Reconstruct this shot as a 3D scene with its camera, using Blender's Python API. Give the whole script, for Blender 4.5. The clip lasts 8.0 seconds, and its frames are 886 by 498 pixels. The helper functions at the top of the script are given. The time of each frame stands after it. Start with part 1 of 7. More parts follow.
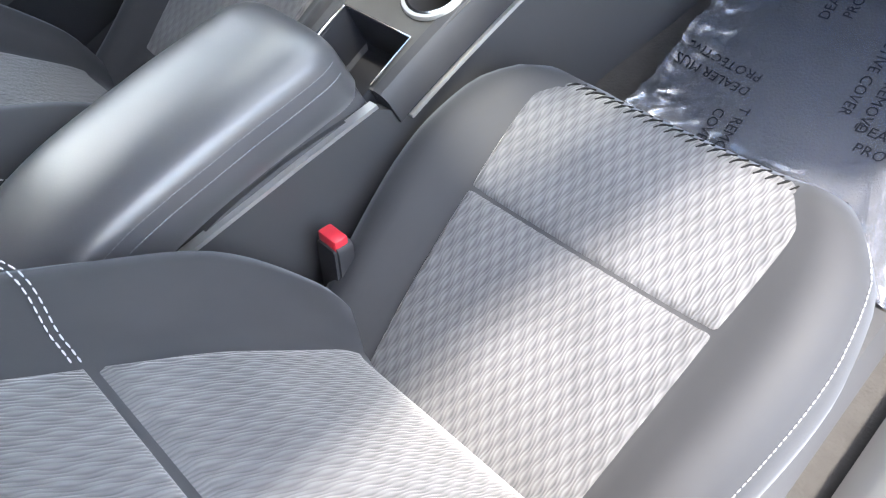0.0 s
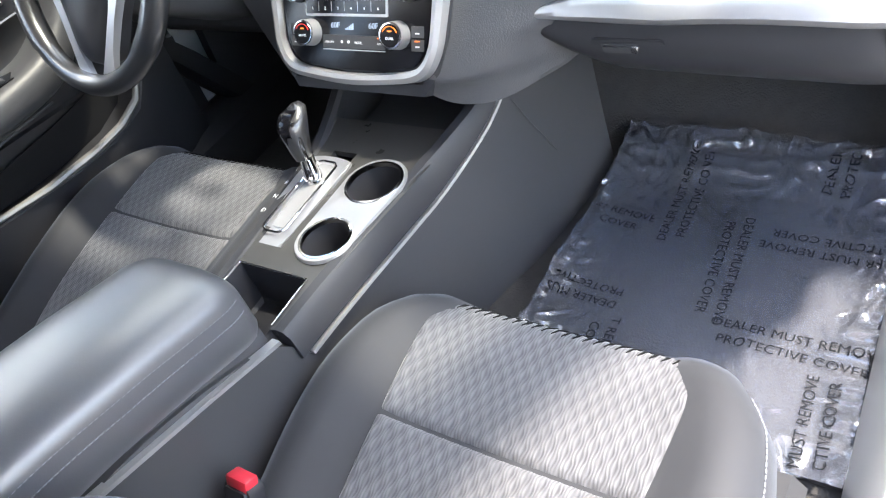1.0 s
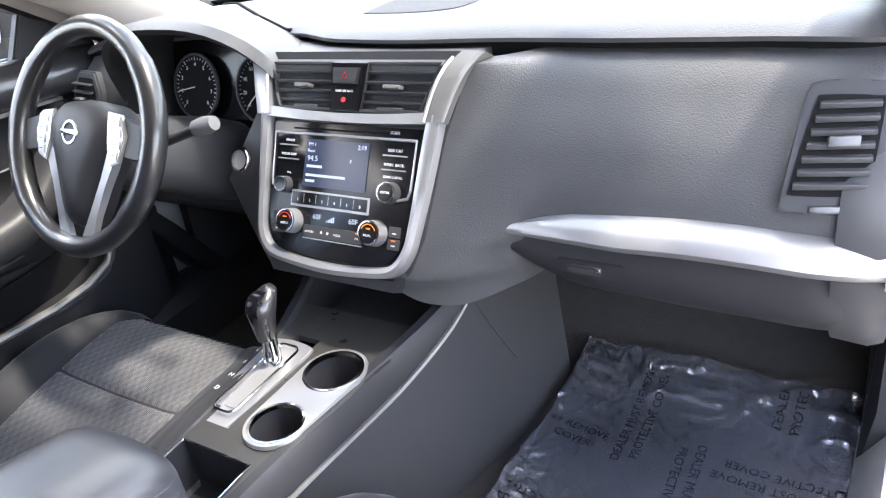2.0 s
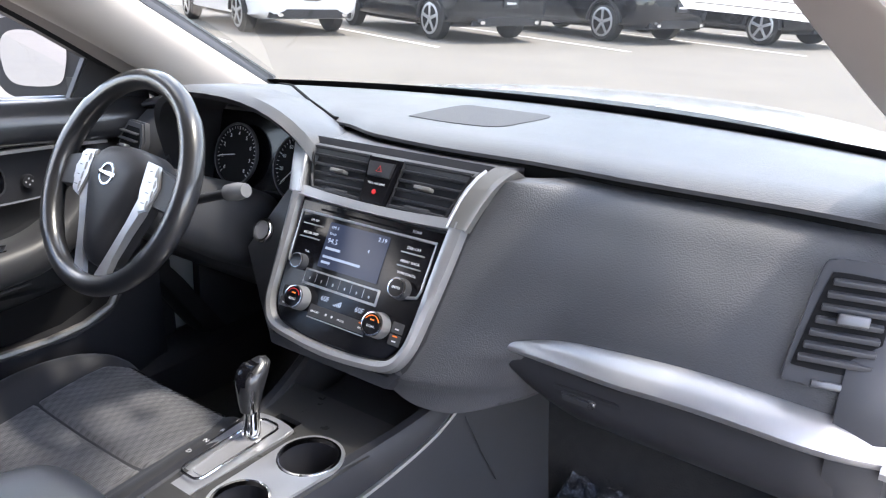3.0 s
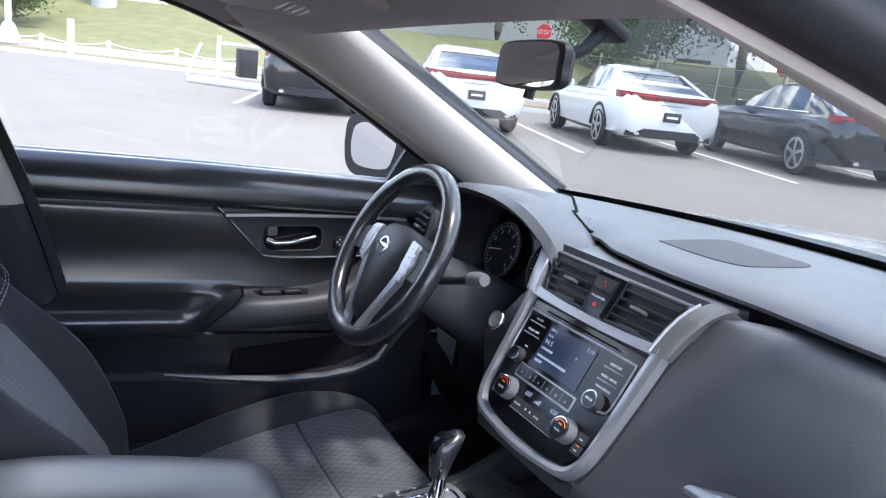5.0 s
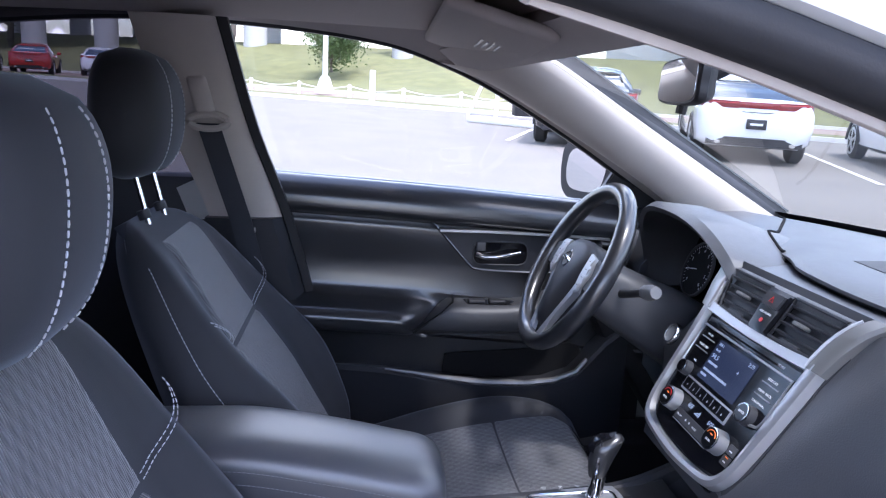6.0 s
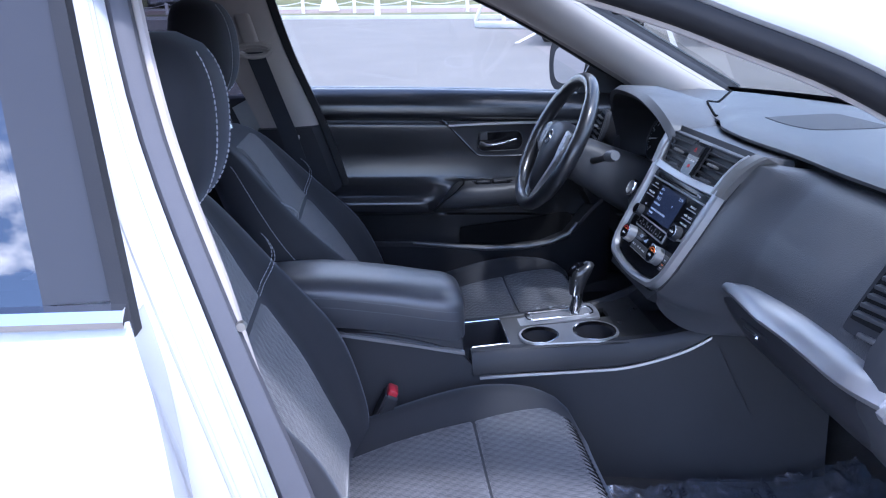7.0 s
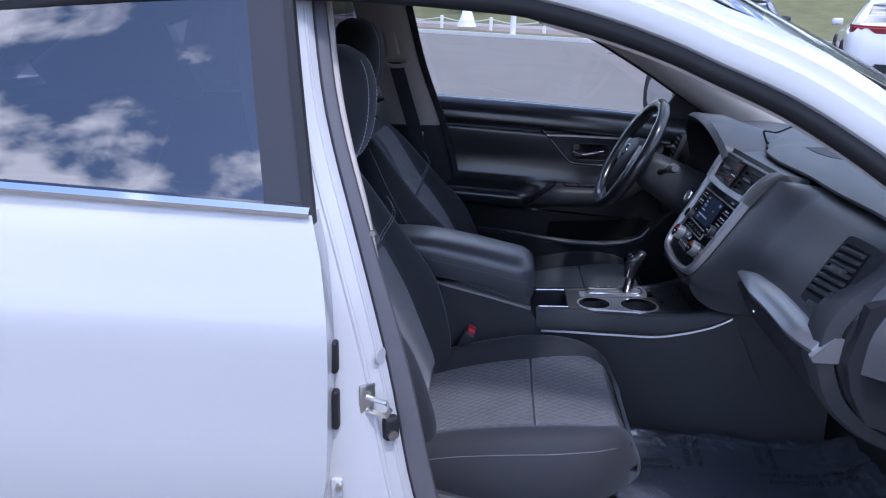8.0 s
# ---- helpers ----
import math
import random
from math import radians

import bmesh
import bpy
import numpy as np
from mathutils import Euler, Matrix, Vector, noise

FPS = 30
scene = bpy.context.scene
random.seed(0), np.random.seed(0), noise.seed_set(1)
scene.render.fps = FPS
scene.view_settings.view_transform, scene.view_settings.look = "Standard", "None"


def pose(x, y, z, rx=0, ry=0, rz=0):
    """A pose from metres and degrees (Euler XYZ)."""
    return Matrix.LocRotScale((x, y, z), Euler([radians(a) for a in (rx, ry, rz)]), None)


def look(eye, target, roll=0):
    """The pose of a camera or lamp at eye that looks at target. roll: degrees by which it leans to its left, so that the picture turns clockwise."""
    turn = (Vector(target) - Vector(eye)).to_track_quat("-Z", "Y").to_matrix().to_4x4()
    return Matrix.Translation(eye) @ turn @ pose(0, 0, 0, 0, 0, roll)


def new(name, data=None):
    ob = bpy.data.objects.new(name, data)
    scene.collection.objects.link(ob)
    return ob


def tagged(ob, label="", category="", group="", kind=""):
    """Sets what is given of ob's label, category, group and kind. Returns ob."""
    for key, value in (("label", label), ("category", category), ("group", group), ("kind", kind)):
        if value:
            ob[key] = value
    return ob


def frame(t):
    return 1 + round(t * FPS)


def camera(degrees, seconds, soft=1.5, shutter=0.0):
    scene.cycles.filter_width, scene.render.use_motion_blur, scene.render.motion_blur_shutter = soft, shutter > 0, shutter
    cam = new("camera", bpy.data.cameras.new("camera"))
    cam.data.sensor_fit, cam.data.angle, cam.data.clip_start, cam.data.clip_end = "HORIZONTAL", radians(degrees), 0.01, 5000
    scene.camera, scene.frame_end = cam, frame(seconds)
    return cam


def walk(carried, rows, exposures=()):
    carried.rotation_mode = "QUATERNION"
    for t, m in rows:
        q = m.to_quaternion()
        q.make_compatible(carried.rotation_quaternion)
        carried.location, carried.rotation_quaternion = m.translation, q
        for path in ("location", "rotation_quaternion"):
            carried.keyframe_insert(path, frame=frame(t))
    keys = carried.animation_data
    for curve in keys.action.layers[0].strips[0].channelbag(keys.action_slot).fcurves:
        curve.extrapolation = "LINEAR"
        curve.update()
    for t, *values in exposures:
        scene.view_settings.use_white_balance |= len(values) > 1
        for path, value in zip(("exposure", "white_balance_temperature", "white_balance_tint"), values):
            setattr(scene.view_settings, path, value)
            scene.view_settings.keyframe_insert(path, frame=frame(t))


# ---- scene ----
cam = camera(61.3, 8.0, soft=1.2)
PATH = [
    (0, (0.657, -0.612, 1.167), (-0.329, -0.302, -0.545), -35.1),
    (0.5, (0.688, -0.697, 1.155), (-0.301, 0.103, -0.388), -25.4),
    (1, (0.688, -0.709, 1.149), (-0.329, 0.363, -0.199), -19.2),
    (1.5, (0.686, -0.710, 1.157), (-0.336, 0.557, -0.005), -13.8),
    (2, (0.689, -0.718, 1.163), (-0.327, 0.712, 0.201), -8.3),
    (2.2, (0.690, -0.719, 1.166), (-0.327, 0.755, 0.277), -6.0),
    (3.3, (0.693, -0.729, 1.161), (-0.441, 0.778, 0.493), 4.7),
    (3.5, (0.697, -0.723, 1.160), (-0.480, 0.758, 0.509), 5.6),
    (4, (0.733, -0.703, 1.171), (-0.593, 0.665, 0.562), 6.4),
    (4.5, (0.793, -0.680, 1.177), (-0.731, 0.497, 0.636), 6.4),
    (5, (0.849, -0.654, 1.188), (-0.862, 0.260, 0.700), 6.5),
    (5.2, (0.869, -0.648, 1.184), (-0.909, 0.134, 0.705), 6.5),
    (6.3, (1.116, -0.507, 1.192), (-0.828, -0.384, 0.738), 1.9),
    (6.5, (1.199, -0.526, 1.199), (-0.742, -0.414, 0.730), 1.0),
    (7, (1.435, -0.550, 1.225), (-0.438, -0.389, 0.544), -1.7),
    (7.5, (1.686, -0.533, 1.229), (-0.185, -0.504, 0.523), 2.3),
    (8, (1.887, -0.499, 1.265), (-0.004, -0.635, 0.626), 1.7),
]
walk(cam, [(t, look(eye, target, roll)) for t, eye, target, roll in PATH],
     [(0, 3.65, 7000, 9), (0.5, 3.55, 7100, 9), (1, 3.6, 7100, 10), (1.5, 3.6, 7150, 11), (2, 3.45, 7100, 15), (3.5, 2.55, 6700, 16), (5, 2.3, 6200, 15), (6.5, 2.4, 5550, 24), (7, 1.85, 5300, 20), (7.5, 1.4, 5400, 22), (8, 0.95, 5450, 22)])

# ---- world, sun ----
world = bpy.data.worlds.new("sky")
scene.world = world
world.use_nodes = True
wn, wl = world.node_tree.nodes, world.node_tree.links
SUN_EL, SUN_AZ = radians(66), radians(56)
sky = wn.new("ShaderNodeTexSky")
sky.sky_type, sky.sun_disc = "NISHITA", False
sky.sun_elevation, sky.sun_rotation = SUN_EL, SUN_AZ
geo = wn.new("ShaderNodeTexCoord")
split = wn.new("ShaderNodeSeparateXYZ")
wl.new(geo.outputs["Generated"], split.inputs[0])
flat = wn.new("ShaderNodeVectorMath")
flat.operation = "DIVIDE"
height = wn.new("ShaderNodeMath")
height.operation = "MAXIMUM"
height.inputs[1].default_value = 0.06
wl.new(split.outputs[2], height.inputs[0])
triple = wn.new("ShaderNodeCombineXYZ")
for k in range(3):
    wl.new(height.outputs[0], triple.inputs[k])
wl.new(geo.outputs["Generated"], flat.inputs[0])
wl.new(triple.outputs[0], flat.inputs[1])
puffs = wn.new("ShaderNodeTexNoise")
puffs.inputs["Scale"].default_value, puffs.inputs["Detail"].default_value, puffs.inputs["Roughness"].default_value = 2.6, 9, 0.55
wl.new(flat.outputs[0], puffs.inputs["Vector"])
cover = wn.new("ShaderNodeMapRange")
cover.inputs[1].default_value, cover.inputs[2].default_value = 0.52, 0.60
wl.new(puffs.outputs[0], cover.inputs[0])
clouds = wn.new("ShaderNodeMix")
clouds.data_type = "RGBA"
clouds.inputs[7].default_value = (10.5, 10.5, 10.6, 1)
wl.new(cover.outputs[0], clouds.inputs[0])
wl.new(sky.outputs[0], clouds.inputs[6])
wl.new(clouds.outputs[2], wn["Background"].inputs[0])
wn["Background"].inputs[1].default_value = 0.15
to_sun = Vector((math.sin(SUN_AZ) * math.cos(SUN_EL), math.cos(SUN_AZ) * math.cos(SUN_EL), math.sin(SUN_EL)))
sun = new("sun", bpy.data.lights.new("sun", "SUN"))
sun.data.energy, sun.data.angle, sun.data.color = 1.1, radians(5.0), (1.0, 0.95, 0.88)
sun.matrix_world = look(to_sun * 40, (0, 0, 0))


# ---- materials ----
def material(name, color, rough=0.5, metal=0.0, grain=0.0, depth=0.1, var=0.0, var_scale=6.0, coat=0.0, kind="noise", spec=0.5, coat_rough=0.05):
    """A procedural surface: colour with slow variation, fine relief of about 1/grain metres."""
    m = bpy.data.materials.new(name)
    m.use_nodes = True
    n, l = m.node_tree.nodes, m.node_tree.links
    b = n["Principled BSDF"]
    b.inputs["Base Color"].default_value = (*color, 1)
    b.inputs["Roughness"].default_value = rough
    b.inputs["Metallic"].default_value = metal
    b.inputs["Coat Weight"].default_value = coat
    b.inputs["Coat Roughness"].default_value = coat_rough
    b.inputs["Specular IOR Level"].default_value = spec
    co = n.new("ShaderNodeTexCoord").outputs["Object"]
    if var:
        t = n.new("ShaderNodeTexNoise")
        t.inputs["Scale"].default_value, t.inputs["Detail"].default_value = var_scale, 5
        l.new(co, t.inputs["Vector"])
        mix = n.new("ShaderNodeMix")
        mix.data_type = "RGBA"
        mix.inputs[6].default_value = (*[c * (1 - var) for c in color], 1)
        mix.inputs[7].default_value = (*[min(1, c * (1 + var)) for c in color], 1)
        l.new(t.outputs[0], mix.inputs[0])
        l.new(mix.outputs[2], b.inputs["Base Color"])
        mr = n.new("ShaderNodeMapRange")
        mr.inputs[3].default_value, mr.inputs[4].default_value = max(0.02, rough - 0.08), min(1, rough + 0.08)
        l.new(t.outputs[0], mr.inputs[0])
        l.new(mr.outputs[0], b.inputs["Roughness"])
    if grain:
        if kind == "cells":
            g = n.new("ShaderNodeTexVoronoi")
            g.feature = "SMOOTH_F1"
            out = g.outputs["Distance"]
        else:
            g = n.new("ShaderNodeTexNoise")
            g.inputs["Detail"].default_value = 3
            out = g.outputs[0]
        g.inputs["Scale"].default_value = grain
        l.new(co, g.inputs["Vector"])
        bump = n.new("ShaderNodeBump")
        bump.inputs["Strength"].default_value, bump.inputs["Distance"].default_value = depth, 0.4 / grain
        bump.invert = kind == "cells"
        l.new(out, bump.inputs["Height"])
        l.new(bump.outputs[0], b.inputs["Normal"])
    return m


def seat_cloth(name, turn):
    """Knitted cloth: fine ribs about 4.5 mm apart that zigzag every 26 mm, in soft paler and darker lozenges. turn: the panel's tilt about x."""
    m = material(name, (0.086, 0.087, 0.096), 0.72, spec=0.35)
    n, l = m.node_tree.nodes, m.node_tree.links
    b = n["Principled BSDF"]
    co = n.new("ShaderNodeTexCoord").outputs["Object"]
    warp = n.new("ShaderNodeTexNoise")
    warp.inputs["Scale"].default_value, warp.inputs["Detail"].default_value = 14, 2
    l.new(co, warp.inputs["Vector"])
    off = n.new("ShaderNodeVectorMath")
    off.operation = "MULTIPLY_ADD"
    off.inputs[1].default_value = (0.008, 0.008, 0.008)
    l.new(warp.outputs["Color"], off.inputs[0])
    l.new(co, off.inputs[2])
    mp = n.new("ShaderNodeMapping")
    mp.inputs["Rotation"].default_value = (radians(turn), 0, 0)
    l.new(off.outputs[0], mp.inputs[0])
    xyz = n.new("ShaderNodeSeparateXYZ")
    l.new(mp.outputs[0], xyz.inputs[0])

    def calc(op, a, b=0.0, c=0.0):
        k = n.new("ShaderNodeMath")
        k.operation = op
        for i, v in enumerate((a, b, c)):
            if isinstance(v, (int, float)):
                k.inputs[i].default_value = v
            else:
                l.new(v, k.inputs[i])
        return k.outputs[0]

    cell = calc("MULTIPLY", calc("SINE", calc("MULTIPLY", xyz.outputs[0], math.pi / 0.0092)), calc("SINE", calc("MULTIPLY", xyz.outputs[1], 2 * math.pi / 0.028)))
    along = calc("MULTIPLY_ADD", cell, 0.0013, xyz.outputs[0])
    rib = calc("MULTIPLY_ADD", calc("SINE", calc("MULTIPLY", along, 2 * math.pi / 0.0042)), 0.5, 0.5)
    loz = cell
    tone = calc("MULTIPLY_ADD", rib, 0.45, calc("MULTIPLY_ADD", loz, 0.28, 0.28))
    shade = n.new("ShaderNodeMix")
    shade.data_type = "RGBA"
    shade.inputs[6].default_value, shade.inputs[7].default_value = (0.062, 0.063, 0.070, 1), (0.165, 0.166, 0.178, 1)
    l.new(tone, shade.inputs[0])
    blot = n.new("ShaderNodeTexNoise")
    blot.inputs["Scale"].default_value, blot.inputs["Detail"].default_value = 16, 4
    l.new(co, blot.inputs["Vector"])
    mul = n.new("ShaderNodeMix")
    mul.data_type, mul.blend_type = "RGBA", "MULTIPLY"
    mul.inputs[0].default_value = 0.4
    ramp = n.new("ShaderNodeValToRGB")
    ramp.color_ramp.elements[0].position, ramp.color_ramp.elements[0].color = 0.32, (0.5, 0.5, 0.5, 1)
    ramp.color_ramp.elements[1].position, ramp.color_ramp.elements[1].color = 0.66, (1, 1, 1, 1)
    l.new(blot.outputs[0], ramp.inputs[0])
    l.new(shade.outputs[2], mul.inputs[6])
    l.new(ramp.outputs[0], mul.inputs[7])
    l.new(mul.outputs[2], b.inputs["Base Color"])
    weave = n.new("ShaderNodeTexNoise")
    weave.inputs["Scale"].default_value = 900
    l.new(co, weave.inputs["Vector"])
    hsum = n.new("ShaderNodeMath")
    hsum.operation = "MULTIPLY_ADD"
    hsum.inputs[1].default_value = 0.25
    l.new(weave.outputs[0], hsum.inputs[0])
    l.new(calc("MULTIPLY_ADD", loz, 0.35, rib), hsum.inputs[2])
    bump = n.new("ShaderNodeBump")
    bump.inputs["Strength"].default_value, bump.inputs["Distance"].default_value = 0.45, 0.0012
    l.new(hsum.outputs[0], bump.inputs["Height"])
    l.new(bump.outputs[0], b.inputs["Normal"])
    b.inputs["Sheen Weight"].default_value = 0.45
    b.inputs["Sheen Roughness"].default_value = 0.4
    return m


def glass(name, tint, rough=0.0, shine=0.045):
    m = bpy.data.materials.new(name)
    m.use_nodes = True
    n, l = m.node_tree.nodes, m.node_tree.links
    n.remove(n["Principled BSDF"])
    tr, gl, mix = (n.new("ShaderNode" + k) for k in ("BsdfTransparent", "BsdfGlossy", "MixShader"))
    face, power, scale = n.new("ShaderNodeLayerWeight"), n.new("ShaderNodeMath"), n.new("ShaderNodeMapRange")
    power.operation, power.inputs[1].default_value = "POWER", 5.0
    scale.inputs[3].default_value, scale.inputs[4].default_value = shine, 0.9
    tr.inputs[0].default_value = (*tint, 1)
    gl.inputs["Roughness"].default_value = rough
    face.inputs[0].default_value = 0.5
    l.new(face.outputs["Facing"], power.inputs[0])
    l.new(power.outputs[0], scale.inputs[0])
    l.new(scale.outputs[0], mix.inputs[0])
    l.new(tr.outputs[0], mix.inputs[1])
    l.new(gl.outputs[0], mix.inputs[2])
    l.new(mix.outputs[0], n["Material Output"].inputs[0])
    return m


def glowing(name, color, strength):
    m = material(name, color, 0.4)
    b = m.node_tree.nodes["Principled BSDF"]
    b.inputs["Emission Color"].default_value = (*color, 1)
    b.inputs["Emission Strength"].default_value = strength
    return m


CLOTH = seat_cloth("woven_seat_cloth", 0)
BACK_CLOTH = seat_cloth("woven_back_cloth", -68)
BOLSTER = material("bolster_knit", (0.036, 0.037, 0.042), 0.7, grain=1400, depth=0.25, var=0.12, var_scale=30, spec=0.3)
bsdf = BOLSTER.node_tree.nodes["Principled BSDF"]
bsdf.inputs["Sheen Weight"].default_value, bsdf.inputs["Sheen Roughness"].default_value = 0.25, 0.4
bsdf.inputs["Sheen Tint"].default_value = (0.75, 0.82, 0.95, 1)
ARM_LEATHER = material("armrest_leather", (0.07, 0.072, 0.08), 0.4, grain=620, depth=0.12, var=0.1, var_scale=25, kind="cells", spec=0.7, coat=0.9, coat_rough=0.36)
LEATHER = material("black_leather", (0.02, 0.0205, 0.023), 0.34, grain=620, depth=0.22, var=0.12, var_scale=25, kind="cells", coat=1.0, coat_rough=0.18)
DASH = material("grained_dash_vinyl", (0.066, 0.067, 0.073), 0.43, grain=540, depth=0.85, var=0.1, var_scale=15, kind="cells", coat=0.6, coat_rough=0.42)
PLASTIC = material("black_plastic", (0.03, 0.0305, 0.035), 0.45, grain=900, depth=0.12, var=0.12, var_scale=20, spec=0.35)
PLASTIC_GREY = material("dark_grey_plastic", (0.05, 0.051, 0.056), 0.45, grain=800, depth=0.12, var=0.1, var_scale=12, spec=0.4)
DECK = material("satin_black_deck", (0.045, 0.044, 0.043), 0.3, grain=900, depth=0.05, var=0.15, var_scale=40)
GLOSS = material("piano_black", (0.006, 0.006, 0.008), 0.14, var=0.2, var_scale=30, spec=0.3)
GUNMETAL = material("gunmetal_trim", (0.20, 0.195, 0.19), 0.42, 0.4, grain=1500, depth=0.06, var=0.08, var_scale=30)
SILVER = material("satin_silver_paint", (0.47, 0.47, 0.48), 0.38, 0.75, grain=1800, depth=0.05, var=0.06, var_scale=40)
CHROME = material("chrome", (0.85, 0.85, 0.86), 0.07, 1.0)
CARPET = material("grey_carpet", (0.052, 0.05, 0.05), 0.95, grain=260, depth=0.9, var=0.3, var_scale=45)
HEAD = material("grey_headliner", (0.42, 0.38, 0.36), 0.9, grain=900, depth=0.3, var=0.06, var_scale=9)
PILLAR = material("beige_grey_pillar_trim", (0.50, 0.45, 0.41), 0.6, grain=700, depth=0.15, var=0.06, var_scale=15)
PAINT = material("pearl_white_paint", (0.53, 0.53, 0.525), 0.22, var=0.02, var_scale=3, coat=0.6)
GREY_SEAL = material("grey_rubber", (0.11, 0.108, 0.118), 0.6, grain=500, depth=0.15, var=0.1, var_scale=30, spec=0.3)
SEAL = material("black_rubber", (0.02, 0.02, 0.022), 0.55, grain=500, depth=0.15, var=0.2, var_scale=30, spec=0.3)
THREAD = material("pale_thread", (0.55, 0.56, 0.6), 0.7, grain=900, depth=0.3)
SEAM_THREAD = material("grey_seam_thread", (0.3, 0.31, 0.33), 0.7, grain=900, depth=0.3)
# near-black, hardly specular: painted shade of hollows, also plain black seams and faces
DARK = material("black_shade_and_trim", (0.012, 0.012, 0.013), 0.8, grain=300, depth=0.2, spec=0.08)
RED = material("red_plastic", (0.62, 0.03, 0.05), 0.3, coat=0.3)
BELT = material("woven_belt", (0.03, 0.032, 0.04), 0.6, grain=700, depth=0.4)
PRINT = material("white_print", (0.75, 0.76, 0.78), 0.5)
INK = material("black_ink", (0.01, 0.01, 0.012), 0.5)
PANE = glass("clear_window_glass", (0.93, 0.96, 0.95))
SCREEN = glass("green_tinted_windscreen", (0.64, 0.675, 0.655))
TINTED = glass("dark_tinted_glass", (0.13, 0.13, 0.16), shine=0.2)
MIRROR = material("mirror_glass", (0.9, 0.9, 0.9), 0.01, 1.0)
STEEL = material("zinc_steel", (0.6, 0.58, 0.54), 0.3, 1.0, var=0.1, var_scale=60)


# ---- building helpers ----
def thing(name, at, label, category, group="", kind=""):
    ob = new(name)
    ob.location = at
    ob.empty_display_size = 0.1
    return tagged(ob, label, category, group, kind)


def part(name, bm, mat, parent=None, label="", smooth=True, angle=40):
    """Links a bmesh, in world metres, as one mesh under its thing or part."""
    me = bpy.data.meshes.new(name)
    bmesh.ops.recalc_face_normals(bm, faces=bm.faces)
    if smooth:
        for f in bm.faces:
            f.smooth = True
        for e in bm.edges:
            if len(e.link_faces) == 2 and e.calc_face_angle() > radians(angle):
                e.smooth = False
    bm.to_mesh(me)
    bm.free()
    me.materials.append(mat)
    ob = new(name, me)
    if parent is not None:
        ob.parent = parent
        if parent.type == "EMPTY":
            ob.matrix_parent_inverse = Matrix.Translation(parent.location).inverted()
    return tagged(ob, label)


def loft(rings, closed=True, caps=True, bm=None, loop=False):
    """Skin over rings of points, all of one length."""
    bm = bm or bmesh.new()
    vs = [[bm.verts.new(p) for p in r] for r in rings]
    pairs = list(zip(vs, vs[1:])) + ([(vs[-1], vs[0])] if loop else [])
    for a, b in pairs:
        n = len(a)
        for i in range(n if closed else n - 1):
            j = (i + 1) % n
            bm.faces.new((a[i], a[j], b[j], b[i]))
    if caps and closed and not loop:
        bm.faces.new(vs[0][::-1])
        bm.faces.new(vs[-1])
    return bm


def spline(pts, n):
    """n points along a Catmull-Rom curve through pts."""
    p = [Vector(q) for q in pts]
    p = [2 * p[0] - p[1], *p, 2 * p[-1] - p[-2]]
    out = []
    for k in range(n):
        s = k / (n - 1) * (len(p) - 3)
        i = min(int(s), len(p) - 4)
        t = s - i
        a, b, c, d = p[i : i + 4]
        out.append(0.5 * (2 * b + (c - a) * t + (2 * a - 5 * b + 4 * c - d) * t * t + (3 * b - a - 3 * c + d) * t**3))
    return out


def lerp_rows(rows, s):
    """Rows of (key, values...): the values at s, along a smooth curve that does not overshoot."""
    if s <= rows[0][0]:
        return list(rows[0][1:])
    if s >= rows[-1][0]:
        return list(rows[-1][1:])
    i = next(k for k in range(len(rows) - 1) if s <= rows[k + 1][0])
    out = []
    for c in range(1, len(rows[0])):
        def slope(k):
            return (rows[k + 1][c] - rows[k][c]) / (rows[k + 1][0] - rows[k][0])
        def tangent(k):
            if k == 0:
                return slope(0)
            if k == len(rows) - 1:
                return slope(k - 1)
            p, q = slope(k - 1), slope(k)
            return 0.0 if p * q <= 0 else 2 * p * q / (p + q)
        h = rows[i + 1][0] - rows[i][0]
        t = (s - rows[i][0]) / h
        out.append((1 + 2 * t) * (1 - t) ** 2 * rows[i][c] + t * (1 - t) ** 2 * h * tangent(i) + t * t * (3 - 2 * t) * rows[i + 1][c] + t * t * (t - 1) * h * tangent(i + 1))
    return out


def lin_rows(rows, s):
    """The same along straight lines."""
    if s <= rows[0][0]:
        return list(rows[0][1:])
    for a, b in zip(rows, rows[1:]):
        if s <= b[0]:
            t = (s - a[0]) / (b[0] - a[0])
            return [x + (y - x) * t for x, y in zip(a[1:], b[1:])]
    return list(rows[-1][1:])


def tube(pts, r, n=8, bm=None, loop=False, flat=1.0, up=(0, 0, 1)):
    """A round or flattened tube along points; r may be a list."""
    p = [Vector(q) for q in pts]
    rings = []
    for i, c in enumerate(p):
        a, b = (p[i - 1], p[(i + 1) % len(p)]) if loop else (p[max(i - 1, 0)], p[min(i + 1, len(p) - 1)])
        d = (b - a).normalized()
        s = d.cross(Vector(up))
        s = s.normalized() if s.length > 1e-4 else d.orthogonal().normalized()
        u = s.cross(d)
        rr = r[i] if isinstance(r, (list, tuple)) else r
        rings.append([c + rr * (math.cos(2 * math.pi * k / n) * s + flat * math.sin(2 * math.pi * k / n) * u) for k in range(n)])
    return loft(rings, caps=not loop, loop=loop, bm=bm)


def box(size, at=(0, 0, 0), m=None, bev=0.0, seg=2, bm=None):
    """A bevelled box of a size about a place, turned by m."""
    own = bmesh.new()
    bmesh.ops.create_cube(own, size=1, matrix=Matrix.Diagonal((*size, 1)))
    if bev:
        bmesh.ops.bevel(own, geom=own.edges, offset=bev, segments=seg, affect="EDGES", profile=0.5)
    own.transform(Matrix.Translation(at) @ (m or Matrix()))
    return join(bm, own)


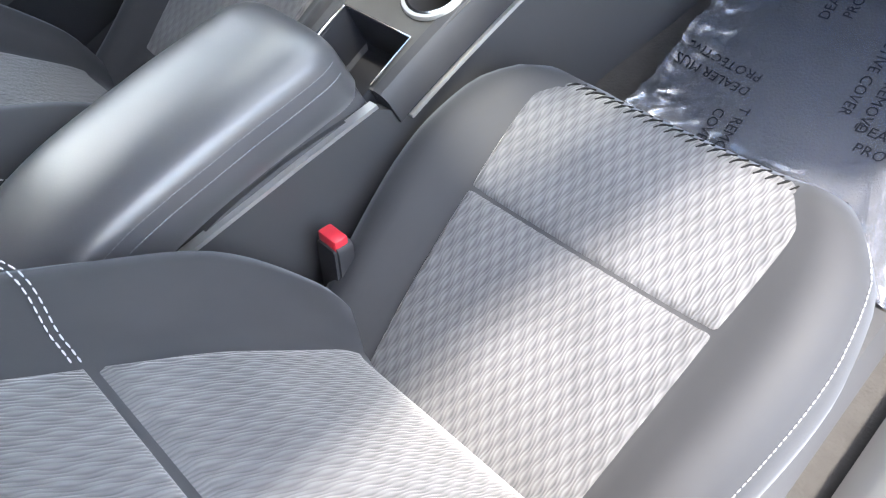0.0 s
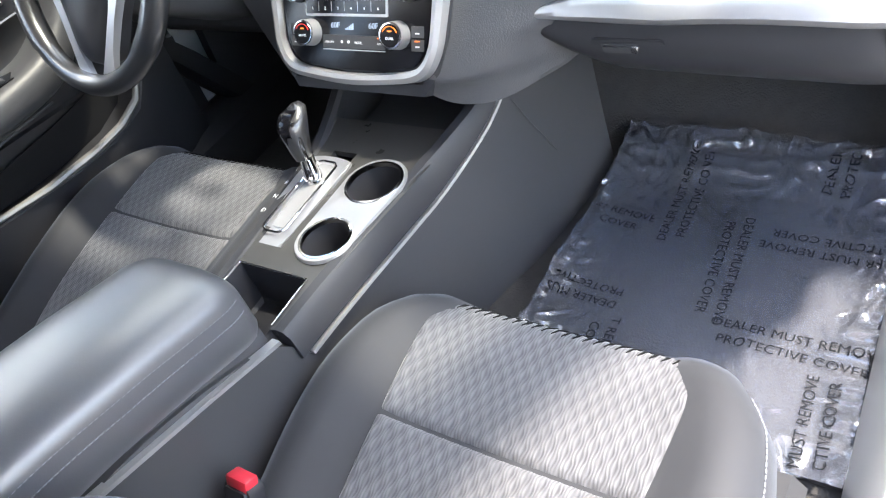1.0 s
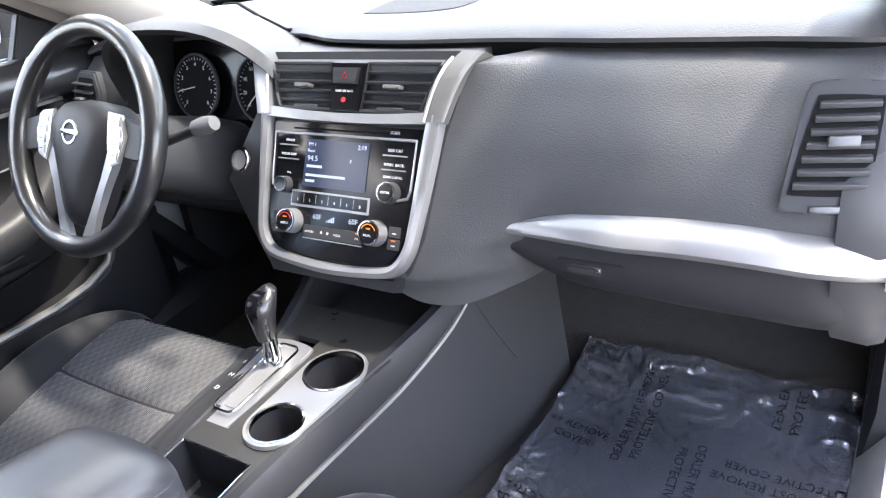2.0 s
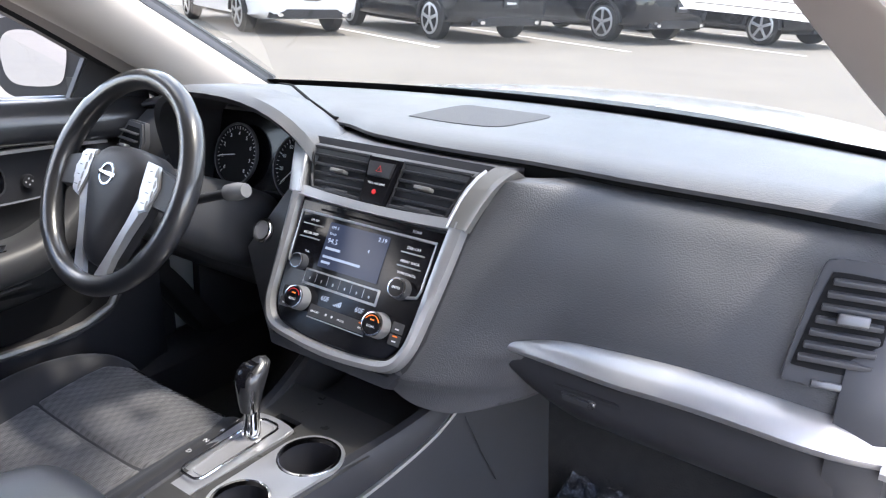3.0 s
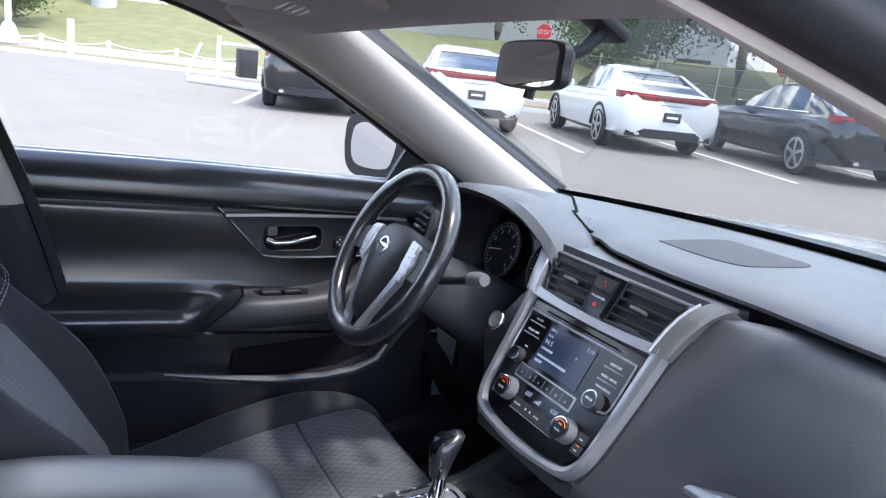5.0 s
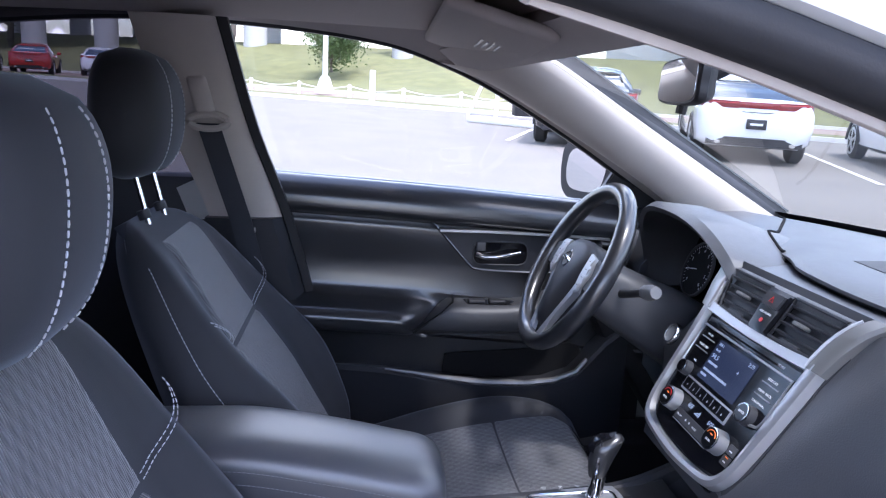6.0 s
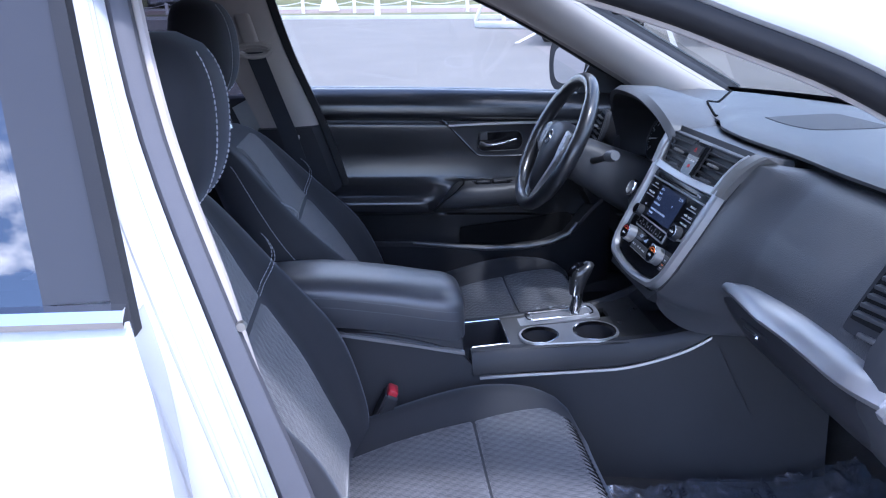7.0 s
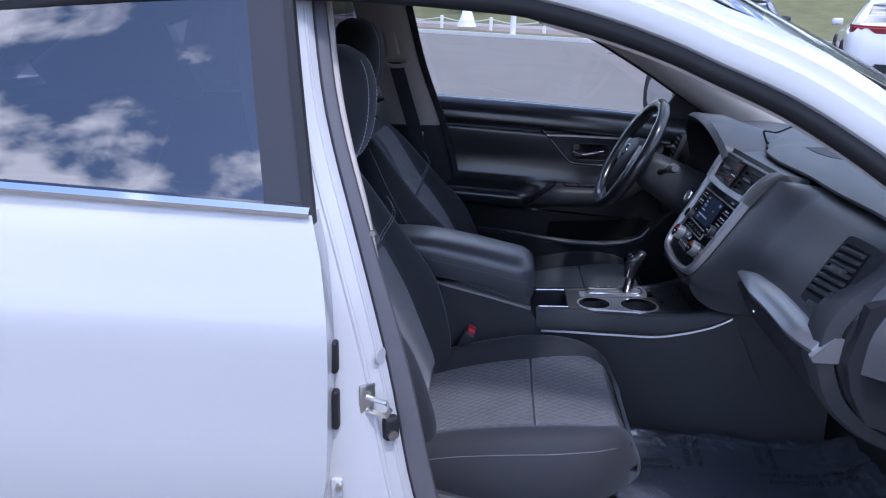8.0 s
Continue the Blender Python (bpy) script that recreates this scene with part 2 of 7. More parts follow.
def join(bm, own):
    if bm is None:
        return own
    me = bpy.data.meshes.new("tmp")
    own.to_mesh(me)
    own.free()
    bm.from_mesh(me)
    bpy.data.meshes.remove(me)
    return bm


def disc(r0, r1, depth, m, n=32, bev=0.0, bm=None):
    """A frustum from radius r0 to r1 along local z, from 0 to depth, posed by m."""
    own = bmesh.new()
    bmesh.ops.create_cone(own, cap_ends=True, segments=n, radius1=r0, radius2=r1, depth=depth, matrix=Matrix.Translation((0, 0, depth / 2)))
    if bev:
        rim = [e for e in own.edges if abs(e.verts[0].co.z - depth) < 1e-6 and abs(e.verts[1].co.z - depth) < 1e-6]
        bmesh.ops.bevel(own, geom=rim, offset=bev, segments=2, affect="EDGES")
    own.transform(m)
    return join(bm, own)


def ring(r_out, r_in, depth, m, n=32, bm=None):
    own = loft([[(r * math.cos(2 * math.pi * k / n), r * math.sin(2 * math.pi * k / n), z) for k in range(n)] for r, z in ((r_out, 0), (r_out, depth * 0.7), (r_out - (r_out - r_in) * 0.3, depth), (r_in, depth), (r_in, 0))], loop=True)
    own.transform(m)
    return join(bm, own)


def plate(outline, depth, m, bev=0.0, seg=2, bm=None):
    """A flat outline in local xy, raised to depth along z, its upper rim rounded, posed by m."""
    own = bmesh.new()
    f = own.faces.new([own.verts.new((x, y, 0)) for x, y in outline])
    if f.normal.z < 0:
        f.normal_flip()
    ex = bmesh.ops.extrude_face_region(own, geom=[f])
    top = [v for v in ex["geom"] if isinstance(v, bmesh.types.BMVert)]
    for v in top:
        v.co.z = depth
    if bev:
        es = [e for e in own.edges if e.verts[0].co.z > depth - 1e-7 and e.verts[1].co.z > depth - 1e-7]
        bmesh.ops.bevel(own, geom=es, offset=bev, segments=seg, affect="EDGES")
    own.transform(m)
    return join(bm, own)


def round_rect(w, h, r, n=4, cx=0.0, cy=0.0):
    return [(cx + sx * (w / 2 - r) + r * math.cos(a), cy + sy * (h / 2 - r) + r * math.sin(a))
            for sx, sy, a0 in ((1, 1, 0), (-1, 1, 90), (-1, -1, 180), (1, -1, 270)) for a in [radians(a0 + 90 * k / n) for k in range(n + 1)]]


def text_mesh(body, size, m, align="CENTER", depth=0.0002):
    """Lettering as a mesh, from the built-in font, posed by m."""
    cu = bpy.data.curves.new("lettering", "FONT")
    cu.body, cu.size, cu.align_x, cu.align_y, cu.extrude, cu.resolution_u = body, size, align, "CENTER", depth, 2
    ob = new("lettering", cu)
    me = bpy.data.meshes.new_from_object(ob.evaluated_get(bpy.context.evaluated_depsgraph_get()))
    bpy.data.objects.remove(ob)
    bpy.data.curves.remove(cu)
    bm = bmesh.new()
    bm.from_mesh(me)
    bpy.data.meshes.remove(me)
    bm.transform(m)
    return bm


def frame_at(o, u, v):
    """A pose with local x along u, local y along v, local z out of their plane, at o."""
    u, v = Vector(u).normalized(), Vector(v).normalized()
    w = u.cross(v)
    return Matrix.Translation(o) @ Matrix((u, v, w)).transposed().to_4x4()


# ---- the setting: ground and the car's shell ----
def sheet(fn, nu, nv, bm=None):
    """A grid of fn(u, v), u and v from 0 to 1."""
    return loft([[fn(i / nu, j / nv) for j in range(nv + 1)] for i in range(nu + 1)], closed=False, caps=False, bm=bm)


def slab(fn, nu, nv, thick):
    """The same with a thickness vector added below."""
    t = Vector(thick)
    rings = []
    for i in range(nu + 1):
        row = [Vector(fn(i / nu, j / nv)) for j in range(nv + 1)]
        rings.append(row + [p + t for p in reversed(row)])
    return loft(rings)


GROUND = material("pale_worn_concrete", (0.175, 0.158, 0.136), 0.9, grain=40, depth=0.25, var=0.2, var_scale=0.9)
bm = bmesh.new()
bmesh.ops.create_grid(bm, x_segments=60, y_segments=60, size=400)
ground = tagged(part("ground", bm, GROUND), "pale worn concrete of a car lot", "ground", kind="structure")

shell = thing("car_body", (0, 0, 0), "pearl white four-door car body with its passenger door open", "car body", kind="structure")


def wind_y(x):
    return 0.70 - 0.33 * x * x


# roof: outer skin and headliner
def roof_edge(y):
    """Half width and height of the roof's side at y."""
    return lerp_rows([(-2.2, 0.50, 1.30), (-1.6, 0.56, 1.385), (-0.9, 0.585, 1.405), (-0.4, 0.59, 1.40), (-0.12, 0.58, 1.365)], y)


def roof_fn(lift, crown):
    def fn(u, v):
        y = -2.1 + 1.95 * u
        w, z = roof_edge(y)
        s = 2 * v - 1
        return (s * w, y + (0.05 * (1 - s * s) if u > 0.98 else 0), z + lift + crown * (1 - s * s))
    return fn


part("roof", slab(roof_fn(0.0, 0.055), 16, 12, (0, 0, 0.012)), PAINT, shell)
tagged(part("ceiling", slab(roof_fn(-0.04, 0.05), 16, 12, (0, 0, 0.012)), HEAD, shell), "grey cloth headliner")

# window line of a side: the opening's upper edge, rear to front, as (y, z)
TOP = [(-1.75, 1.22), (-1.45, 1.32), (-1.1, 1.368), (-0.78, 1.372), (-0.5, 1.35), (-0.35, 1.312), (-0.2, 1.25), (0.0, 1.14), (0.17, 1.035), (0.3, 0.955)]


TOP_RIGHT = [(-1.75, 1.16), (-1.45, 1.25), (-1.1, 1.300), (-0.78, 1.310), (-0.5, 1.295), (-0.43, 1.284), (-0.38, 1.273), (-0.33, 1.260), (-0.28, 1.245), (-0.21, 1.220), (-0.146, 1.192), (-0.053, 1.152), (0.027, 1.106), (0.084, 1.068), (0.2, 0.985), (0.32, 0.89)]


def rail(side, rows, prof, mat, name, label=""):
    """A strip along the line of the windows' upper edge; prof: outward x and upward z offsets of its section."""
    if side > 0:
        rows = [(-1.8, 0.62), (-0.8, 0.63), (-0.5, 0.637), (-0.38, 0.637), (-0.28, 0.644), (-0.21, 0.658), (-0.146, 0.679), (-0.053, 0.70), (0.027, 0.725), (0.084, 0.745), (0.2, 0.77), (0.35, 0.79)]
    pts = spline([(side * lerp_rows(rows, y)[0], y, z) for y, z in (TOP_RIGHT if side > 0 else TOP)], 48)
    rings = []
    for i, p in enumerate(pts):
        d = (pts[min(i + 1, 47)] - pts[max(i - 1, 0)]).normalized()
        n = Vector((0, -d.z, d.y))
        rings.append([p + Vector((side * a, 0, 0)) + n * b for a, b in prof])
    return part(name, loft(rings), mat, shell, label)


RAIL_X = [(-1.8, 0.64), (-0.8, 0.655), (-0.5, 0.685), (-0.2, 0.73), (0.3, 0.80)]
for side in (-1, 1):
    rail(side, RAIL_X, [(0.0, 0.006), (0.03, 0.006), (0.052, 0.015), (0.055, 0.04), (0.03, 0.085), (-0.03, 0.11), (-0.06, 0.095), (-0.02, 0.05)] if side < 0 else [(0.008, 0.028), (0.018, 0.028), (0.027, 0.033), (0.030, 0.046), (0.026, 0.066), (0.017, 0.073), (0.014, 0.078), (0.010, 0.092), (-0.03, 0.118), (-0.08, 0.125), (-0.08, 0.11), (-0.02, 0.06)], PAINT, "roof_rail")
    rail(side, RAIL_X, [(0.002, -0.016), (0.03, -0.016), (0.034, 0.012), (0.02, 0.026), (-0.004, 0.02), (-0.012, 0.0)] if side < 0 else [(-0.004, -0.001), (0.008, 0.0), (0.019, 0.006), (0.023, 0.016), (0.021, 0.028), (0.008, 0.036), (-0.006, 0.03), (-0.008, 0.012)], SEAL, "door_seal")
    rail(side, RAIL_X, [(-0.004, -0.008), (-0.014, -0.01), (-0.03, 0.005), (-0.07, 0.045), (-0.10, 0.075), (-0.10, 0.085), (-0.02, 0.06)] if side < 0 else [(-0.006, 0.004), (-0.02, 0.002), (-0.05, 0.012), (-0.10, 0.045), (-0.10, 0.055), (-0.01, 0.03)], HEAD, "rail_trim", "grey cloth-covered roof side")

# front pillars' inner trim, from dash to header
for side in (-1, 1):
    low = [(0.71, -0.36, 1.312), (0.696, -0.215, 1.256), (0.686, 0.0, 1.135), (0.688, 0.17, 1.03), (0.695, 0.26, 0.965)]
    upp = [(0.576, -0.16, 1.327), (0.593, -0.08, 1.289), (0.619, 0.115, 1.175), (0.647, 0.35, 1.04), (0.665, 0.50, 0.955)]
    if side > 0:
        low = [(0.630, -0.43, 1.279), (0.630, -0.33, 1.254), (0.637, -0.28, 1.239), (0.651, -0.21, 1.214), (0.672, -0.146, 1.186), (0.693, -0.053, 1.146), (0.718, 0.027, 1.100), (0.738, 0.084, 1.062), (0.762, 0.20, 0.98)]
        upp = [(0.556, -0.45, 1.318), (0.569, -0.35, 1.286), (0.581, -0.25, 1.248), (0.594, -0.15, 1.211), (0.606, -0.05, 1.173), (0.624, 0.10, 1.117), (0.649, 0.30, 1.042), (0.672, 0.46, 0.96)]
    low, upp = (spline([(side * x, y, z) for x, y, z in row], 20) for row in (low, upp))
    rings = []
    for i, (a, b) in enumerate(zip(low, upp)):
        along = (low[min(i + 1, 19)] - low[max(i - 1, 0)]).normalized()
        inward = along.cross(b - a).normalized() * -side  # into the cabin
        swell = 0.034 if side < 0 else 0.004
        row = [(a + b) / 2 + (b - a) / 2 * -math.cos(p) + inward * swell * math.sin(p) for p in [math.pi * k / 10 for k in range(11)]]
        back = (a + b) / 2 + Vector((side * 0.05, 0.03, 0.03))
        rings.append(row + [back.lerp(b, 0.4), back, back.lerp(a, 0.3)])
    part("pillar_trim", loft(rings), PILLAR, shell, "pale grey front pillar trim")
    if side < 0:
        part("pillar_trim", loft([[p + Vector(q) for q in ((0.0, 0.0, 0.001), (-0.014, 0.013, 0.007), (-0.02, 0.018, 0.0), (-0.004, 0.004, -0.006))] for p in upp]), PILLAR, shell)
        part("screen_seal", loft([[p + Vector(q) for q in ((-0.012, 0.011, 0.008), (-0.058, 0.054, 0.027), (-0.062, 0.058, 0.01), (-0.02, 0.02, 0.0))] for p in upp]), SEAL, shell, "black windscreen seal along the pillar")
    # outer pillar skin
    if side > 0:
        edge = spline([(0.605, -0.46, 1.40), (0.655, -0.24, 1.325), (0.70, -0.05, 1.225), (0.745, 0.16, 1.10), (0.78, 0.34, 0.97)], 20)
        glass_side = spline([(0.57, -0.24, 1.365), (0.60, -0.08, 1.28), (0.63, 0.10, 1.165), (0.66, 0.28, 1.05), (0.69, 0.46, 0.955)], 20)
        part("pillar_skin", loft([[a, b, b + Vector((0, 0, -0.012)), a + Vector((-0.02, 0, -0.03))] for a, b in zip(edge, glass_side)]), PAINT, shell)
        continue
    low = spline([(side * 0.71, -0.36, 1.312), (side * 0.696, -0.215, 1.256), (side * 0.686, 0.0, 1.135), (side * 0.688, 0.17, 1.03), (side * 0.695, 0.26, 0.965)], 20)
    upp = spline([(side * 0.576, -0.16, 1.327), (side * 0.593, -0.08, 1.289), (side * 0.619, 0.115, 1.175), (side * 0.647, 0.35, 1.04), (side * 0.665, 0.50, 0.955)], 20)
    out = []
    for a, b in zip(low, upp):
        out.append([a + Vector((side * 0.075, 0.035, 0.0)), b + Vector((side * 0.06, 0.05, 0.01)), b + Vector((side * 0.05, 0.055, 0.025)), (a + b) / 2 + Vector((side * 0.085, 0.06, 0.045)), a + Vector((side * 0.092, 0.04, 0.015))])
    part("pillar_skin", loft(out), PAINT, shell)

# windscreen, header and black border
def screen_fn(u, v):
    s = 2 * v - 1
    x0, x1 = s * 0.70, s * 0.60
    base = Vector((x0, wind_y(x0) + 0.03, 0.945))
    top = Vector((x1, -0.10 - 0.12 * s * s, 1.405 - 0.05 * s * s))
    p = base.lerp(top, u)
    return p + Vector((0, 0.01, 0.018)) * math.sin(math.pi * u)


windscreen = part("windscreen", sheet(screen_fn, 16, 20), SCREEN, shell, "clear laminated windscreen")


def border(u0, u1, v0, v1):
    return sheet(lambda u, v: Vector(screen_fn(u0 + (u1 - u0) * u, v0 + (v1 - v0) * v)) + Vector((0, -0.003, -0.003)), 6, 16)


part("screen_border", border(0.0, 0.085, 0, 1), SEAL, shell, "black printed border of the windscreen")
part("screen_border", border(0.95, 1.0, 0, 1), SEAL, shell)
part("header_trim", loft([[(x, -0.085 - 0.135 * (x / 0.6) ** 2 + dy, 1.342 - 0.03 * (x / 0.6) ** 2 + dz) for dy, dz in ((0.012, -0.016), (-0.02, -0.028), (-0.09, -0.018), (-0.13, 0.012), (-0.1, 0.05), (0.0, 0.06), (0.03, 0.03))] for x in [0.62 * (k / 10 - 1) for k in range(21)]]), HEAD, shell, "grey windscreen header")

# bonnet
def bonnet_fn(u, v):
    s = 2 * v - 1
    w = 0.80 - 0.06 * u
    return (s * w, wind_y(s * 0.7) + 0.07 + 1.05 * u - 0.12 * u * s * s, 0.955 - 0.05 * u - 0.10 * u * u - 0.05 * s**4 + 0.02 * (1 - s * s))


part("bonnet", slab(bonnet_fn, 14, 16, (0, 0, -0.02)), PAINT, shell, "pearl white bonnet")
# front wings and lower sides
for side in (-1, 1):
    def wing(u, v, side=side):
        y = 0.42 + 1.5 * u
        z = 0.30 + (0.585 - 0.06 * u - 0.10 * u * u) * v
        return (side * (0.885 - 0.10 * u * u - 0.08 * max(0, v - 0.75) / 0.25 + 0.015 * math.sin(v * 3.1)), y, z)
    part("wing", slab(wing, 10, 10, (-side * 0.02, 0, 0)), PAINT, shell)
    part("sill", loft([[(side * a, y, z) for a, z in ((0.70, 0.20), (0.84, 0.22), (0.865, 0.28), (0.85, 0.35), (0.80, 0.375), (0.74, 0.37), (0.70, 0.30))] for y in (-1.9, -1.3, -0.7, 0.0, 0.45)]), PAINT, shell, "white painted door sill")

part("sill_trim", loft([[(-a, y, z) for a, z in ((0.66, 0.25), (0.665, 0.37), (0.69, 0.392), (0.77, 0.394), (0.80, 0.385), (0.80, 0.25))] for y in (-1.0, -0.5, 0.0, 0.46)]), PLASTIC, shell, "black sill cover beside the driver's seat")

# floor pan, toe board and tunnel
part("floor_pan", loft([[(x, y, z) for y, z in ((-1.9, 0.36), (-0.9, 0.27), (0.30, 0.262), (0.42, 0.29), (0.62, 0.46), (0.62, 0.40), (0.42, 0.22), (-1.9, 0.2))] for x in (-0.72, -0.3, 0.3, 0.72)]), CARPET, shell, "dark grey carpeted floor", angle=60)
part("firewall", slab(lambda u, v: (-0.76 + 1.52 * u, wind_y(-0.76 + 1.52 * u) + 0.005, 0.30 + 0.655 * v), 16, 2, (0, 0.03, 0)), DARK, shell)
part("cowl", slab(lambda u, v: (-0.76 + 1.52 * u, wind_y(-0.76 + 1.52 * u) + 0.02 + 0.07 * v, 0.957 - 0.006 * v), 20, 2, (0, 0, -0.03)), SEAL, shell, "black cowl at the foot of the windscreen")
for side in (-1, 1):
    part("kick_panel", loft([[(side * 0.72, y, z), (side * 0.745, y, z), (side * 0.745, y, 0.25), (side * 0.70, y, 0.25)] for y, z in ((0.27, 0.40), (0.30, 0.80), (0.4, 0.82), (0.62, 0.85))]), PLASTIC, shell)


# middle pillars: painted jamb outside, trim inside
def jamb(side, mat, prof, name, label="", n=24, z0=0.30, z1=1.36):
    rings = []
    for k in range(n):
        z = z0 + (z1 - z0) * k / (n - 1)
        rings.append([(side * x, y, z) for x, y in prof(z)])
    return part(name, loft(rings), mat, shell, label)


def front_edge(z):
    return lerp_rows([(0.30, -0.55), (0.5, -0.603), (0.7, -0.642), (0.94, -0.705), (1.15, -0.772), (1.36, -0.815)], z)[0]


def jamb_x(z):
    """Half width that the middle pillar is set out from, at height z."""
    return lerp_rows([(0.30, 0.892), (0.5, 0.892), (0.7, 0.877), (0.94, 0.845), (1.15, 0.767), (1.36, 0.668)], z)[0]


def side_x(z):
    """Outer half width of the body at height z."""
    return lerp_rows([(0.25, 0.855), (0.4, 0.862), (0.6, 0.881), (0.8, 0.881), (0.92, 0.846), (0.985, 0.816), (1.2, 0.715), (1.38, 0.62)], z)[0]


for side in (-1, 1):
    bead = (-0.004, 0.006, -0.004) if side < 0 else (-0.030, -0.017, -0.022)
    jamb(side, PAINT, lambda z, q=bead: [(jamb_x(z) - 0.115, front_edge(z) + q[0]), (jamb_x(z) - 0.10, front_edge(z) + q[1]), (jamb_x(z) - 0.088, front_edge(z) + q[2]), (jamb_x(z) - 0.075, front_edge(z) - 0.035), (jamb_x(z) - 0.055, front_edge(z) - 0.06), (jamb_x(z) - 0.045, front_edge(z) - 0.10), (jamb_x(z) - 0.05, front_edge(z) - (0.22 if z < 1.03 else 0.11)), (jamb_x(z) - 0.12, front_edge(z) - (0.22 if z < 1.03 else 0.11))], "pillar", "white painted middle pillar")
    if side < 0:
        jamb(side, SEAL, lambda z: [(jamb_x(z) - 0.118, front_edge(z) - 0.008), (jamb_x(z) - 0.105, front_edge(z) + 0.004), (jamb_x(z) - 0.112, front_edge(z) + 0.022), (jamb_x(z) - 0.132, front_edge(z) + 0.022), (jamb_x(z) - 0.138, front_edge(z) + 0.004)], "door_seal", "black rubber door seal")
    else:
        def seal_front(z):
            return front_edge(z) + lerp_rows([(0.30, 0.024), (0.5, 0.022), (0.76, 0.014), (0.94, 0.006), (1.4, 0.003)], z)[0]
        jamb(side, GREY_SEAL, lambda z: [(jamb_x(z) - 0.122, front_edge(z) - 0.030), (jamb_x(z) - 0.106, front_edge(z) - 0.019), (jamb_x(z) - 0.100, front_edge(z) - 0.012), (jamb_x(z) - 0.101, seal_front(z) - 0.008), (jamb_x(z) - 0.108, seal_front(z)), (jamb_x(z) - 0.122, seal_front(z)), (jamb_x(z) - 0.134, seal_front(z) - 0.006)], "door_seal", "dark grey rubber door seal")
    low_z = 0.93 if side < 0 else 0.80
    if side > 0:
        def lip_front(z):
            return seal_front(z) + lerp_rows([(0.80, -0.016), (0.90, -0.004), (1.0, 0.003), (1.4, 0.006)], z)[0]
        jamb(side, PILLAR, lambda z: [(jamb_x(z) - 0.136, lip_front(z) - 0.008), (jamb_x(z) - 0.138, lip_front(z) - 0.002), (jamb_x(z) - 0.144, lip_front(z)), (jamb_x(z) - 0.152, lip_front(z) - 0.003), (jamb_x(z) - 0.152, lip_front(z) - 0.02)], "trim_lip", "beige edge of the pillar trim", z0=0.80)
    jamb(side, PILLAR, lambda z: [(jamb_x(z) - 0.13, front_edge(z) + 0.002), (jamb_x(z) - 0.145, front_edge(z) - 0.02), (jamb_x(z) - 0.150, front_edge(z) - 0.06), (jamb_x(z) - 0.145, front_edge(z) - 0.165), (jamb_x(z) - 0.125, front_edge(z) - 0.165)], "pillar_trim", "beige middle pillar trim", z0=low_z)
    jamb(side, PLASTIC, lambda z: [(jamb_x(z) - 0.13, front_edge(z) + 0.004), (jamb_x(z) - 0.17, front_edge(z) - 0.02), (jamb_x(z) - 0.18, front_edge(z) - 0.07), (jamb_x(z) - 0.17, front_edge(z) - 0.17), (jamb_x(z) - 0.125, front_edge(z) - 0.17)], "lower_pillar_trim", "black lower pillar trim", z0=0.30, z1=low_z)

# rear doors, rear pillars, boot and tail
for side in (-1, 1):
    door = thing("rear_door", (side * 0.88, -1.3, 0.3), "closed pearl white rear car door with dark tinted window", "car door", "rear doors")
    def skin(u, v, side=side):
        z = 0.28 + (0.708 + 0.045 * u) * v
        yf = lerp_rows([(0.28, -0.772), (0.4, -0.769), (0.6, -0.745), (0.8, -0.740), (0.92, -0.755), (0.985, -0.775)], z)[0]
        return (side * (side_x(z) + 0.004), yf - 1.0 * u, z)
    part("door_skin", slab(skin, 14, 24, (-side * 0.05, 0, 0)), PAINT, door, "pearl white door skin")
    part("belt_trim", loft([[(side * (0.818 + dx), -0.777 - 1.0 * u, 0.985 + dz + 0.045 * u) for dx, dz in ((-0.006, 0.0), (0.010, 0.001), (0.012, 0.008), (0.006, 0.017), (-0.008, 0.018))] for u in (0, 0.25, 0.5, 0.75, 1)]), CHROME, door, "chrome waist moulding")
    def post(u, v, side=side):
        z = 1.004 + 0.37 * v
        return (side * (side_x(z) - 0.004), -0.786 - 0.074 * v - 0.068 * u, z)
    part("window_post", slab(post, 4, 8, (-side * 0.02, 0, 0)), material("satin_black_post", (0.03, 0.03, 0.034), 0.35, grain=900, depth=0.1) if side < 0 else bpy.data.materials["satin_black_post"], door, "satin black window post")
    def pane(u, v, side=side):
        z = 1.0 + 0.39 * v
        return (side * (side_x(z) - 0.014), -0.845 - 0.078 * v - (0.85 - 0.25 * v) * u, z + 0.03 * u * (1 - v) - 0.05 * u * v)
    part("window_pane", sheet(pane, 6, 8), TINTED, door, "dark tinted rear side glass")
    part("window_seal", loft([[(side * (side_x(z) + dx), -0.772 + dy - 0.2 * (z - 0.985), z) for dx, dy in ((-0.018, 0.0), (0.002, 0.0), (0.002, -0.016), (-0.018, -0.016))] for z in [0.975 + 0.36 * k / 8 for k in range(9)]]), SEAL, door)
    part("inner_panel", box((0.06, 0.95, 0.68), (side * 0.76, -1.32, 0.68), bev=0.02), PLASTIC, door, "black inner door panel")
    def quarter(u, v, side=side):
        z = 0.99 + 0.33 * v
        return (side * (side_x(z) - 0.02 - 0.05 * u), -1.55 - 0.55 * u - 0.1 * v, z + 0.03 * u * (1 - v) - 0.06 * u * v)
    part("rear_pillar", slab(quarter, 6, 6, (-side * 0.06, 0, 0)), PAINT, shell)
    def flank(u, v, side=side):
        z = 0.3 + 0.75 * v
        return (side * (side_x(z) - 0.1 * u * u), -1.81 - 0.95 * u, z - 0.02 * u)
    part("rear_wing", slab(flank, 8, 10, (-side * 0.02, 0, 0)), PAINT, shell)
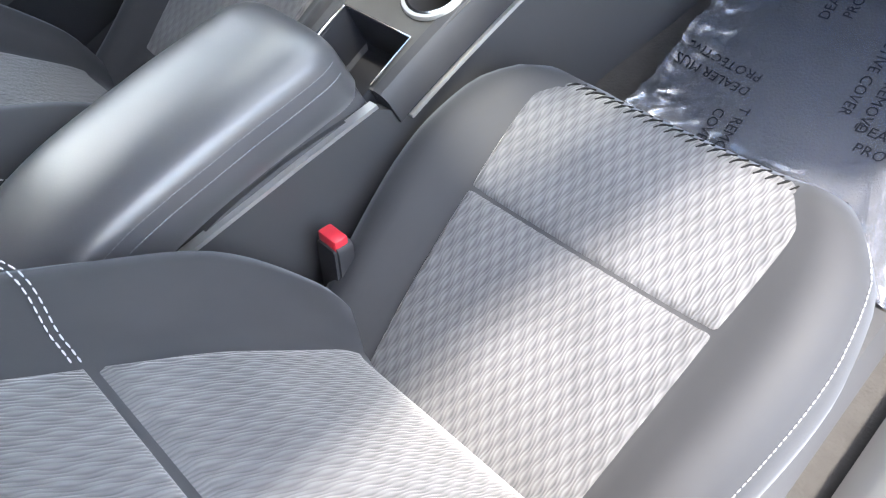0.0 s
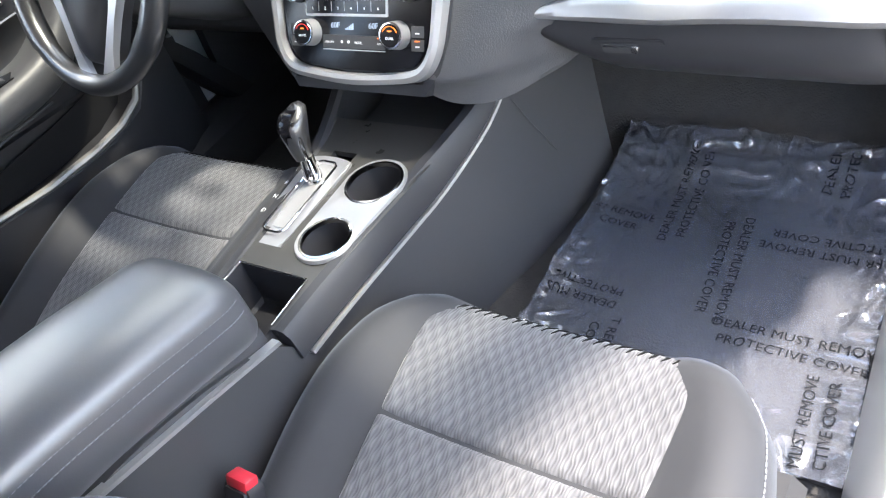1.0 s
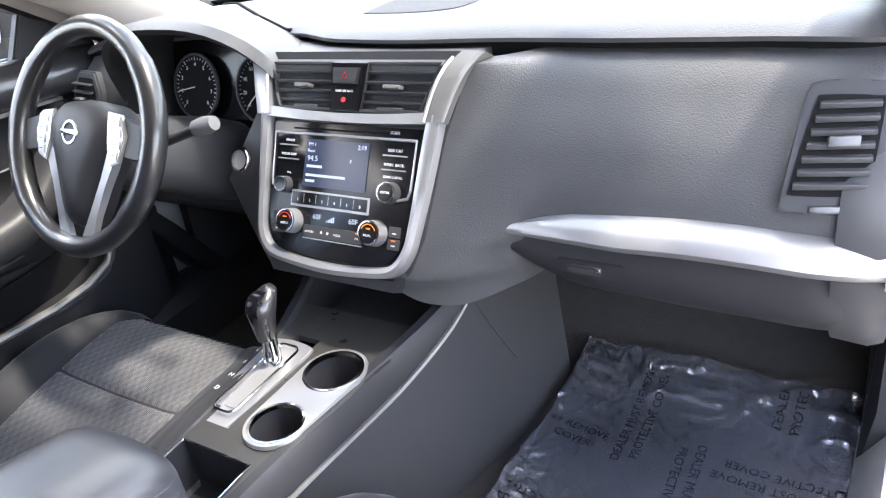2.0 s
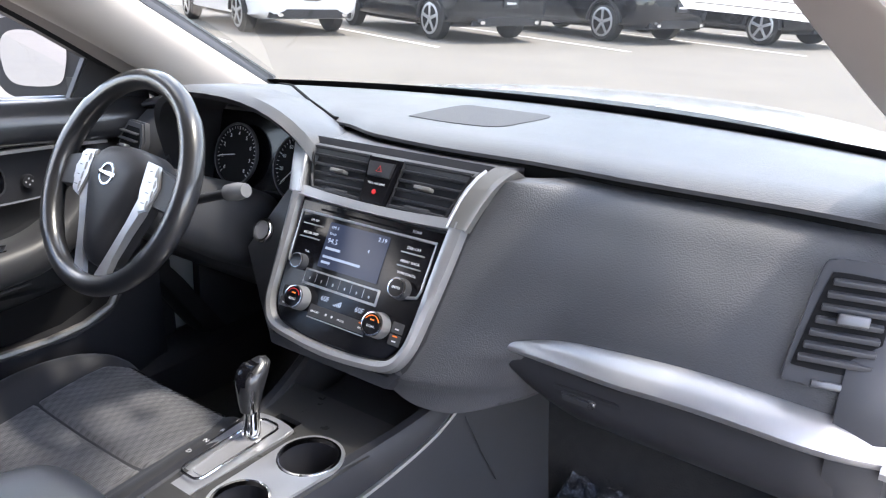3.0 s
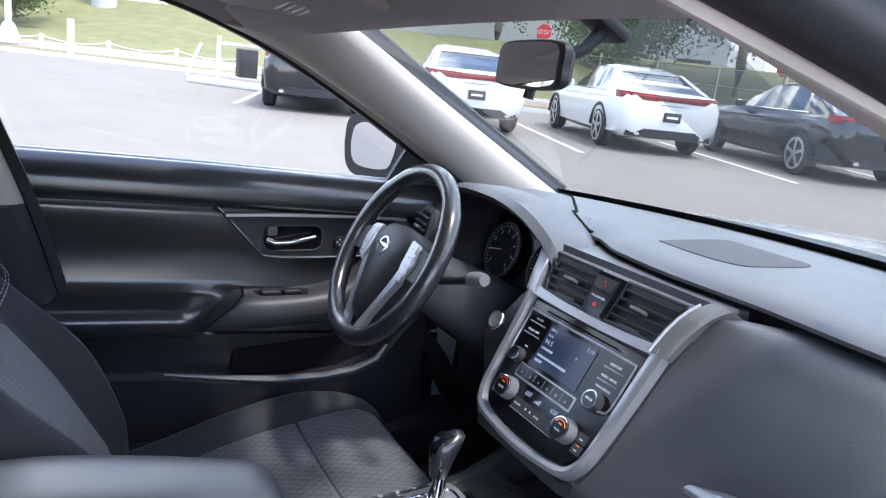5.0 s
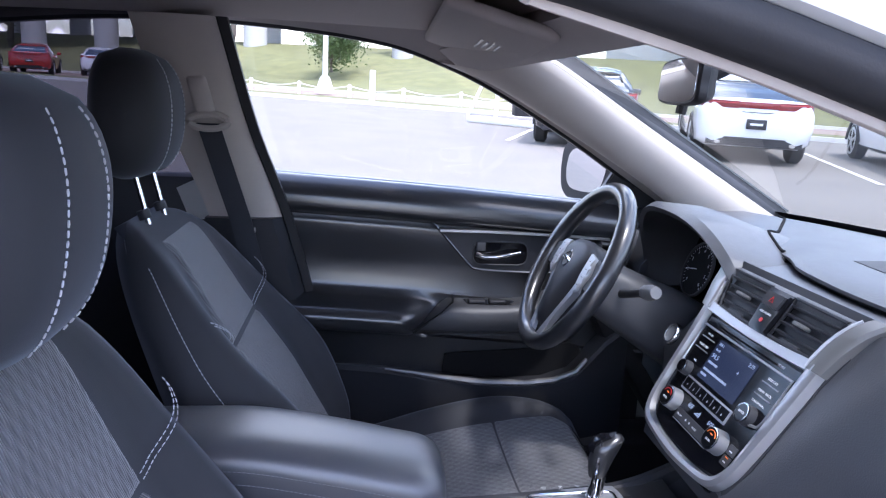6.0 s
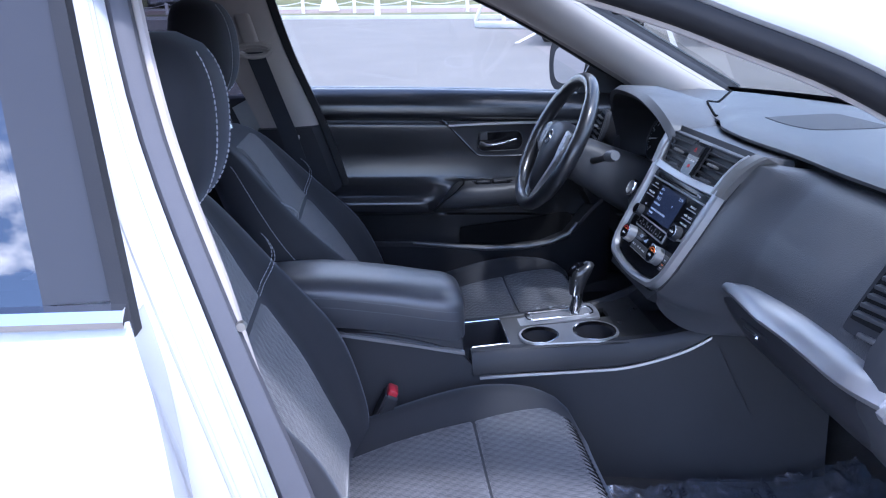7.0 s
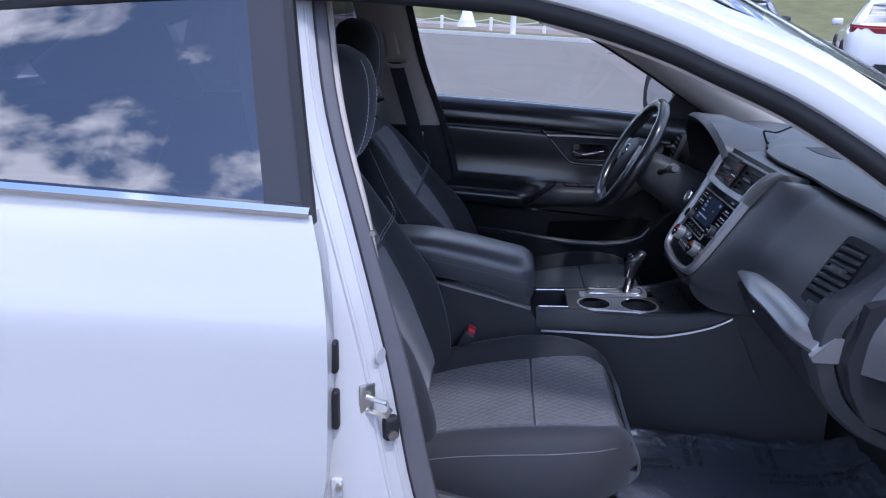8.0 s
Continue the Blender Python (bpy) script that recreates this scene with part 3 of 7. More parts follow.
part("boot_lid", slab(lambda u, v: ((2 * v - 1) * 0.76, -2.15 - 0.6 * u, 1.06 - 0.03 * u * u), 4, 6, (0, 0, -0.03)), PAINT, shell)
part("tail", box((1.6, 0.1, 0.72), (0, -2.74, 0.68), bev=0.04), PAINT, shell)
part("parcel_shelf", box((1.3, 0.5, 0.04), (0, -1.95, 0.98), bev=0.01), PLASTIC_GREY, shell)
back_glass = part("rear_window", sheet(lambda u, v: ((2 * v - 1) * (0.56 - 0.08 * u + 0.1 * (1 - u)), -2.25 + 0.55 * u, 1.03 + 0.33 * u), 6, 8), TINTED, shell, "tinted rear window")

# dark dot-printed band of the windscreen behind the mirror
DOTS = glass("dot_printed_glass", (0.72, 0.73, 0.73))
dots = part("dot_band", sheet(lambda u, v: Vector(screen_fn(0.42 + 0.53 * u, 0.44 + (0.205 + 0.03 * u) * v)) + Vector((0, -0.004, -0.004)), 6, 8), DOTS, shell, "grey dot-printed shade band")
dots.visible_shadow = False
# lower front edge of the passenger opening
for side in (-1, 1):
    rings = [[(side * a, y + dy, z) for a, dy in ((0.70, 0.0), (0.735, -0.012), (0.775, -0.008), (0.80, 0.015), (0.80, 0.05), (0.70, 0.05))] for y, z in (((0.30, 0.36), (0.24, 0.45), (0.175, 0.55), (0.10, 0.65), (0.05, 0.74), (0.04, 0.78)) if side < 0 else ((0.36, 0.36), (0.33, 0.45), (0.29, 0.55), (0.24, 0.62)))]
    part("opening_trim", loft(rings), SEAL, shell, "black door seal and sill trim")
    part("opening_post", loft([[(side * a, y, z) for a, y in ((0.76, y0), (0.865, y0 + 0.05), (0.87, y0 + 0.2), (0.76, y0 + 0.2))] for y0, z in ((0.36, 0.3), (0.30, 0.55), (0.24, 0.75), (0.25, 0.90), (0.27, 0.95))]), PAINT, shell)


# ---- seats ----
def stitch(pts, r=0.0009, dash=0.006, gap=0.0025):
    """A row of short raised stitches along a line."""
    bm = bmesh.new()
    p = [Vector(q) for q in pts]
    acc, i = 0.0, 0
    seg = [(b - a).length for a, b in zip(p, p[1:])]
    total, s = sum(seg), 0.0
    def at(d):
        for a, b, g in zip(p, p[1:], seg):
            if d <= g:
                return a.lerp(b, d / g if g else 0)
            d -= g
        return p[-1]
    while s + dash < total:
        tube([at(s), at(s + dash / 2), at(s + dash)], [r * 0.7, r, r * 0.7], 4, bm=bm)
        s += dash + gap
    return bm


def seat(cx, bight, back_y, recline, head, head_lean, head_half, label):
    """A front seat. bight: y where cushion meets backrest; recline in degrees."""
    ob = thing("car_seat", (cx, bight + 0.2, 0.27), label, "car seat", "front seats")
    L = 0.50

    def top(x, y):
        """Height of the cushion's upper side at local x (from the middle) and y (from the bight)."""
        base = lerp_rows([(-0.08, 0.40), (0.0, 0.415), (0.15, 0.452), (0.29, 0.474), (0.42, 0.482), (0.455, 0.478), (0.48, 0.464), (0.50, 0.43)], y)[0]
        a = abs(x)
        lift = lerp_rows([(0.0, 0.0), (0.13, 0.004), (0.175, 0.012), (0.225, 0.042), (0.262, 0.030), (0.285, -0.01)], a)[0]
        fade = lerp_rows([(-0.05, 0.9), (0.3, 1.0), (0.46, 0.55), (0.52, 0.1)], y)[0]
        return base + lift * fade

    def half(y):
        return lerp_rows([(-0.08, 0.24), (0.1, 0.262), (0.3, 0.283), (0.40, 0.268), (0.45, 0.238), (0.485, 0.205), (0.50, 0.19)], y)[0]

    rings = []
    for k in range(25):
        y = -0.08 + 0.58 * (k / 24) ** 0.85
        w = half(y)
        row = []
        for j in range(25):
            s = -1 + 2 * j / 24
            x = w * math.sin(s * math.pi / 2) * 0.35 + w * s * 0.65
            z = top(x * 0.285 / w, y)
            if abs(s) > 0.92:
                z -= 0.02 * (abs(s) - 0.92) / 0.08
            row.append((cx + x, bight + y, z))
        zb = lerp_rows([(0.0, 0.33), (0.3, 0.36), (0.5, 0.385)], y)[0]
        row += [(cx + w * 1.0, bight + y, zb + 0.04), (cx + w * 0.97, bight + y, zb), (cx - w * 0.97, bight + y, zb), (cx - w * 1.0, bight + y, zb + 0.04)]
        rings.append(row)
    # round the nose
    nose = []
    for p in rings[-1]:
        nose.append((cx + (p[0] - cx) * 0.93, p[1] + 0.010, 0.41 + (p[2] - 0.42) * 0.6))
    rings.append(nose)
    cushion = part("cushion", loft(rings), BOLSTER, ob, "dark grey knit cushion with raised side bolsters", angle=70)

    def insert(y0, y1, name, w0, w1):
        def fn(u, v):
            y = y0 + (y1 - y0) * u
            w = w0 + (w1 - w0) * u
            s = 2 * v - 1
            x = s * w + 0.004
            edge = min(1.0, (1 - abs(s)) / 0.05, min(u, 1 - u) * (y1 - y0) / 0.008)
            puff = 0.0065 * max(0.0, 1 - (1 - edge) ** 2) - 0.0015
            tooth = max(0.0, (y - 0.44) / 0.045) if y1 > 0.4 else max(0.0, (y - y1 + 0.02) / 0.05)
            tooth *= 0.0007 * (1 - abs((x / 0.008 + 2 * y / 0.03) % 2 - 1) * 2)
            return (cx + x, bight + y + tooth * 1.2 * (y1 > 0.4), top(x, y) + puff + 0.002 * math.sin(u * math.pi) + tooth)
        return part(name, sheet(fn, 36, 150), CLOTH, cushion, "charcoal woven cloth panel", angle=80)

    insert(0.02, 0.2892, "rear_panel", 0.145, 0.165)
    insert(0.2908, 0.482, "front_panel", 0.165, 0.182)
    hatch = bmesh.new()
    for k in range(27):
        x = -0.172 + 0.0137 * k
        tube([(cx + x, bight + 0.462, top(x, 0.462) + 0.0062), (cx + x + 0.004, bight + 0.472, top(x, 0.472) + 0.0058), (cx + x + 0.009, bight + 0.484, top(x, 0.484) + 0.0028)], [0.0008, 0.0019, 0.0012], 5, bm=hatch)
    part("edge_hatching", hatch, DARK, cushion, "dark diagonal hatching along the front seam")
    for sgn in (-1, 1):
        pts = [(cx + sgn * half(y) * 0.962, bight + y, top(0.962 * 0.285, y) - 0.003) for y in [0.05 + 0.40 * k / 20 for k in range(21)]]
        part("stitching", stitch(pts, 0.0008, 0.005, 0.002), SEAM_THREAD, cushion, "pale stitching")
    # side valance and base
    for sgn in (-1, 1):
        rings = [[(cx + sgn * a, bight + y, z) for a, z in ((0.235, zt), (0.275, zt), (0.292, zt - 0.02), (0.288, zt - 0.075), (0.26, zt - 0.10), (0.235, zt - 0.10))] for y, zt in ((-0.10, 0.405), (0.0, 0.40), (0.15, 0.375), (0.3, 0.368), (0.40, 0.358), (0.455, 0.335))]
        val = part("side_cover", loft(rings), PLASTIC_GREY, ob, "dark plastic seat side cover")
        if sgn > 0:
            part("recline_lever", loft([[(cx + 0.296, bight + y, z), (cx + 0.306, bight + y, z - 0.004), (cx + 0.306, bight + y, z - 0.022), (cx + 0.296, bight + y, z - 0.026)] for y, z in ((-0.02, 0.385), (0.06, 0.378), (0.14, 0.366))]), PLASTIC, val)
    for sgn in (-1, 1):
        part("seat_rail", box((0.04, 0.55, 0.03), (cx + sgn * 0.19, bight + 0.2, 0.285), bev=0.006), STEEL, ob)
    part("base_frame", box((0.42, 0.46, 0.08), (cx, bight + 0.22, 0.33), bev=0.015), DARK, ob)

    # backrest: local h up along the back, d forward out of it
    a = radians(recline)
    up, fw = Vector((0, -math.sin(a), math.cos(a))), Vector((0, math.cos(a), math.sin(a)))
    o = Vector((cx, back_y, 0.40))

    def bp(x, h, d):
        return o + Vector((x, 0, 0)) + up * h + fw * d

    W = [(-0.06, 0.22), (0.05, 0.245), (0.2, 0.272), (0.34, 0.275), (0.46, 0.255), (0.56, 0.215), (0.62, 0.165), (0.655, 0.10)]

    def face(x, h):
        """How far the backrest's front stands out at x, h."""
        w = lerp_rows(W, h)[0]
        s = min(1.0, abs(x) / w)
        mid = lerp_rows([(-0.06, 0.06), (0.08, 0.088), (0.22, 0.085), (0.4, 0.062), (0.56, 0.05), (0.62, 0.03), (0.655, 0.0)], h)[0]
        wing = lerp_rows([(-0.06, 0.02), (0.06, 0.05), (0.2, 0.062), (0.36, 0.04), (0.5, 0.016), (0.6, 0.0)], h)[0]
        return mid + wing * lerp_rows([(0.0, 0.0), (0.5, 0.0), (0.62, 0.12), (0.82, 1.0), (0.93, 0.7), (1.0, -0.35)], s)[0] - 0.025 * max(0, (s - 0.9) / 0.1) ** 2

    rings = []
    for k in range(31):
        h = -0.06 + 0.715 * k / 30
        w = lerp_rows(W, h)[0]
        row = []
        for j in range(29):
            s = -1 + 2 * j / 28
            row.append(bp(w * s, h, face(w * s, h)))
        thick = lerp_rows([(-0.06, 0.05), (0.2, 0.05), (0.5, 0.03), (0.655, 0.02)], h)[0]
        row += [bp(w * 1.0, h, -0.0 * thick), bp(w * 0.93, h, -thick), bp(0, h, -thick * 1.15), bp(-w * 0.93, h, -thick), bp(-w * 1.0, h, 0)]
        rings.append(row)
    back = part("backrest", loft(rings), BOLSTER, ob, "dark grey knit backrest with side bolsters", angle=70)

    def back_panel(h0, h1, w0, w1, name):
        def fn(u, v):
            h = h0 + (h1 - h0) * u
            w = w0 + (w1 - w0) * u
            s = 2 * v - 1
            edge = min(1.0, (1 - abs(s)) / 0.06, min(u, 1 - u) * (h1 - h0) / 0.012)
            return bp(w * s, h, face(w * s, h) + 0.0065 * max(0.0, 1 - (1 - edge) ** 2) - 0.0015)
        return part(name, sheet(fn, 30, 30), BACK_CLOTH, back, "charcoal woven cloth panel", angle=80)

    back_panel(0.03, 0.372, 0.150, 0.138, "lower_panel")
    back_panel(0.377, 0.60, 0.138, 0.110, "upper_panel")
    for sgn in (-1, 1):
        for dd in (0, 0.008):
            pts = [bp(sgn * x, 0.378 + dd + 0.10 * ((x - 0.14) / 0.1) ** 2 * 0.6, face(x, 0.378 + dd) + 0.0012) for x in [0.143 + 0.11 * k / 12 for k in range(13)]]
            part("stitching", stitch(pts), THREAD, back, "pale double stitching")
        pts = [bp(sgn * lerp_rows(W, h)[0] * 0.985, h, face(lerp_rows(W, h)[0] * 0.985, h) + 0.001) for h in [0.05 + 0.53 * k / 30 for k in range(31)]]
        part("stitching", stitch(pts), THREAD, back, "pale edge stitching")
    # headrest
    hc = Vector((cx, *head))
    lean = radians(head_lean)
    hup, hfw = Vector((0, -math.sin(lean), math.cos(lean))), Vector((0, math.cos(lean), math.sin(lean)))
    rings = []
    for k in range(17):
        t = -1 + 2 * k / 16
        q = (1 - abs(t) ** 2.6) ** (1 / 2.2)
        w, d = 0.15 * (0.35 + 0.65 * q) * (1 - 0.06 * t), 0.070 * (0.25 + 0.75 * q)
        zc = hc + hup * (head_half * t) + hfw * (-0.012 * t * t)
        rings.append([zc + Vector((w * math.copysign(abs(math.cos(p)) ** 0.78, math.cos(p)), 0, 0)) + hfw * d * math.copysign(abs(math.sin(p)) ** 0.85, math.sin(p)) for p in [2 * math.pi * j / 28 for j in range(28)]])
    hr = part("headrest", loft(rings), BOLSTER, ob, "rounded dark grey headrest with pale stitching", angle=80)
    for sgn in (-1, 1):
        pts = []
        for k in range(1, 16):
            t = -1 + 2 * k / 16
            q = (1 - abs(t) ** 2.6) ** (1 / 2.2)
            w, d = 0.15 * (0.35 + 0.65 * q) * (1 - 0.06 * t), 0.070 * (0.25 + 0.75 * q)
            p = radians(76)
            pts.append(hc + hup * (head_half * t) + hfw * (-0.012 * t * t) + Vector((sgn * w * math.cos(p) ** 0.78, 0, 0)) + hfw * (d * math.sin(p) ** 0.85 + 0.0015))
        part("stitching", stitch(pts, 0.0012), THREAD, hr, "pale stitching")
        part("post", tube([bp(sgn * 0.055, 0.6, 0.010), hc + Vector((sgn * 0.055, 0, 0)) - hup * (head_half * 0.7)], 0.005, 10), CHROME, hr, "chrome headrest post")
        part("collar", tube([bp(sgn * 0.055, 0.645, 0.018), bp(sgn * 0.055, 0.662, 0.02)], 0.012, 12), PLASTIC, back)
    return ob


seat(0.374, -0.68, -0.70, 19, (-0.825, 1.105), -6, 0.124, "dark grey cloth front passenger seat with woven panels and pale stitching")
seat(-0.395, -0.49, -0.63, 27, (-0.927, 1.168), -2, 0.115, "dark grey cloth driver's seat, set forward and reclined")

# ---- rear bench, seen between the front seats ----
bench = thing("rear_bench", (0, -1.45, 0.27), "dark grey cloth rear bench seat", "car seat")
part("bench_cushion", box((1.3, 0.5, 0.17), (0, -1.45, 0.44), Euler((0.1, 0, 0)).to_matrix().to_4x4(), bev=0.05, seg=4), BOLSTER, bench)
part("bench_back", box((1.3, 0.14, 0.62), (0, -1.78, 0.76), Euler((-0.4, 0, 0)).to_matrix().to_4x4(), bev=0.05, seg=4), BOLSTER, bench)

# ---- buckle ----
buckle = thing("belt_buckle", (0.114, -0.57, 0.40), "black seat belt buckle with red release button beside the seat", "belt buckle")
bmat = frame_at((0.134, -0.569, 0.465), (1, 0, 0), (0, 0.45, 0.9))
part("buckle_body", plate(round_rect(0.042, 0.122, 0.009, cx=0, cy=-0.002), 0.026, bmat @ pose(0, 0, -0.013), bev=0.004), PLASTIC, buckle)
part("button", box((0.034, 0.018, 0.020), bmat @ Vector((0, 0.059, 0)), bmat.to_3x3().to_4x4(), bev=0.003), RED, buckle, "red release button")
part("strap", box((0.024, 0.12, 0.006), bmat @ Vector((0, -0.09, 0)), bmat.to_3x3().to_4x4(), bev=0.002), BELT, buckle)

# ---- centre console ----
console = thing("centre_console", (0, -0.2, 0.26), "black centre console with silver shifter plate and two cup holders", "console")


def con_r(y):
    """Right edge of the console at y; the left one mirrors it nearly."""
    return lerp_rows([(-0.85, 0.088), (-0.38, 0.092), (-0.1, 0.112), (0.11, 0.16), (0.35, 0.19)], y)[0]


def con_z(y):
    return lerp_rows([(-0.42, 0.562), (-0.3, 0.566), (-0.07, 0.575), (0.02, 0.58), (0.12, 0.59)], y)[0]


def rise(y):
    """Lift of the side rails towards the dashboard."""
    return 0.032 * max(0.0, (y + 0.08) / 0.2) ** 1.5


# side walls down to the floor
for side in (-1, 1):
    def wall(u, v, side=side):
        y = -0.85 + 1.2 * u
        zt = lerp_rows([(-0.85, 0.625), (-0.66, 0.632), (-0.39, 0.566), (-0.36, 0.52), (-0.1, 0.525), (0.11, 0.618), (0.2, 0.65), (0.35, 0.70)], y)[0]
        z = 0.25 + (zt - 0.25) * v
        return (side * (con_r(y) - 0.004 + 0.02 * (1 - v) ** 2), y, z)
    part("side_wall", slab(wall, 40, 8, (-side * 0.02, 0, 0)), PLASTIC_GREY, console, "dark grey plastic console side")
    # upper rails beside the tray
    rings = []
    for k in range(31):
        y = -0.375 + 0.50 * k / 30
        r, z = con_r(y), con_z(y) + rise(y)
        hgt = lerp_rows([(-0.375, 0.046), (-0.1, 0.05), (0.05, 0.03), (0.125, 0.004)], y)[0]
        rings.append([(side * a, y, b) for a, b in ((r - 0.028, z - 0.004), (r - 0.022, z + 0.003), (r - 0.008, z + 0.002), (r + 0.001, z - 0.008), (r + 0.004, z - hgt), (r - 0.004, z - hgt - 0.004), (r - 0.026, z - hgt))])
    part("side_rail", loft(rings), PLASTIC, console, "padded black console rail")
    rings = []
    for k in range(24):
        y = -0.36 + 0.46 * k / 23
        hgt = lerp_rows([(-0.375, 0.046), (-0.1, 0.05), (0.05, 0.03), (0.125, 0.004)], y)[0]
        z, r = con_z(y) + rise(y) - hgt - 0.004, con_r(y)
        rings.append([(side * (r + a), y, z + b) for a, b in ((-0.01, 0.0), (0.006, 0.0), (0.007, -0.005), (-0.01, -0.007))])
    part("bright_line", loft(rings), SILVER, console, "thin silver line")
    part("rear_line", loft([[(side * (con_r(y) + a), y, z + b) for a, b in ((-0.008, 0.0), (0.005, 0.0), (0.005, -0.006), (-0.008, -0.007))] for y, z in ((-0.80, 0.645), (-0.66, 0.638), (-0.5, 0.60), (-0.39, 0.572))]), SILVER, console)

# deck with real openings: bin, slot, two cups, front tray
def clip_x(x, y):
    return max(-(con_r(y) - 0.018), min(con_r(y) - 0.018, x))


def deck_band(x0, x1, y0, y1, mat, name="deck", dz=0.0):
    return part(name, loft([[(x, y, con_z(y) + dz - t) for x, t in ((clip_x(x0, y), 0), (clip_x(x1, y), 0), (clip_x(x1, y), 0.01), (clip_x(x0, y), 0.01))] for y in [y0 + (y1 - y0) * k / 6 for k in range(7)]]), mat, console)


XL = -0.115
deck_band(XL, -0.066, -0.375, 0.02, DECK)
deck_band(0.062, 0.100, -0.375, -0.27, DECK)
deck_band(-0.066, 0.062, -0.292, -0.272, DECK)
deck_band(XL, 0.13, -0.052, 0.022, DECK)
deck_band(-0.020, -0.008, -0.272, -0.052, DECK)
deck_band(-0.088, -0.02, -0.272, -0.252, DECK)
CUPS = ((0.043, -0.222, 0.0385), (0.052, -0.107, 0.044))
# cup holder plate with holes
own = bmesh.new()
outer = [(-0.008, -0.272), (0.09, -0.272), (0.118, -0.052), (-0.008, -0.052)]
def ring_pts(c, n=32):
    return [(c[0] + c[2] * math.cos(2 * math.pi * k / n), c[1] + c[2] * math.sin(2 * math.pi * k / n)) for k in range(n)]
def edge_loop(pts):
    vs = [own.verts.new((x, y, con_z(y))) for x, y in pts]
    return [own.edges.new((a, b)) for a, b in zip(vs, vs[1:] + vs[:1])]
es = edge_loop(outer) + edge_loop(ring_pts(CUPS[0])) + edge_loop(ring_pts(CUPS[1]))
bmesh.ops.triangle_fill(own, edges=es, use_beauty=True)
part("cup_plate", own, DECK, console, smooth=False)
for c in CUPS:
    z = con_z(c[1])
    cup = part("cup_holder", loft([[(c[0] + r * math.cos(2 * math.pi * k / 32), c[1] + r * math.sin(2 * math.pi * k / 32), z + dz) for k in range(32)] for r, dz in ((c[2], 0), (c[2] - 0.003, -0.07), (0.004, -0.072))], caps=False), PLASTIC, console, "deep black cup holder")
    part("cup_ring", ring(c[2] + 0.003, c[2] - 0.002, 0.007, pose(c[0], c[1], z - 0.001), 40), CHROME, cup, "chrome ring")
# satin surround that joins both cups, waisted between them
loops = []
for grow, dz in ((0.008, 0.0), (0.0065, 0.0055), (0.001, 0.0065)):
    row = []
    for c, a0 in ((CUPS[0], 185), (CUPS[1], 5)):
        for k in range(25):
            a = radians(a0 + (-10 + 190 * k / 24))
            row.append((c[0] + (c[2] + grow) * math.cos(a), c[1] + (c[2] + grow) * math.sin(a), con_z(c[1]) + dz))
    loops.append(row)
own2 = bmesh.new()
def loop2(pts):
    vs = [own2.verts.new(p) for p in pts]
    return [own2.edges.new((a, b)) for a, b in zip(vs, vs[1:] + vs[:1])]
es = loop2(loops[1])
for c in CUPS:
    es += loop2([(c[0] + (c[2] - 0.001) * math.cos(2 * math.pi * k / 40), c[1] + (c[2] - 0.001) * math.sin(2 * math.pi * k / 40), con_z(c[1]) + 0.0055) for k in range(40)])
bmesh.ops.triangle_fill(own2, edges=es, use_beauty=True)
own2 = loft(loops[:2], caps=False, bm=own2)
part("cup_surround", own2, SILVER, console, "satin silver surround joining the two cup holders", angle=30)
# bin
def tub(x0, x1, y0, y1, z, depth, mat, name, label=""):
    r = 0.004
    rows = []
    for ins, dz in ((0, 0), (0.003, -depth + 0.006), (0.008, -depth)):
        rows.append([(x0 + ins, y0 + ins, z(y0) + dz), (x1 - ins, y0 + ins, z(y0) + dz), (x1 - ins, y1 - ins, z(y1) + dz), (x0 + ins, y1 - ins, z(y1) + dz)])
    bm = loft(rows, caps=False)
    bm.faces.new(bm.verts[:][-4:])
    return part(name, bm, mat, console, label, angle=30)
tub(-0.066, 0.062, -0.40, -0.292, con_z, 0.075, PLASTIC, "bin", "open square storage bin")
part("bin_rim", tube([(-0.066, -0.37, con_z(-0.37) + 0.002), (-0.066, -0.292, con_z(-0.29) + 0.002), (0.062, -0.292, con_z(-0.29) + 0.002), (0.062, -0.37, con_z(-0.37) + 0.002)], 0.0016, 6), CHROME, console)
# shift gate
gate = part("shifter_plate", plate([(p.x, p.y) for p in spline([(-0.092, -0.235, 0), (-0.086, -0.256, 0), (-0.06, -0.264, 0), (-0.036, -0.262, 0), (-0.026, -0.25, 0), (-0.016, -0.16, 0), (-0.012, -0.085, 0), (-0.02, -0.074, 0), (-0.055, -0.070, 0), (-0.084, -0.074, 0), (-0.092, -0.085, 0), (-0.093, -0.16, 0), (-0.092, -0.235, 0)], 61)][:-1], 0.007, Matrix.Translation((0, 0, 0.573)) @ pose(0, -0.16, 0, 4.8) @ pose(0, 0.16, -0.006), bev=0.0015), SILVER, console, "satin silver shifter surround")
part("gate_rim", tube([Vector((x, y, con_z(y) + 0.0065)) for x, y in round_rect(0.042, 0.150, 0.012, cx=-0.052, cy=-0.158)], 0.002, 6, loop=True), CHROME, gate)
part("shift_slot", plate(round_rect(0.032, 0.13, 0.008, cx=-0.05, cy=-0.155), 0.0015, Matrix.Translation((0, 0, 0.580)) @ pose(0, -0.16, 0, 4.8) @ pose(0, 0.16, -0.006)), material("grey_gate_boot", (0.22, 0.22, 0.23), 0.5, grain=600, depth=0.2), gate)
for k, ch in enumerate("PRND"):
    part("gear_letter", text_mesh(ch, 0.011, Matrix.Translation((-0.102, -0.105 - 0.03 * k, con_z(-0.1 - 0.03 * k) + 0.0015))), PRINT, console)
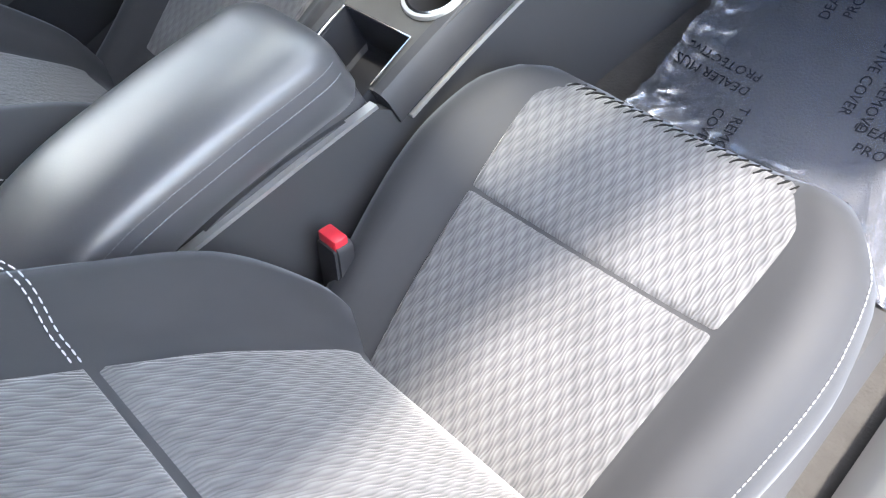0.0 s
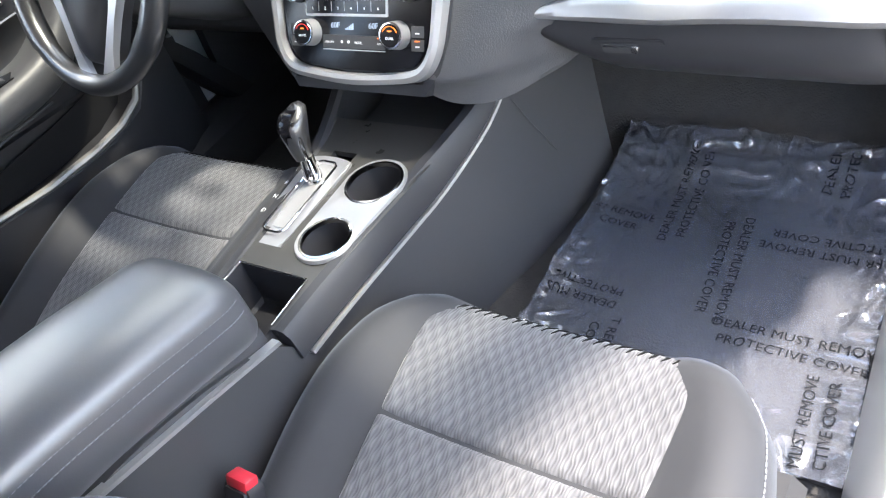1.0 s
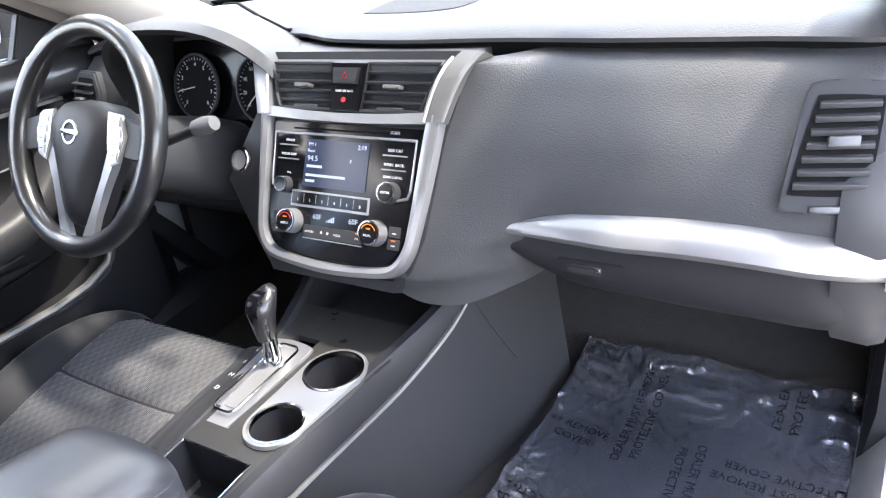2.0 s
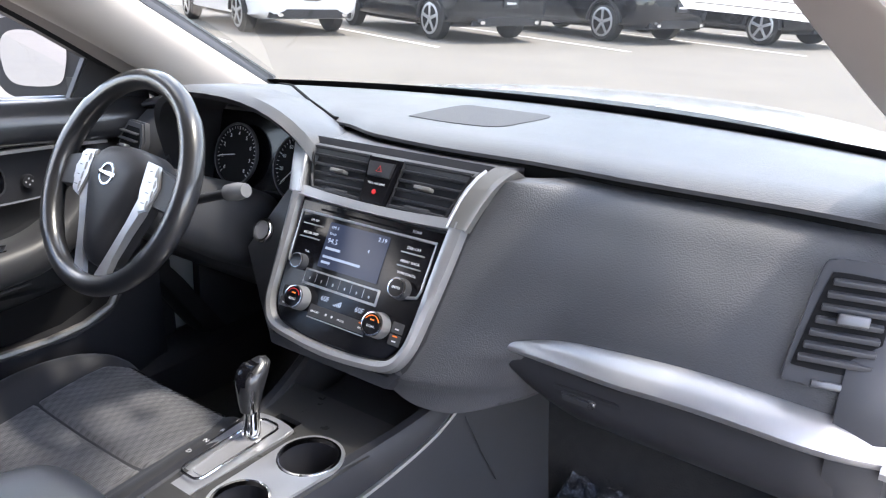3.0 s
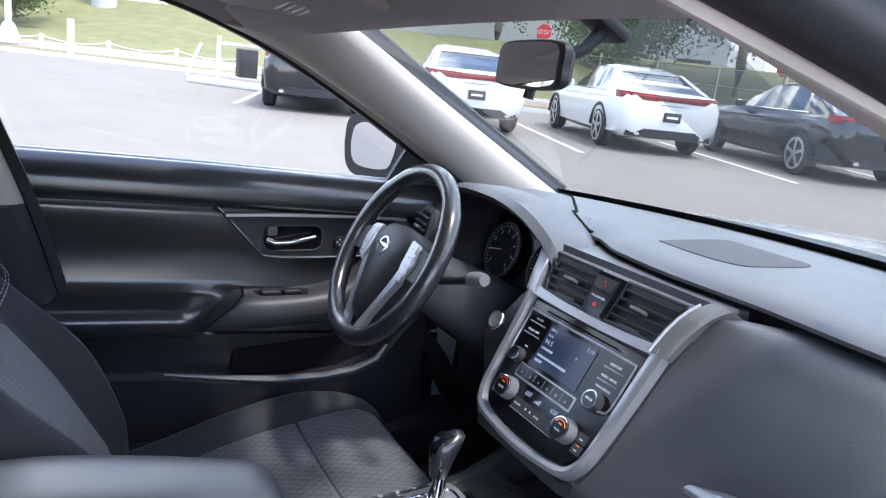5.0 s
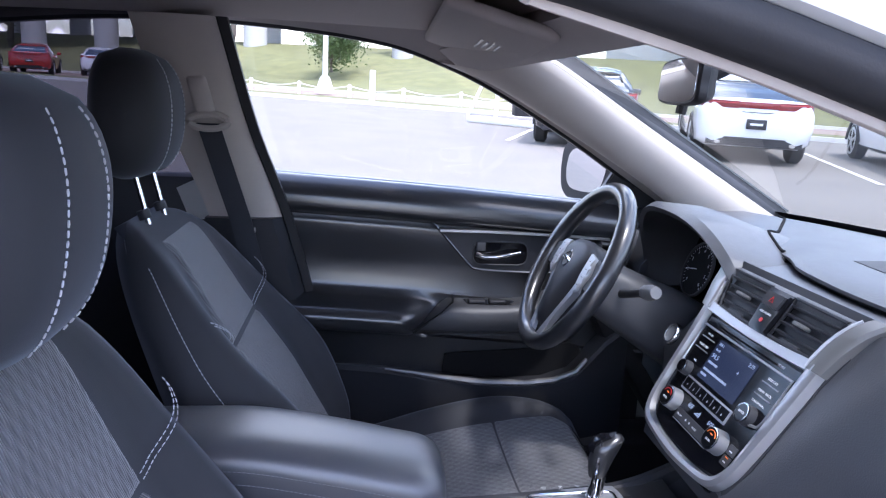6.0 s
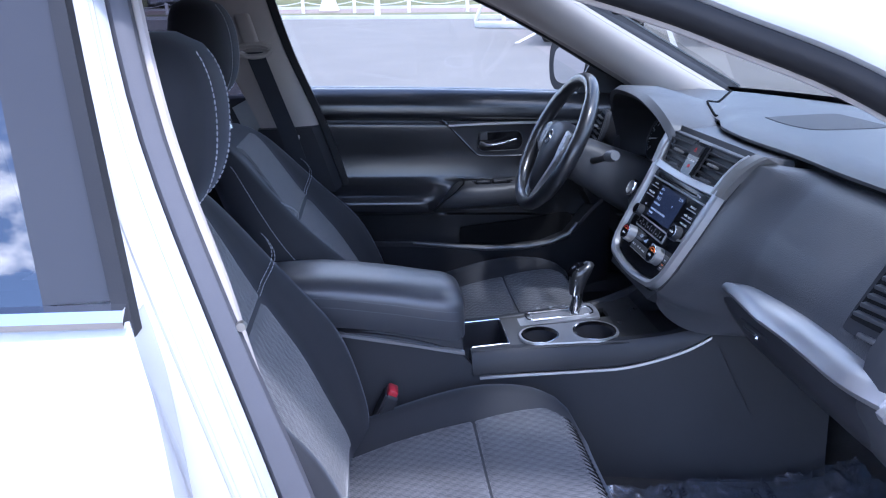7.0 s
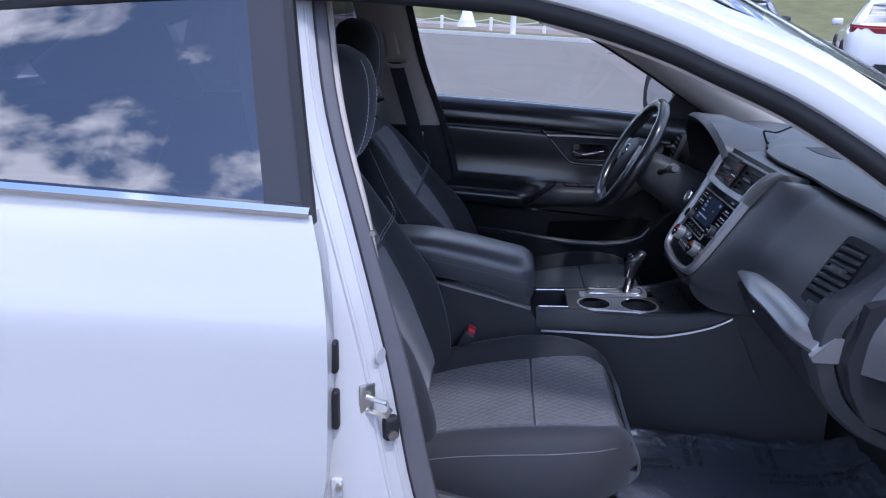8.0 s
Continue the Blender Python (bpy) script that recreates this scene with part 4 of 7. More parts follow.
# gear lever
lever = thing("gear_lever", (-0.05, -0.125, 0.575), "gear lever with glossy black knob and chrome collar", "gear lever")
lb, lt = Vector((-0.052, -0.122, 0.572)), Vector((-0.055, -0.108, 0.684))
part("shaft", tube([lb, lb.lerp(lt, 0.2), lb.lerp(lt, 0.34), lb.lerp(lt, 0.46)], [0.016, 0.0135, 0.0115, 0.0125], 16), CHROME, lever, "chrome shaft")
rings = []
for t, rx, ry, dy in ((0.44, 0.013, 0.014, 0), (0.55, 0.0155, 0.017, 0), (0.72, 0.018, 0.021, 0.001), (0.88, 0.0205, 0.027, 0.004), (0.97, 0.0195, 0.028, 0.006), (1.03, 0.014, 0.022, 0.007), (1.06, 0.006, 0.011, 0.007)):
    c = lb.lerp(lt, t) + Vector((0, dy, 0))
    rings.append([c + Vector((rx * math.cos(p), ry * math.sin(p) - 0.004, 0.006 * math.sin(p) * (t > 0.8))) for p in [2 * math.pi * k / 20 for k in range(20)]])
knob = part("knob", loft(rings), LEATHER, lever, "black leather knob")
rings = []
for t, ry in ((0.5, 0.004), (0.7, 0.006), (0.88, 0.009), (1.0, 0.012), (1.065, 0.012)):
    c = lb.lerp(lt, t)
    back = {0.5: 0.0165, 0.7: 0.0215, 0.88: 0.0275, 1.0: 0.0235, 1.065: 0.012}[t]
    rings.append([c + Vector((x, -back - 0.002 + y, 0)) for x, y in ((-0.011, 0.006), (0, 0), (0.011, 0.006), (0.009, 0.02), (-0.009, 0.02))])
part("knob_cap", loft(rings), GLOSS, knob, "glossy black and chrome knob face")
part("cap_trim", tube([lb.lerp(lt, t) + Vector((0.0145 if t < 0.9 else 0.012, -0.012, 0)) for t in (0.45, 0.6, 0.75, 0.9, 1.0)], 0.003, 8), CHROME, knob)
# front tray and charging panel
part("panel_seam", tube([(0.1665, 0.115, 0.575), (0.172, 0.15, 0.50), (0.181, 0.19, 0.42)], 0.0011, 6), PLASTIC_GREY, console)
part("tray", loft([[(-0.10, y, z), (0.135, y, z), (0.135, y, z - 0.01), (-0.10, y, z - 0.01)] for y, z in ((0.022, 0.575), (0.026, 0.545), (0.11, 0.545), (0.16, 0.56), (0.20, 0.66))]), PLASTIC, console, "black tray below the dashboard", angle=30)
UM = Matrix.Translation((0.02, 0.142, 0.592)) @ Euler((-0.25, 0, 0)).to_matrix().to_4x4()
usb = part("socket_panel", box((0.15, 0.006, 0.062), (0.02, 0.142, 0.592), Euler((-0.25, 0, 0)).to_matrix().to_4x4(), bev=0.002), DARK, console, "black charging socket panel")
for dx in (-0.012, 0.012):
    part("socket", box((0.012, 0.002, 0.007), tuple(UM @ Vector((-0.04 + dx, -0.0042, 0.006))), Euler((-0.25, 0, 0)).to_matrix().to_4x4()), PRINT, usb)
part("socket_slot", box((0.034, 0.002, 0.012), tuple(UM @ Vector((-0.04, -0.0036, -0.008))), Euler((-0.25, 0, 0)).to_matrix().to_4x4()), PLASTIC, usb)
part("power_socket", ring(0.0125, 0.009, 0.004, pose(0.062, 0.139, 0.590, 104, 0, 0), 24), PLASTIC_GREY, usb)

# armrest
rings, seam_pts = [], []
for k in range(46):
    if k < 34:
        y, end = -0.86 + 0.43 * k / 33, 0.0
    else:
        p = math.pi / 2 * (k - 33) / 12
        y, end = -0.43 + 0.045 * math.sin(p), 1 - math.cos(p)
    zt = lerp_rows([(-0.86, 0.744), (-0.7, 0.746), (-0.55, 0.727), (-0.45, 0.706), (-0.385, 0.694)], y)[0] - 0.022 * end
    zs = lerp_rows([(-0.86, 0.704), (-0.7, 0.703), (-0.55, 0.680), (-0.45, 0.658), (-0.385, 0.645)], y)[0]
    zb = lerp_rows([(-0.86, 0.655), (-0.66, 0.645), (-0.385, 0.588)], y)[0]
    w = 0.092 * (1 - 0.30 * end)
    row = [(-0.94 * w, y - 0.006 * end, zb), (-0.985 * w, y, zb + 0.012), (-0.997 * w, y, zs - 0.012)]
    for j in range(25):
        p = math.pi * (1 - j / 24)
        a, b = math.copysign(abs(math.cos(p)) ** 0.72, math.cos(p)), abs(math.sin(p)) ** 0.72
        row.append((a * w, y, zs + 0.003 + (zt - zs - 0.003) * b))
    rings.append(row + [(0.997 * w, y, zs - 0.012), (0.985 * w, y, zb + 0.012), (0.94 * w, y - 0.006 * end, zb)])
    seam_pts.append((w, y, zs))
arm = thing("armrest", (0, -0.6, 0.63), "black stitched leather centre armrest lid on the console", "armrest")
arm_pad = part("lid", loft(rings), ARM_LEATHER, arm, "padded black leather lid", angle=60)
for side in (-1, 1):
    for dz, dw in ((-0.010, 0.9985), (0.009, 0.994)):
        part("stitching", stitch([(side * w * dw, y, z + dz) for w, y, z in seam_pts[:40]], 0.0008, 0.0045, 0.002), material("grey_thread", (0.2, 0.21, 0.23), 0.7) if side < 0 and dz < 0 else bpy.data.materials["grey_thread"], arm_pad)
part("box", box((0.16, 0.46, 0.36), (0, -0.62, 0.45), bev=0.01), PLASTIC_GREY, console)

from mathutils.bvhtree import BVHTree


# ---- dashboard ----
dash = thing("dashboard", (0, 0.4, 0.6), "black grained dashboard with silver trim and centre stack", "dashboard")


def lip_y(x):
    """Front edge of the dash top."""
    return lerp_rows([(-0.74, 0.20), (-0.62, 0.21), (-0.35, 0.25), (-0.21, 0.25), (-0.09, 0.210), (0.07, 0.196), (0.21, 0.200), (0.40, 0.190), (0.55, 0.190), (0.64, 0.185), (0.72, 0.215), (0.765, 0.28)], x)[0]


rings = []
for k in range(49):
    x = -0.745 + 1.5 * k / 48
    a, b = lip_y(x), wind_y(x) + 0.02
    e = 0.018 * max(0, (abs(x) - 0.62) / 0.13) ** 2
    rings.append([(x, y, z - e) for y, z in ((b, 0.935), (b, 0.962), (b - 0.12, 0.978), (0.5 * (a + b), 0.987), (a + 0.06, 0.984), (a + 0.015, 0.978), (a, 0.970), (a + 0.001, 0.964), (a + 0.03, 0.959), (a + 0.06, 0.957))])
top_pad = part("top_pad", loft(rings), DASH, dash, "soft black dashboard top")
# near-black strip that paints the lip's own shade into the gap below it
part("shadow_gap", loft([[(x, lip_y(x) + dy, z) for dy, z in ((0.018, 0.963), (0.018, 0.915), (0.05, 0.915), (0.05, 0.963))] for x in [-0.30 + 1.04 * k / 40 for k in range(41)]]), DARK, top_pad, "black strip for the shade under the soft lip")
# speaker grille let into the top
gm = material("fine_speaker_mesh", (0.06, 0.061, 0.066), 0.6, grain=420, depth=1.0, kind="cells")
gq = [(-0.098, 0.308), (0.0, 0.302), (0.074, 0.318), (0.095, 0.37), (0.104, 0.452), (0.04, 0.462), (-0.04, 0.462), (-0.082, 0.452), (-0.096, 0.37)]
pad_tree = BVHTree.FromPolygons([v.co for v in top_pad.data.vertices], [p.vertices for p in top_pad.data.polygons])
rim_line = [(p.x, p.y) for p in spline([(x, y, 0) for x, y in gq + gq[:1]], 49)][:-1]
rings = []
for f, lift in ((1.0, -0.001), (1.0, 0.0012), (0.97, 0.0016), (0.75, 0.0016), (0.5, 0.0016), (0.2, 0.0016)):
    row = [(f * x, 0.385 + f * (y - 0.385)) for x, y in rim_line]
    rings.append([(x, y, pad_tree.ray_cast(Vector((x, y, 1.2)), Vector((0, 0, -1)))[0].z + lift) for x, y in row])
part("speaker_grille", loft(rings), gm, top_pad, "rounded speaker grille in the dashboard top")

# silver wing trim
def trim_edges(x):
    t = max(0.0, (x - 0.235) / 0.475)
    lo = lerp_rows([(0.235, 0.744), (0.35, 0.742), (0.53, 0.748), (0.71, 0.742)], x)[0]
    hi = lerp_rows([(0.235, 0.747), (0.30, 0.765), (0.37, 0.778), (0.53, 0.788), (0.71, 0.784)], x)[0]
    return lo, hi


rings = []
for k in range(31):
    x = 0.236 + 0.476 * k / 30
    lo, hi = trim_edges(x)
    y = 0.064 + 0.045 * max(0, (x - 0.62) / 0.1) ** 2 * 0.5
    out = 0.030 * min(1, (x - 0.236) / 0.2)
    h = hi - lo
    rings.append([(x, y + 0.03, lo), (x, y - out * 0.35, lo + 0.002), (x, y - out * 0.8, lo + 0.2 * h), (x, y - out, lo + 0.45 * h), (x, y - out * 0.7, lo + 0.75 * h), (x, y - out * 0.1, hi), (x, y + 0.03, hi)])
silver_trim = part("silver_trim", loft(rings), SILVER, dash, "curved satin silver trim strip")
part("trim_end", loft([[(x, y, z) for y, z in ((0.055, 0.742), (0.050, 0.752), (0.085, 0.787), (0.108, 0.787), (0.112, 0.742))] for x in (0.711, 0.716, 0.724)]), SILVER, silver_trim, "pale end piece of the silver strip", angle=30)
# glovebox
def glove_fn(u, v):
    x = 0.262 + 0.438 * u
    lo = lerp_rows([(0.26, 0.70), (0.30, 0.662), (0.36, 0.641), (0.70, 0.634)], x)[0]
    z = 0.742 + (lo - 0.742) * v
    return (x, 0.068 + 0.05 * v * v - 0.012 * math.sin(v * 3.1) + 0.05 * max(0, (x - 0.62) / 0.1) ** 2 * 0.5, z)


glove = part("glovebox_lid", slab(glove_fn, 24, 8, (0, 0.03, 0)), PLASTIC, dash, "black glovebox lid")
gl = frame_at((0.385, 0.068, 0.706), (1, 0, 0), (0, -0.3, 0.95))
part("latch_recess", plate(round_rect(0.095, 0.03, 0.008), 0.003, gl, bev=0.001), PLASTIC, glove, "black glovebox latch")
part("latch_lock", disc(0.006, 0.005, 0.004, gl @ pose(0.008, 0, 0.003), 16), CHROME, glove)
part("latch_grip", plate(round_rect(0.05, 0.016, 0.005, cx=-0.01), 0.007, gl, bev=0.003), PLASTIC_GREY, glove)
# lower dash skin either side, closing to the firewall
part("lower_dash", loft([[(x, y + 0.0, z) for y, z in ((0.10, 0.752), (0.115, 0.70), (0.15, 0.64), (0.30, 0.60), (0.60, 0.58), (0.60, 0.93), (0.26, 0.93), (0.12, 0.85))] for x in (0.16, 0.45, 0.745)]), PLASTIC, dash)

# passenger side vent
TAB = material("grey_vent_tab", (0.12, 0.12, 0.125), 0.3, 0.4)
vm = frame_at((0.648, 0.108, 0.876), (1, 0.22, 0), (0.02, 0.42, 0.91))
vent = part("vent_surround", plate([(p.x, p.y) for p in spline([(-0.046, -0.060, 0), (-0.041, -0.068, 0), (0.0, -0.071, 0), (0.042, -0.072, 0), (0.047, -0.064, 0), (0.050, 0.0, 0), (0.049, 0.056, 0), (0.042, 0.065, 0), (0.0, 0.069, 0), (-0.026, 0.068, 0), (-0.035, 0.058, 0), (-0.041, 0.0, 0), (-0.046, -0.060, 0)], 49)][:-1], 0.014, vm @ pose(0, 0, -0.008), bev=0.0015), PLASTIC, dash, "side air vent surround")
# flat black sheet on the surround, painting the shade of a hollow behind the slats
part("vent_shade_sheet", plate([(p.x, p.y) for p in spline([(-0.040, -0.046, 0), (-0.034, -0.051, 0), (0.030, -0.052, 0), (0.036, -0.046, 0), (0.038, 0.043, 0), (0.031, 0.051, 0), (-0.018, 0.054, 0), (-0.026, 0.046, 0), (-0.034, 0.0, 0), (-0.040, -0.046, 0)], 37)][:-1], 0.002, vm @ pose(0, 0, 0.0062)), DARK, vent)
for k in range(7):
    part("slat", box((0.070 - 0.0022 * k, 0.0065, 0.012), vm @ Vector((-0.001 + 0.0012 * k, -0.040 + 0.0140 * k, 0.009)), vm.to_3x3().to_4x4() @ pose(0, 0, 0, 25), bev=0.0015), PLASTIC_GREY, vent)
part("vent_tab", box((0.03, 0.012, 0.014), vm @ Vector((0.005, 0.005, 0.014)), vm.to_3x3().to_4x4(), bev=0.002), TAB, vent)
part("vent_wheel", box((0.03, 0.008, 0.008), vm @ Vector((-0.002, -0.066, 0.008)), vm.to_3x3().to_4x4(), bev=0.002), TAB, vent)
# defroster slot at the side
part("side_defroster", plate(round_rect(0.07, 0.03, 0.008), 0.003, frame_at((0.665, 0.30, 0.975), (1, 0.3, 0), (-0.3, 1, 0))), DARK, top_pad, "black side defroster grille")
for k in range(6):
    part("defroster_rib", box((0.0035, 0.026, 0.004), frame_at((0.665, 0.30, 0.975), (1, 0.3, 0), (-0.3, 1, 0)) @ Vector((-0.028 + 0.011 * k, 0, 0.003)), frame_at((0, 0, 0), (1, 0.3, 0), (-0.3, 1, 0)), bev=0.001), PLASTIC, top_pad)

# ---- centre stack ----
SO = Vector((0.0035, 0.015, 0.745))
SV = Vector((0, 0.491, 0.871))
SM = frame_at(SO, (1, 0, 0), SV) @ Matrix.Diagonal((1.022, 0.965, 1, 1))  # local x right, y up the face, z towards the cabin


def sp(x, v, d=0.0):
    return SM @ Vector((x, v, d))


# dark backing body
part("stack_body", loft([[sp(s * w, v, d) for s, d in ((-1, -0.005), (1, -0.005), (1, -0.12), (-1, -0.12))] for v, w in ((-0.085, 0.115), (-0.05, 0.14), (0.0, 0.155), (0.15, 0.17), (0.215, 0.185), (0.268, 0.2))]), PLASTIC, dash)
# outer bezel: a band round left, bottom and right
def band(inner, outer, d0, d1, name, mat, label):
    n = len(inner)
    rings = []
    for (xi, vi), (xo, vo) in zip(inner, outer):
        rings.append([sp(xi, vi, d0), sp(xi + (xo - xi) * 0.12, vi + (vo - vi) * 0.12, d1 * 0.8), sp((xi + xo) / 2, (vi + vo) / 2, d1), sp(xo + (xi - xo) * 0.12, vo + (vi - vo) * 0.12, d1 * 0.7), sp(xo, vo, d0 - 0.012)])
    return part(name, loft(rings), mat, dash, label)


def smooth2(pts, n):
    return [(p.x, p.y) for p in spline([(x, y, 0) for x, y in pts], n)]


inn = smooth2([(-0.143, 0.175), (-0.138, 0.10), (-0.134, 0.02), (-0.128, -0.02), (-0.108, -0.045), (-0.06, -0.054), (0.0, -0.057), (0.06, -0.054), (0.108, -0.045), (0.128, -0.02), (0.134, 0.02), (0.138, 0.10), (0.143, 0.175)], 61)
out = smooth2([(-0.165, 0.175), (-0.157, 0.10), (-0.150, 0.02), (-0.143, -0.03), (-0.118, -0.062), (-0.06, -0.072), (0.0, -0.076), (0.06, -0.072), (0.118, -0.062), (0.143, -0.03), (0.153, 0.02), (0.163, 0.10), (0.170, 0.175)], 61)
band(inn, out, -0.002, 0.013, "silver_bezel", SILVER, "satin silver bezel round the centre stack")
# upper silver arms, running up to the lip
for s in (-1, 1):
    rings = []
    for v in [0.165 + 0.103 * k / 15 for k in range(16)]:
        xi, xo, dd = lerp_rows([(0.165, 0.143, 0.171, 0.013), (0.20, 0.150, 0.181, 0.013), (0.235, 0.160, 0.193, 0.009), (0.262, 0.174, 0.208, 0.001), (0.28, 0.188, 0.222, -0.012)], v)
        rings.append([sp(s * xi, v, dd - 0.018), sp(s * xi, v, dd - 0.004), sp(s * (xi + 0.003), v, dd), sp(s * (xo - 0.006), v, dd - 0.001), sp(s * xo, v, dd - 0.006), sp(s * xo, v, dd - 0.03)])
    part("bezel_arm", loft(rings), GUNMETAL if s > 0 else SILVER, dash, "dark satin bezel arm beside the vents" if s > 0 else "satin silver bezel arm")
    part("arm_edge", tube([sp(s * (lerp_rows([(0.165, 0.143), (0.20, 0.150), (0.235, 0.160), (0.262, 0.174)], v)[0] - 0.001), v, lerp_rows([(0.165, 0.013), (0.2, 0.013), (0.235, 0.009), (0.262, 0.001)], v)[0] - 0.001) for v in (0.165, 0.185, 0.205, 0.225, 0.245, 0.258)], 0.0032, 8), SILVER, dash, "thin silver edge")
part("vent_bar", loft([[sp(x, 0.157 + 0.004 * (x / 0.14) ** 2, -0.002), sp(x, 0.158 + 0.004 * (x / 0.14) ** 2, 0.011), sp(x, 0.172 + 0.006 * (x / 0.14) ** 2, 0.010), sp(x, 0.174 + 0.006 * (x / 0.14) ** 2, -0.006)] for x in [0.150 * (k / 10 - 1) for k in range(21)]]), SILVER, dash, "silver bar under the vents")
part("vent_cowl", loft([[(x * (0.90 if i < 4 else 1.05), *q) for i, q in enumerate(((0.128, 0.944), (0.129, 0.953), (0.134, 0.957), (0.160, 0.959), (lip_y(x) - 0.01, 0.958), (lip_y(x) + 0.03, 0.952), (lip_y(x) + 0.03, 0.93), (0.14, 0.93)))] for x in [-0.182 + 0.364 * k / 20 for k in range(21)]]), DASH, dash, "soft black cowl over the vents")
# vents
for s in (-1, 1):
    # the near-black back sheet puts the shade between the slats into its colour
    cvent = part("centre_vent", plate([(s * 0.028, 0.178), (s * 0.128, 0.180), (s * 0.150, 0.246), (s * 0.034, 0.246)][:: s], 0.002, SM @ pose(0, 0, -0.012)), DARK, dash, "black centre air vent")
    part("vent_frame", tube([sp(*p, 0.002) for p in ((s * 0.027, 0.177), (s * 0.128, 0.178), (s * 0.138, 0.20), (s * 0.152, 0.248), (s * 0.034, 0.248))], 0.0035, 6, loop=True), PLASTIC, cvent)
    for k in range(4):
        v = 0.191 + 0.0148 * k
        x1 = 0.130 + 0.0052 * k
        part("slat", box((x1 - 0.030, 0.0042, 0.008), sp(s * (0.030 + x1) / 2, v, 0.0), SM.to_3x3().to_4x4() @ pose(0, 0, 0, 20), bev=0.0008), PLASTIC, cvent)
    for k in range(7):
        part("fin", box((0.0016, 0.062, 0.006), sp(s * (0.042 + 0.0145 * k), 0.212, -0.009), SM.to_3x3().to_4x4()), PLASTIC, cvent)
    part("vent_tab", box((0.028, 0.006, 0.014), sp(s * 0.082, 0.213, 0.006), SM.to_3x3().to_4x4(), bev=0.0015), GUNMETAL, cvent)
    part("vent_wheel", box((0.045, 0.006, 0.006), sp(s * 0.078, 0.181, 0.002), SM.to_3x3().to_4x4(), bev=0.002), PLASTIC_GREY, cvent)
hz = part("hazard_panel", plate([(-0.025, 0.172), (0.025, 0.172), (0.032, 0.248), (-0.032, 0.248)], 0.014, SM @ pose(0, 0, -0.004), bev=0.004), GLOSS, dash, "black hazard switch panel")
part("hazard_button", plate([(-0.022, 0.216), (0.022, 0.216), (0.025, 0.240), (-0.025, 0.240)], 0.004, SM @ pose(0, 0, 0.0095), bev=0.0015), PLASTIC, hz)
REDGLOW = glowing("red_lamp", (0.5, 0.02, 0.02), 0.05)
ORANGE = glowing("orange_lamp", (0.9, 0.2, 0.03), 0.08)
part("hazard_sign", tube([sp(x, v, 0.0142) for x, v in ((-0.005, 0.224), (0.005, 0.224), (0, 0.233))], 0.0007, 4, loop=True), REDGLOW, hz)
part("airbag_text", text_mesh("PASS AIR BAG", 0.0052, SM @ pose(0, 0.205, 0.0108)), PRINT, hz)
part("airbag_lamp", disc(0.004, 0.004, 0.0008, SM @ pose(0, 0.192, 0.0102), 16), REDGLOW, hz)

# radio panel
radio = part("radio_panel", plate([(-0.137, 0.155), (-0.132, 0.02), (-0.124, -0.02), (-0.104, -0.043), (-0.05, -0.053), (0.05, -0.053), (0.104, -0.043), (0.124, -0.02), (0.132, 0.02), (0.137, 0.155)], 0.005, SM @ pose(0, 0, -0.003), bev=0.0015), GLOSS, dash, "piano black radio and climate panel")


part("radio_frame", tube([sp(x, v, 0.0032) for x, v in ((-0.112, 0.050), (-0.126, 0.054), (-0.129, 0.066), (-0.130, 0.138), (0.130, 0.138), (0.129, 0.066), (0.125, 0.054), (0.108, 0.050))], 0.0022, 6), SILVER, radio, "silver radio frame line")
lcd = material("lcd_screen", (0.008, 0.011, 0.02), 0.2, spec=0.3)
lb_ = lcd.node_tree.nodes["Principled BSDF"]
lb_.inputs["Emission Color"].default_value, lb_.inputs["Emission Strength"].default_value = (0.10, 0.14, 0.28, 1), 0.045
screen = part("screen", plate(round_rect(0.118, 0.074, 0.002, cx=-0.008, cy=0.093), 0.0012, SM @ pose(0, 0, 0.0022)), lcd, radio, "lit blue radio display")
LIT = glowing("pale_blue_digits", (0.35, 0.42, 0.55), 0.06)
for body, size, x, v, al in (("FM 1", 0.0075, -0.062, 0.122, "LEFT"), ("Rock", 0.0065, -0.062, 0.112, "LEFT"), ("94.5", 0.012, -0.062, 0.100, "LEFT"), ("2:19", 0.0095, 0.047, 0.122, "RIGHT"), ("4", 0.008, 0.02, 0.100, "CENTER")):
    part("readout", text_mesh(body, size, SM @ pose(x, v, 0.0037), al), LIT, screen)
for v, w in ((0.088, 0.03), (0.074, 0.075), (0.065, 0.018)):
    part("readout_bar", plate([(-0.062, v - 0.002), (-0.062 + w, v - 0.002), (-0.062 + w, v + 0.002), (-0.062, v + 0.002)], 0.0003, SM @ pose(0, 0, 0.0036)), LIT, screen)
part("eject_slot", plate([(-0.095, 0.1445), (0.09, 0.1445), (0.09, 0.1475), (-0.095, 0.1475)], 0.0004, SM @ pose(0, 0, 0.0022)), DARK, radio)
part("scan_text", text_mesh("SCAN", 0.0062, SM @ pose(0.092, 0.1475, 0.0028)), PRINT, radio)
for x, v, txt in ((-0.100, 0.126, "FM·AM"), (-0.100, 0.104, "MEDIA DISP"), (0.096, 0.122, "SEEK·CAT"), (0.096, 0.101, "MENU  BACK")):
    part("button_text", text_mesh(txt, 0.0058, SM @ pose(x, v, 0.0028)), PRINT, radio)
    part("button_line", box((0.042, 0.0022, 0.0012), sp(x, v - 0.0075, 0.0028), SM.to_3x3().to_4x4(), bev=0.0004), SILVER, radio)
strip = part("preset_strip", plate(round_rect(0.148, 0.026, 0.002, cx=-0.012, cy=0.036), 0.0025, SM @ pose(0, 0, 0.0018), bev=0.001), SILVER, radio, "silver framed preset keys")
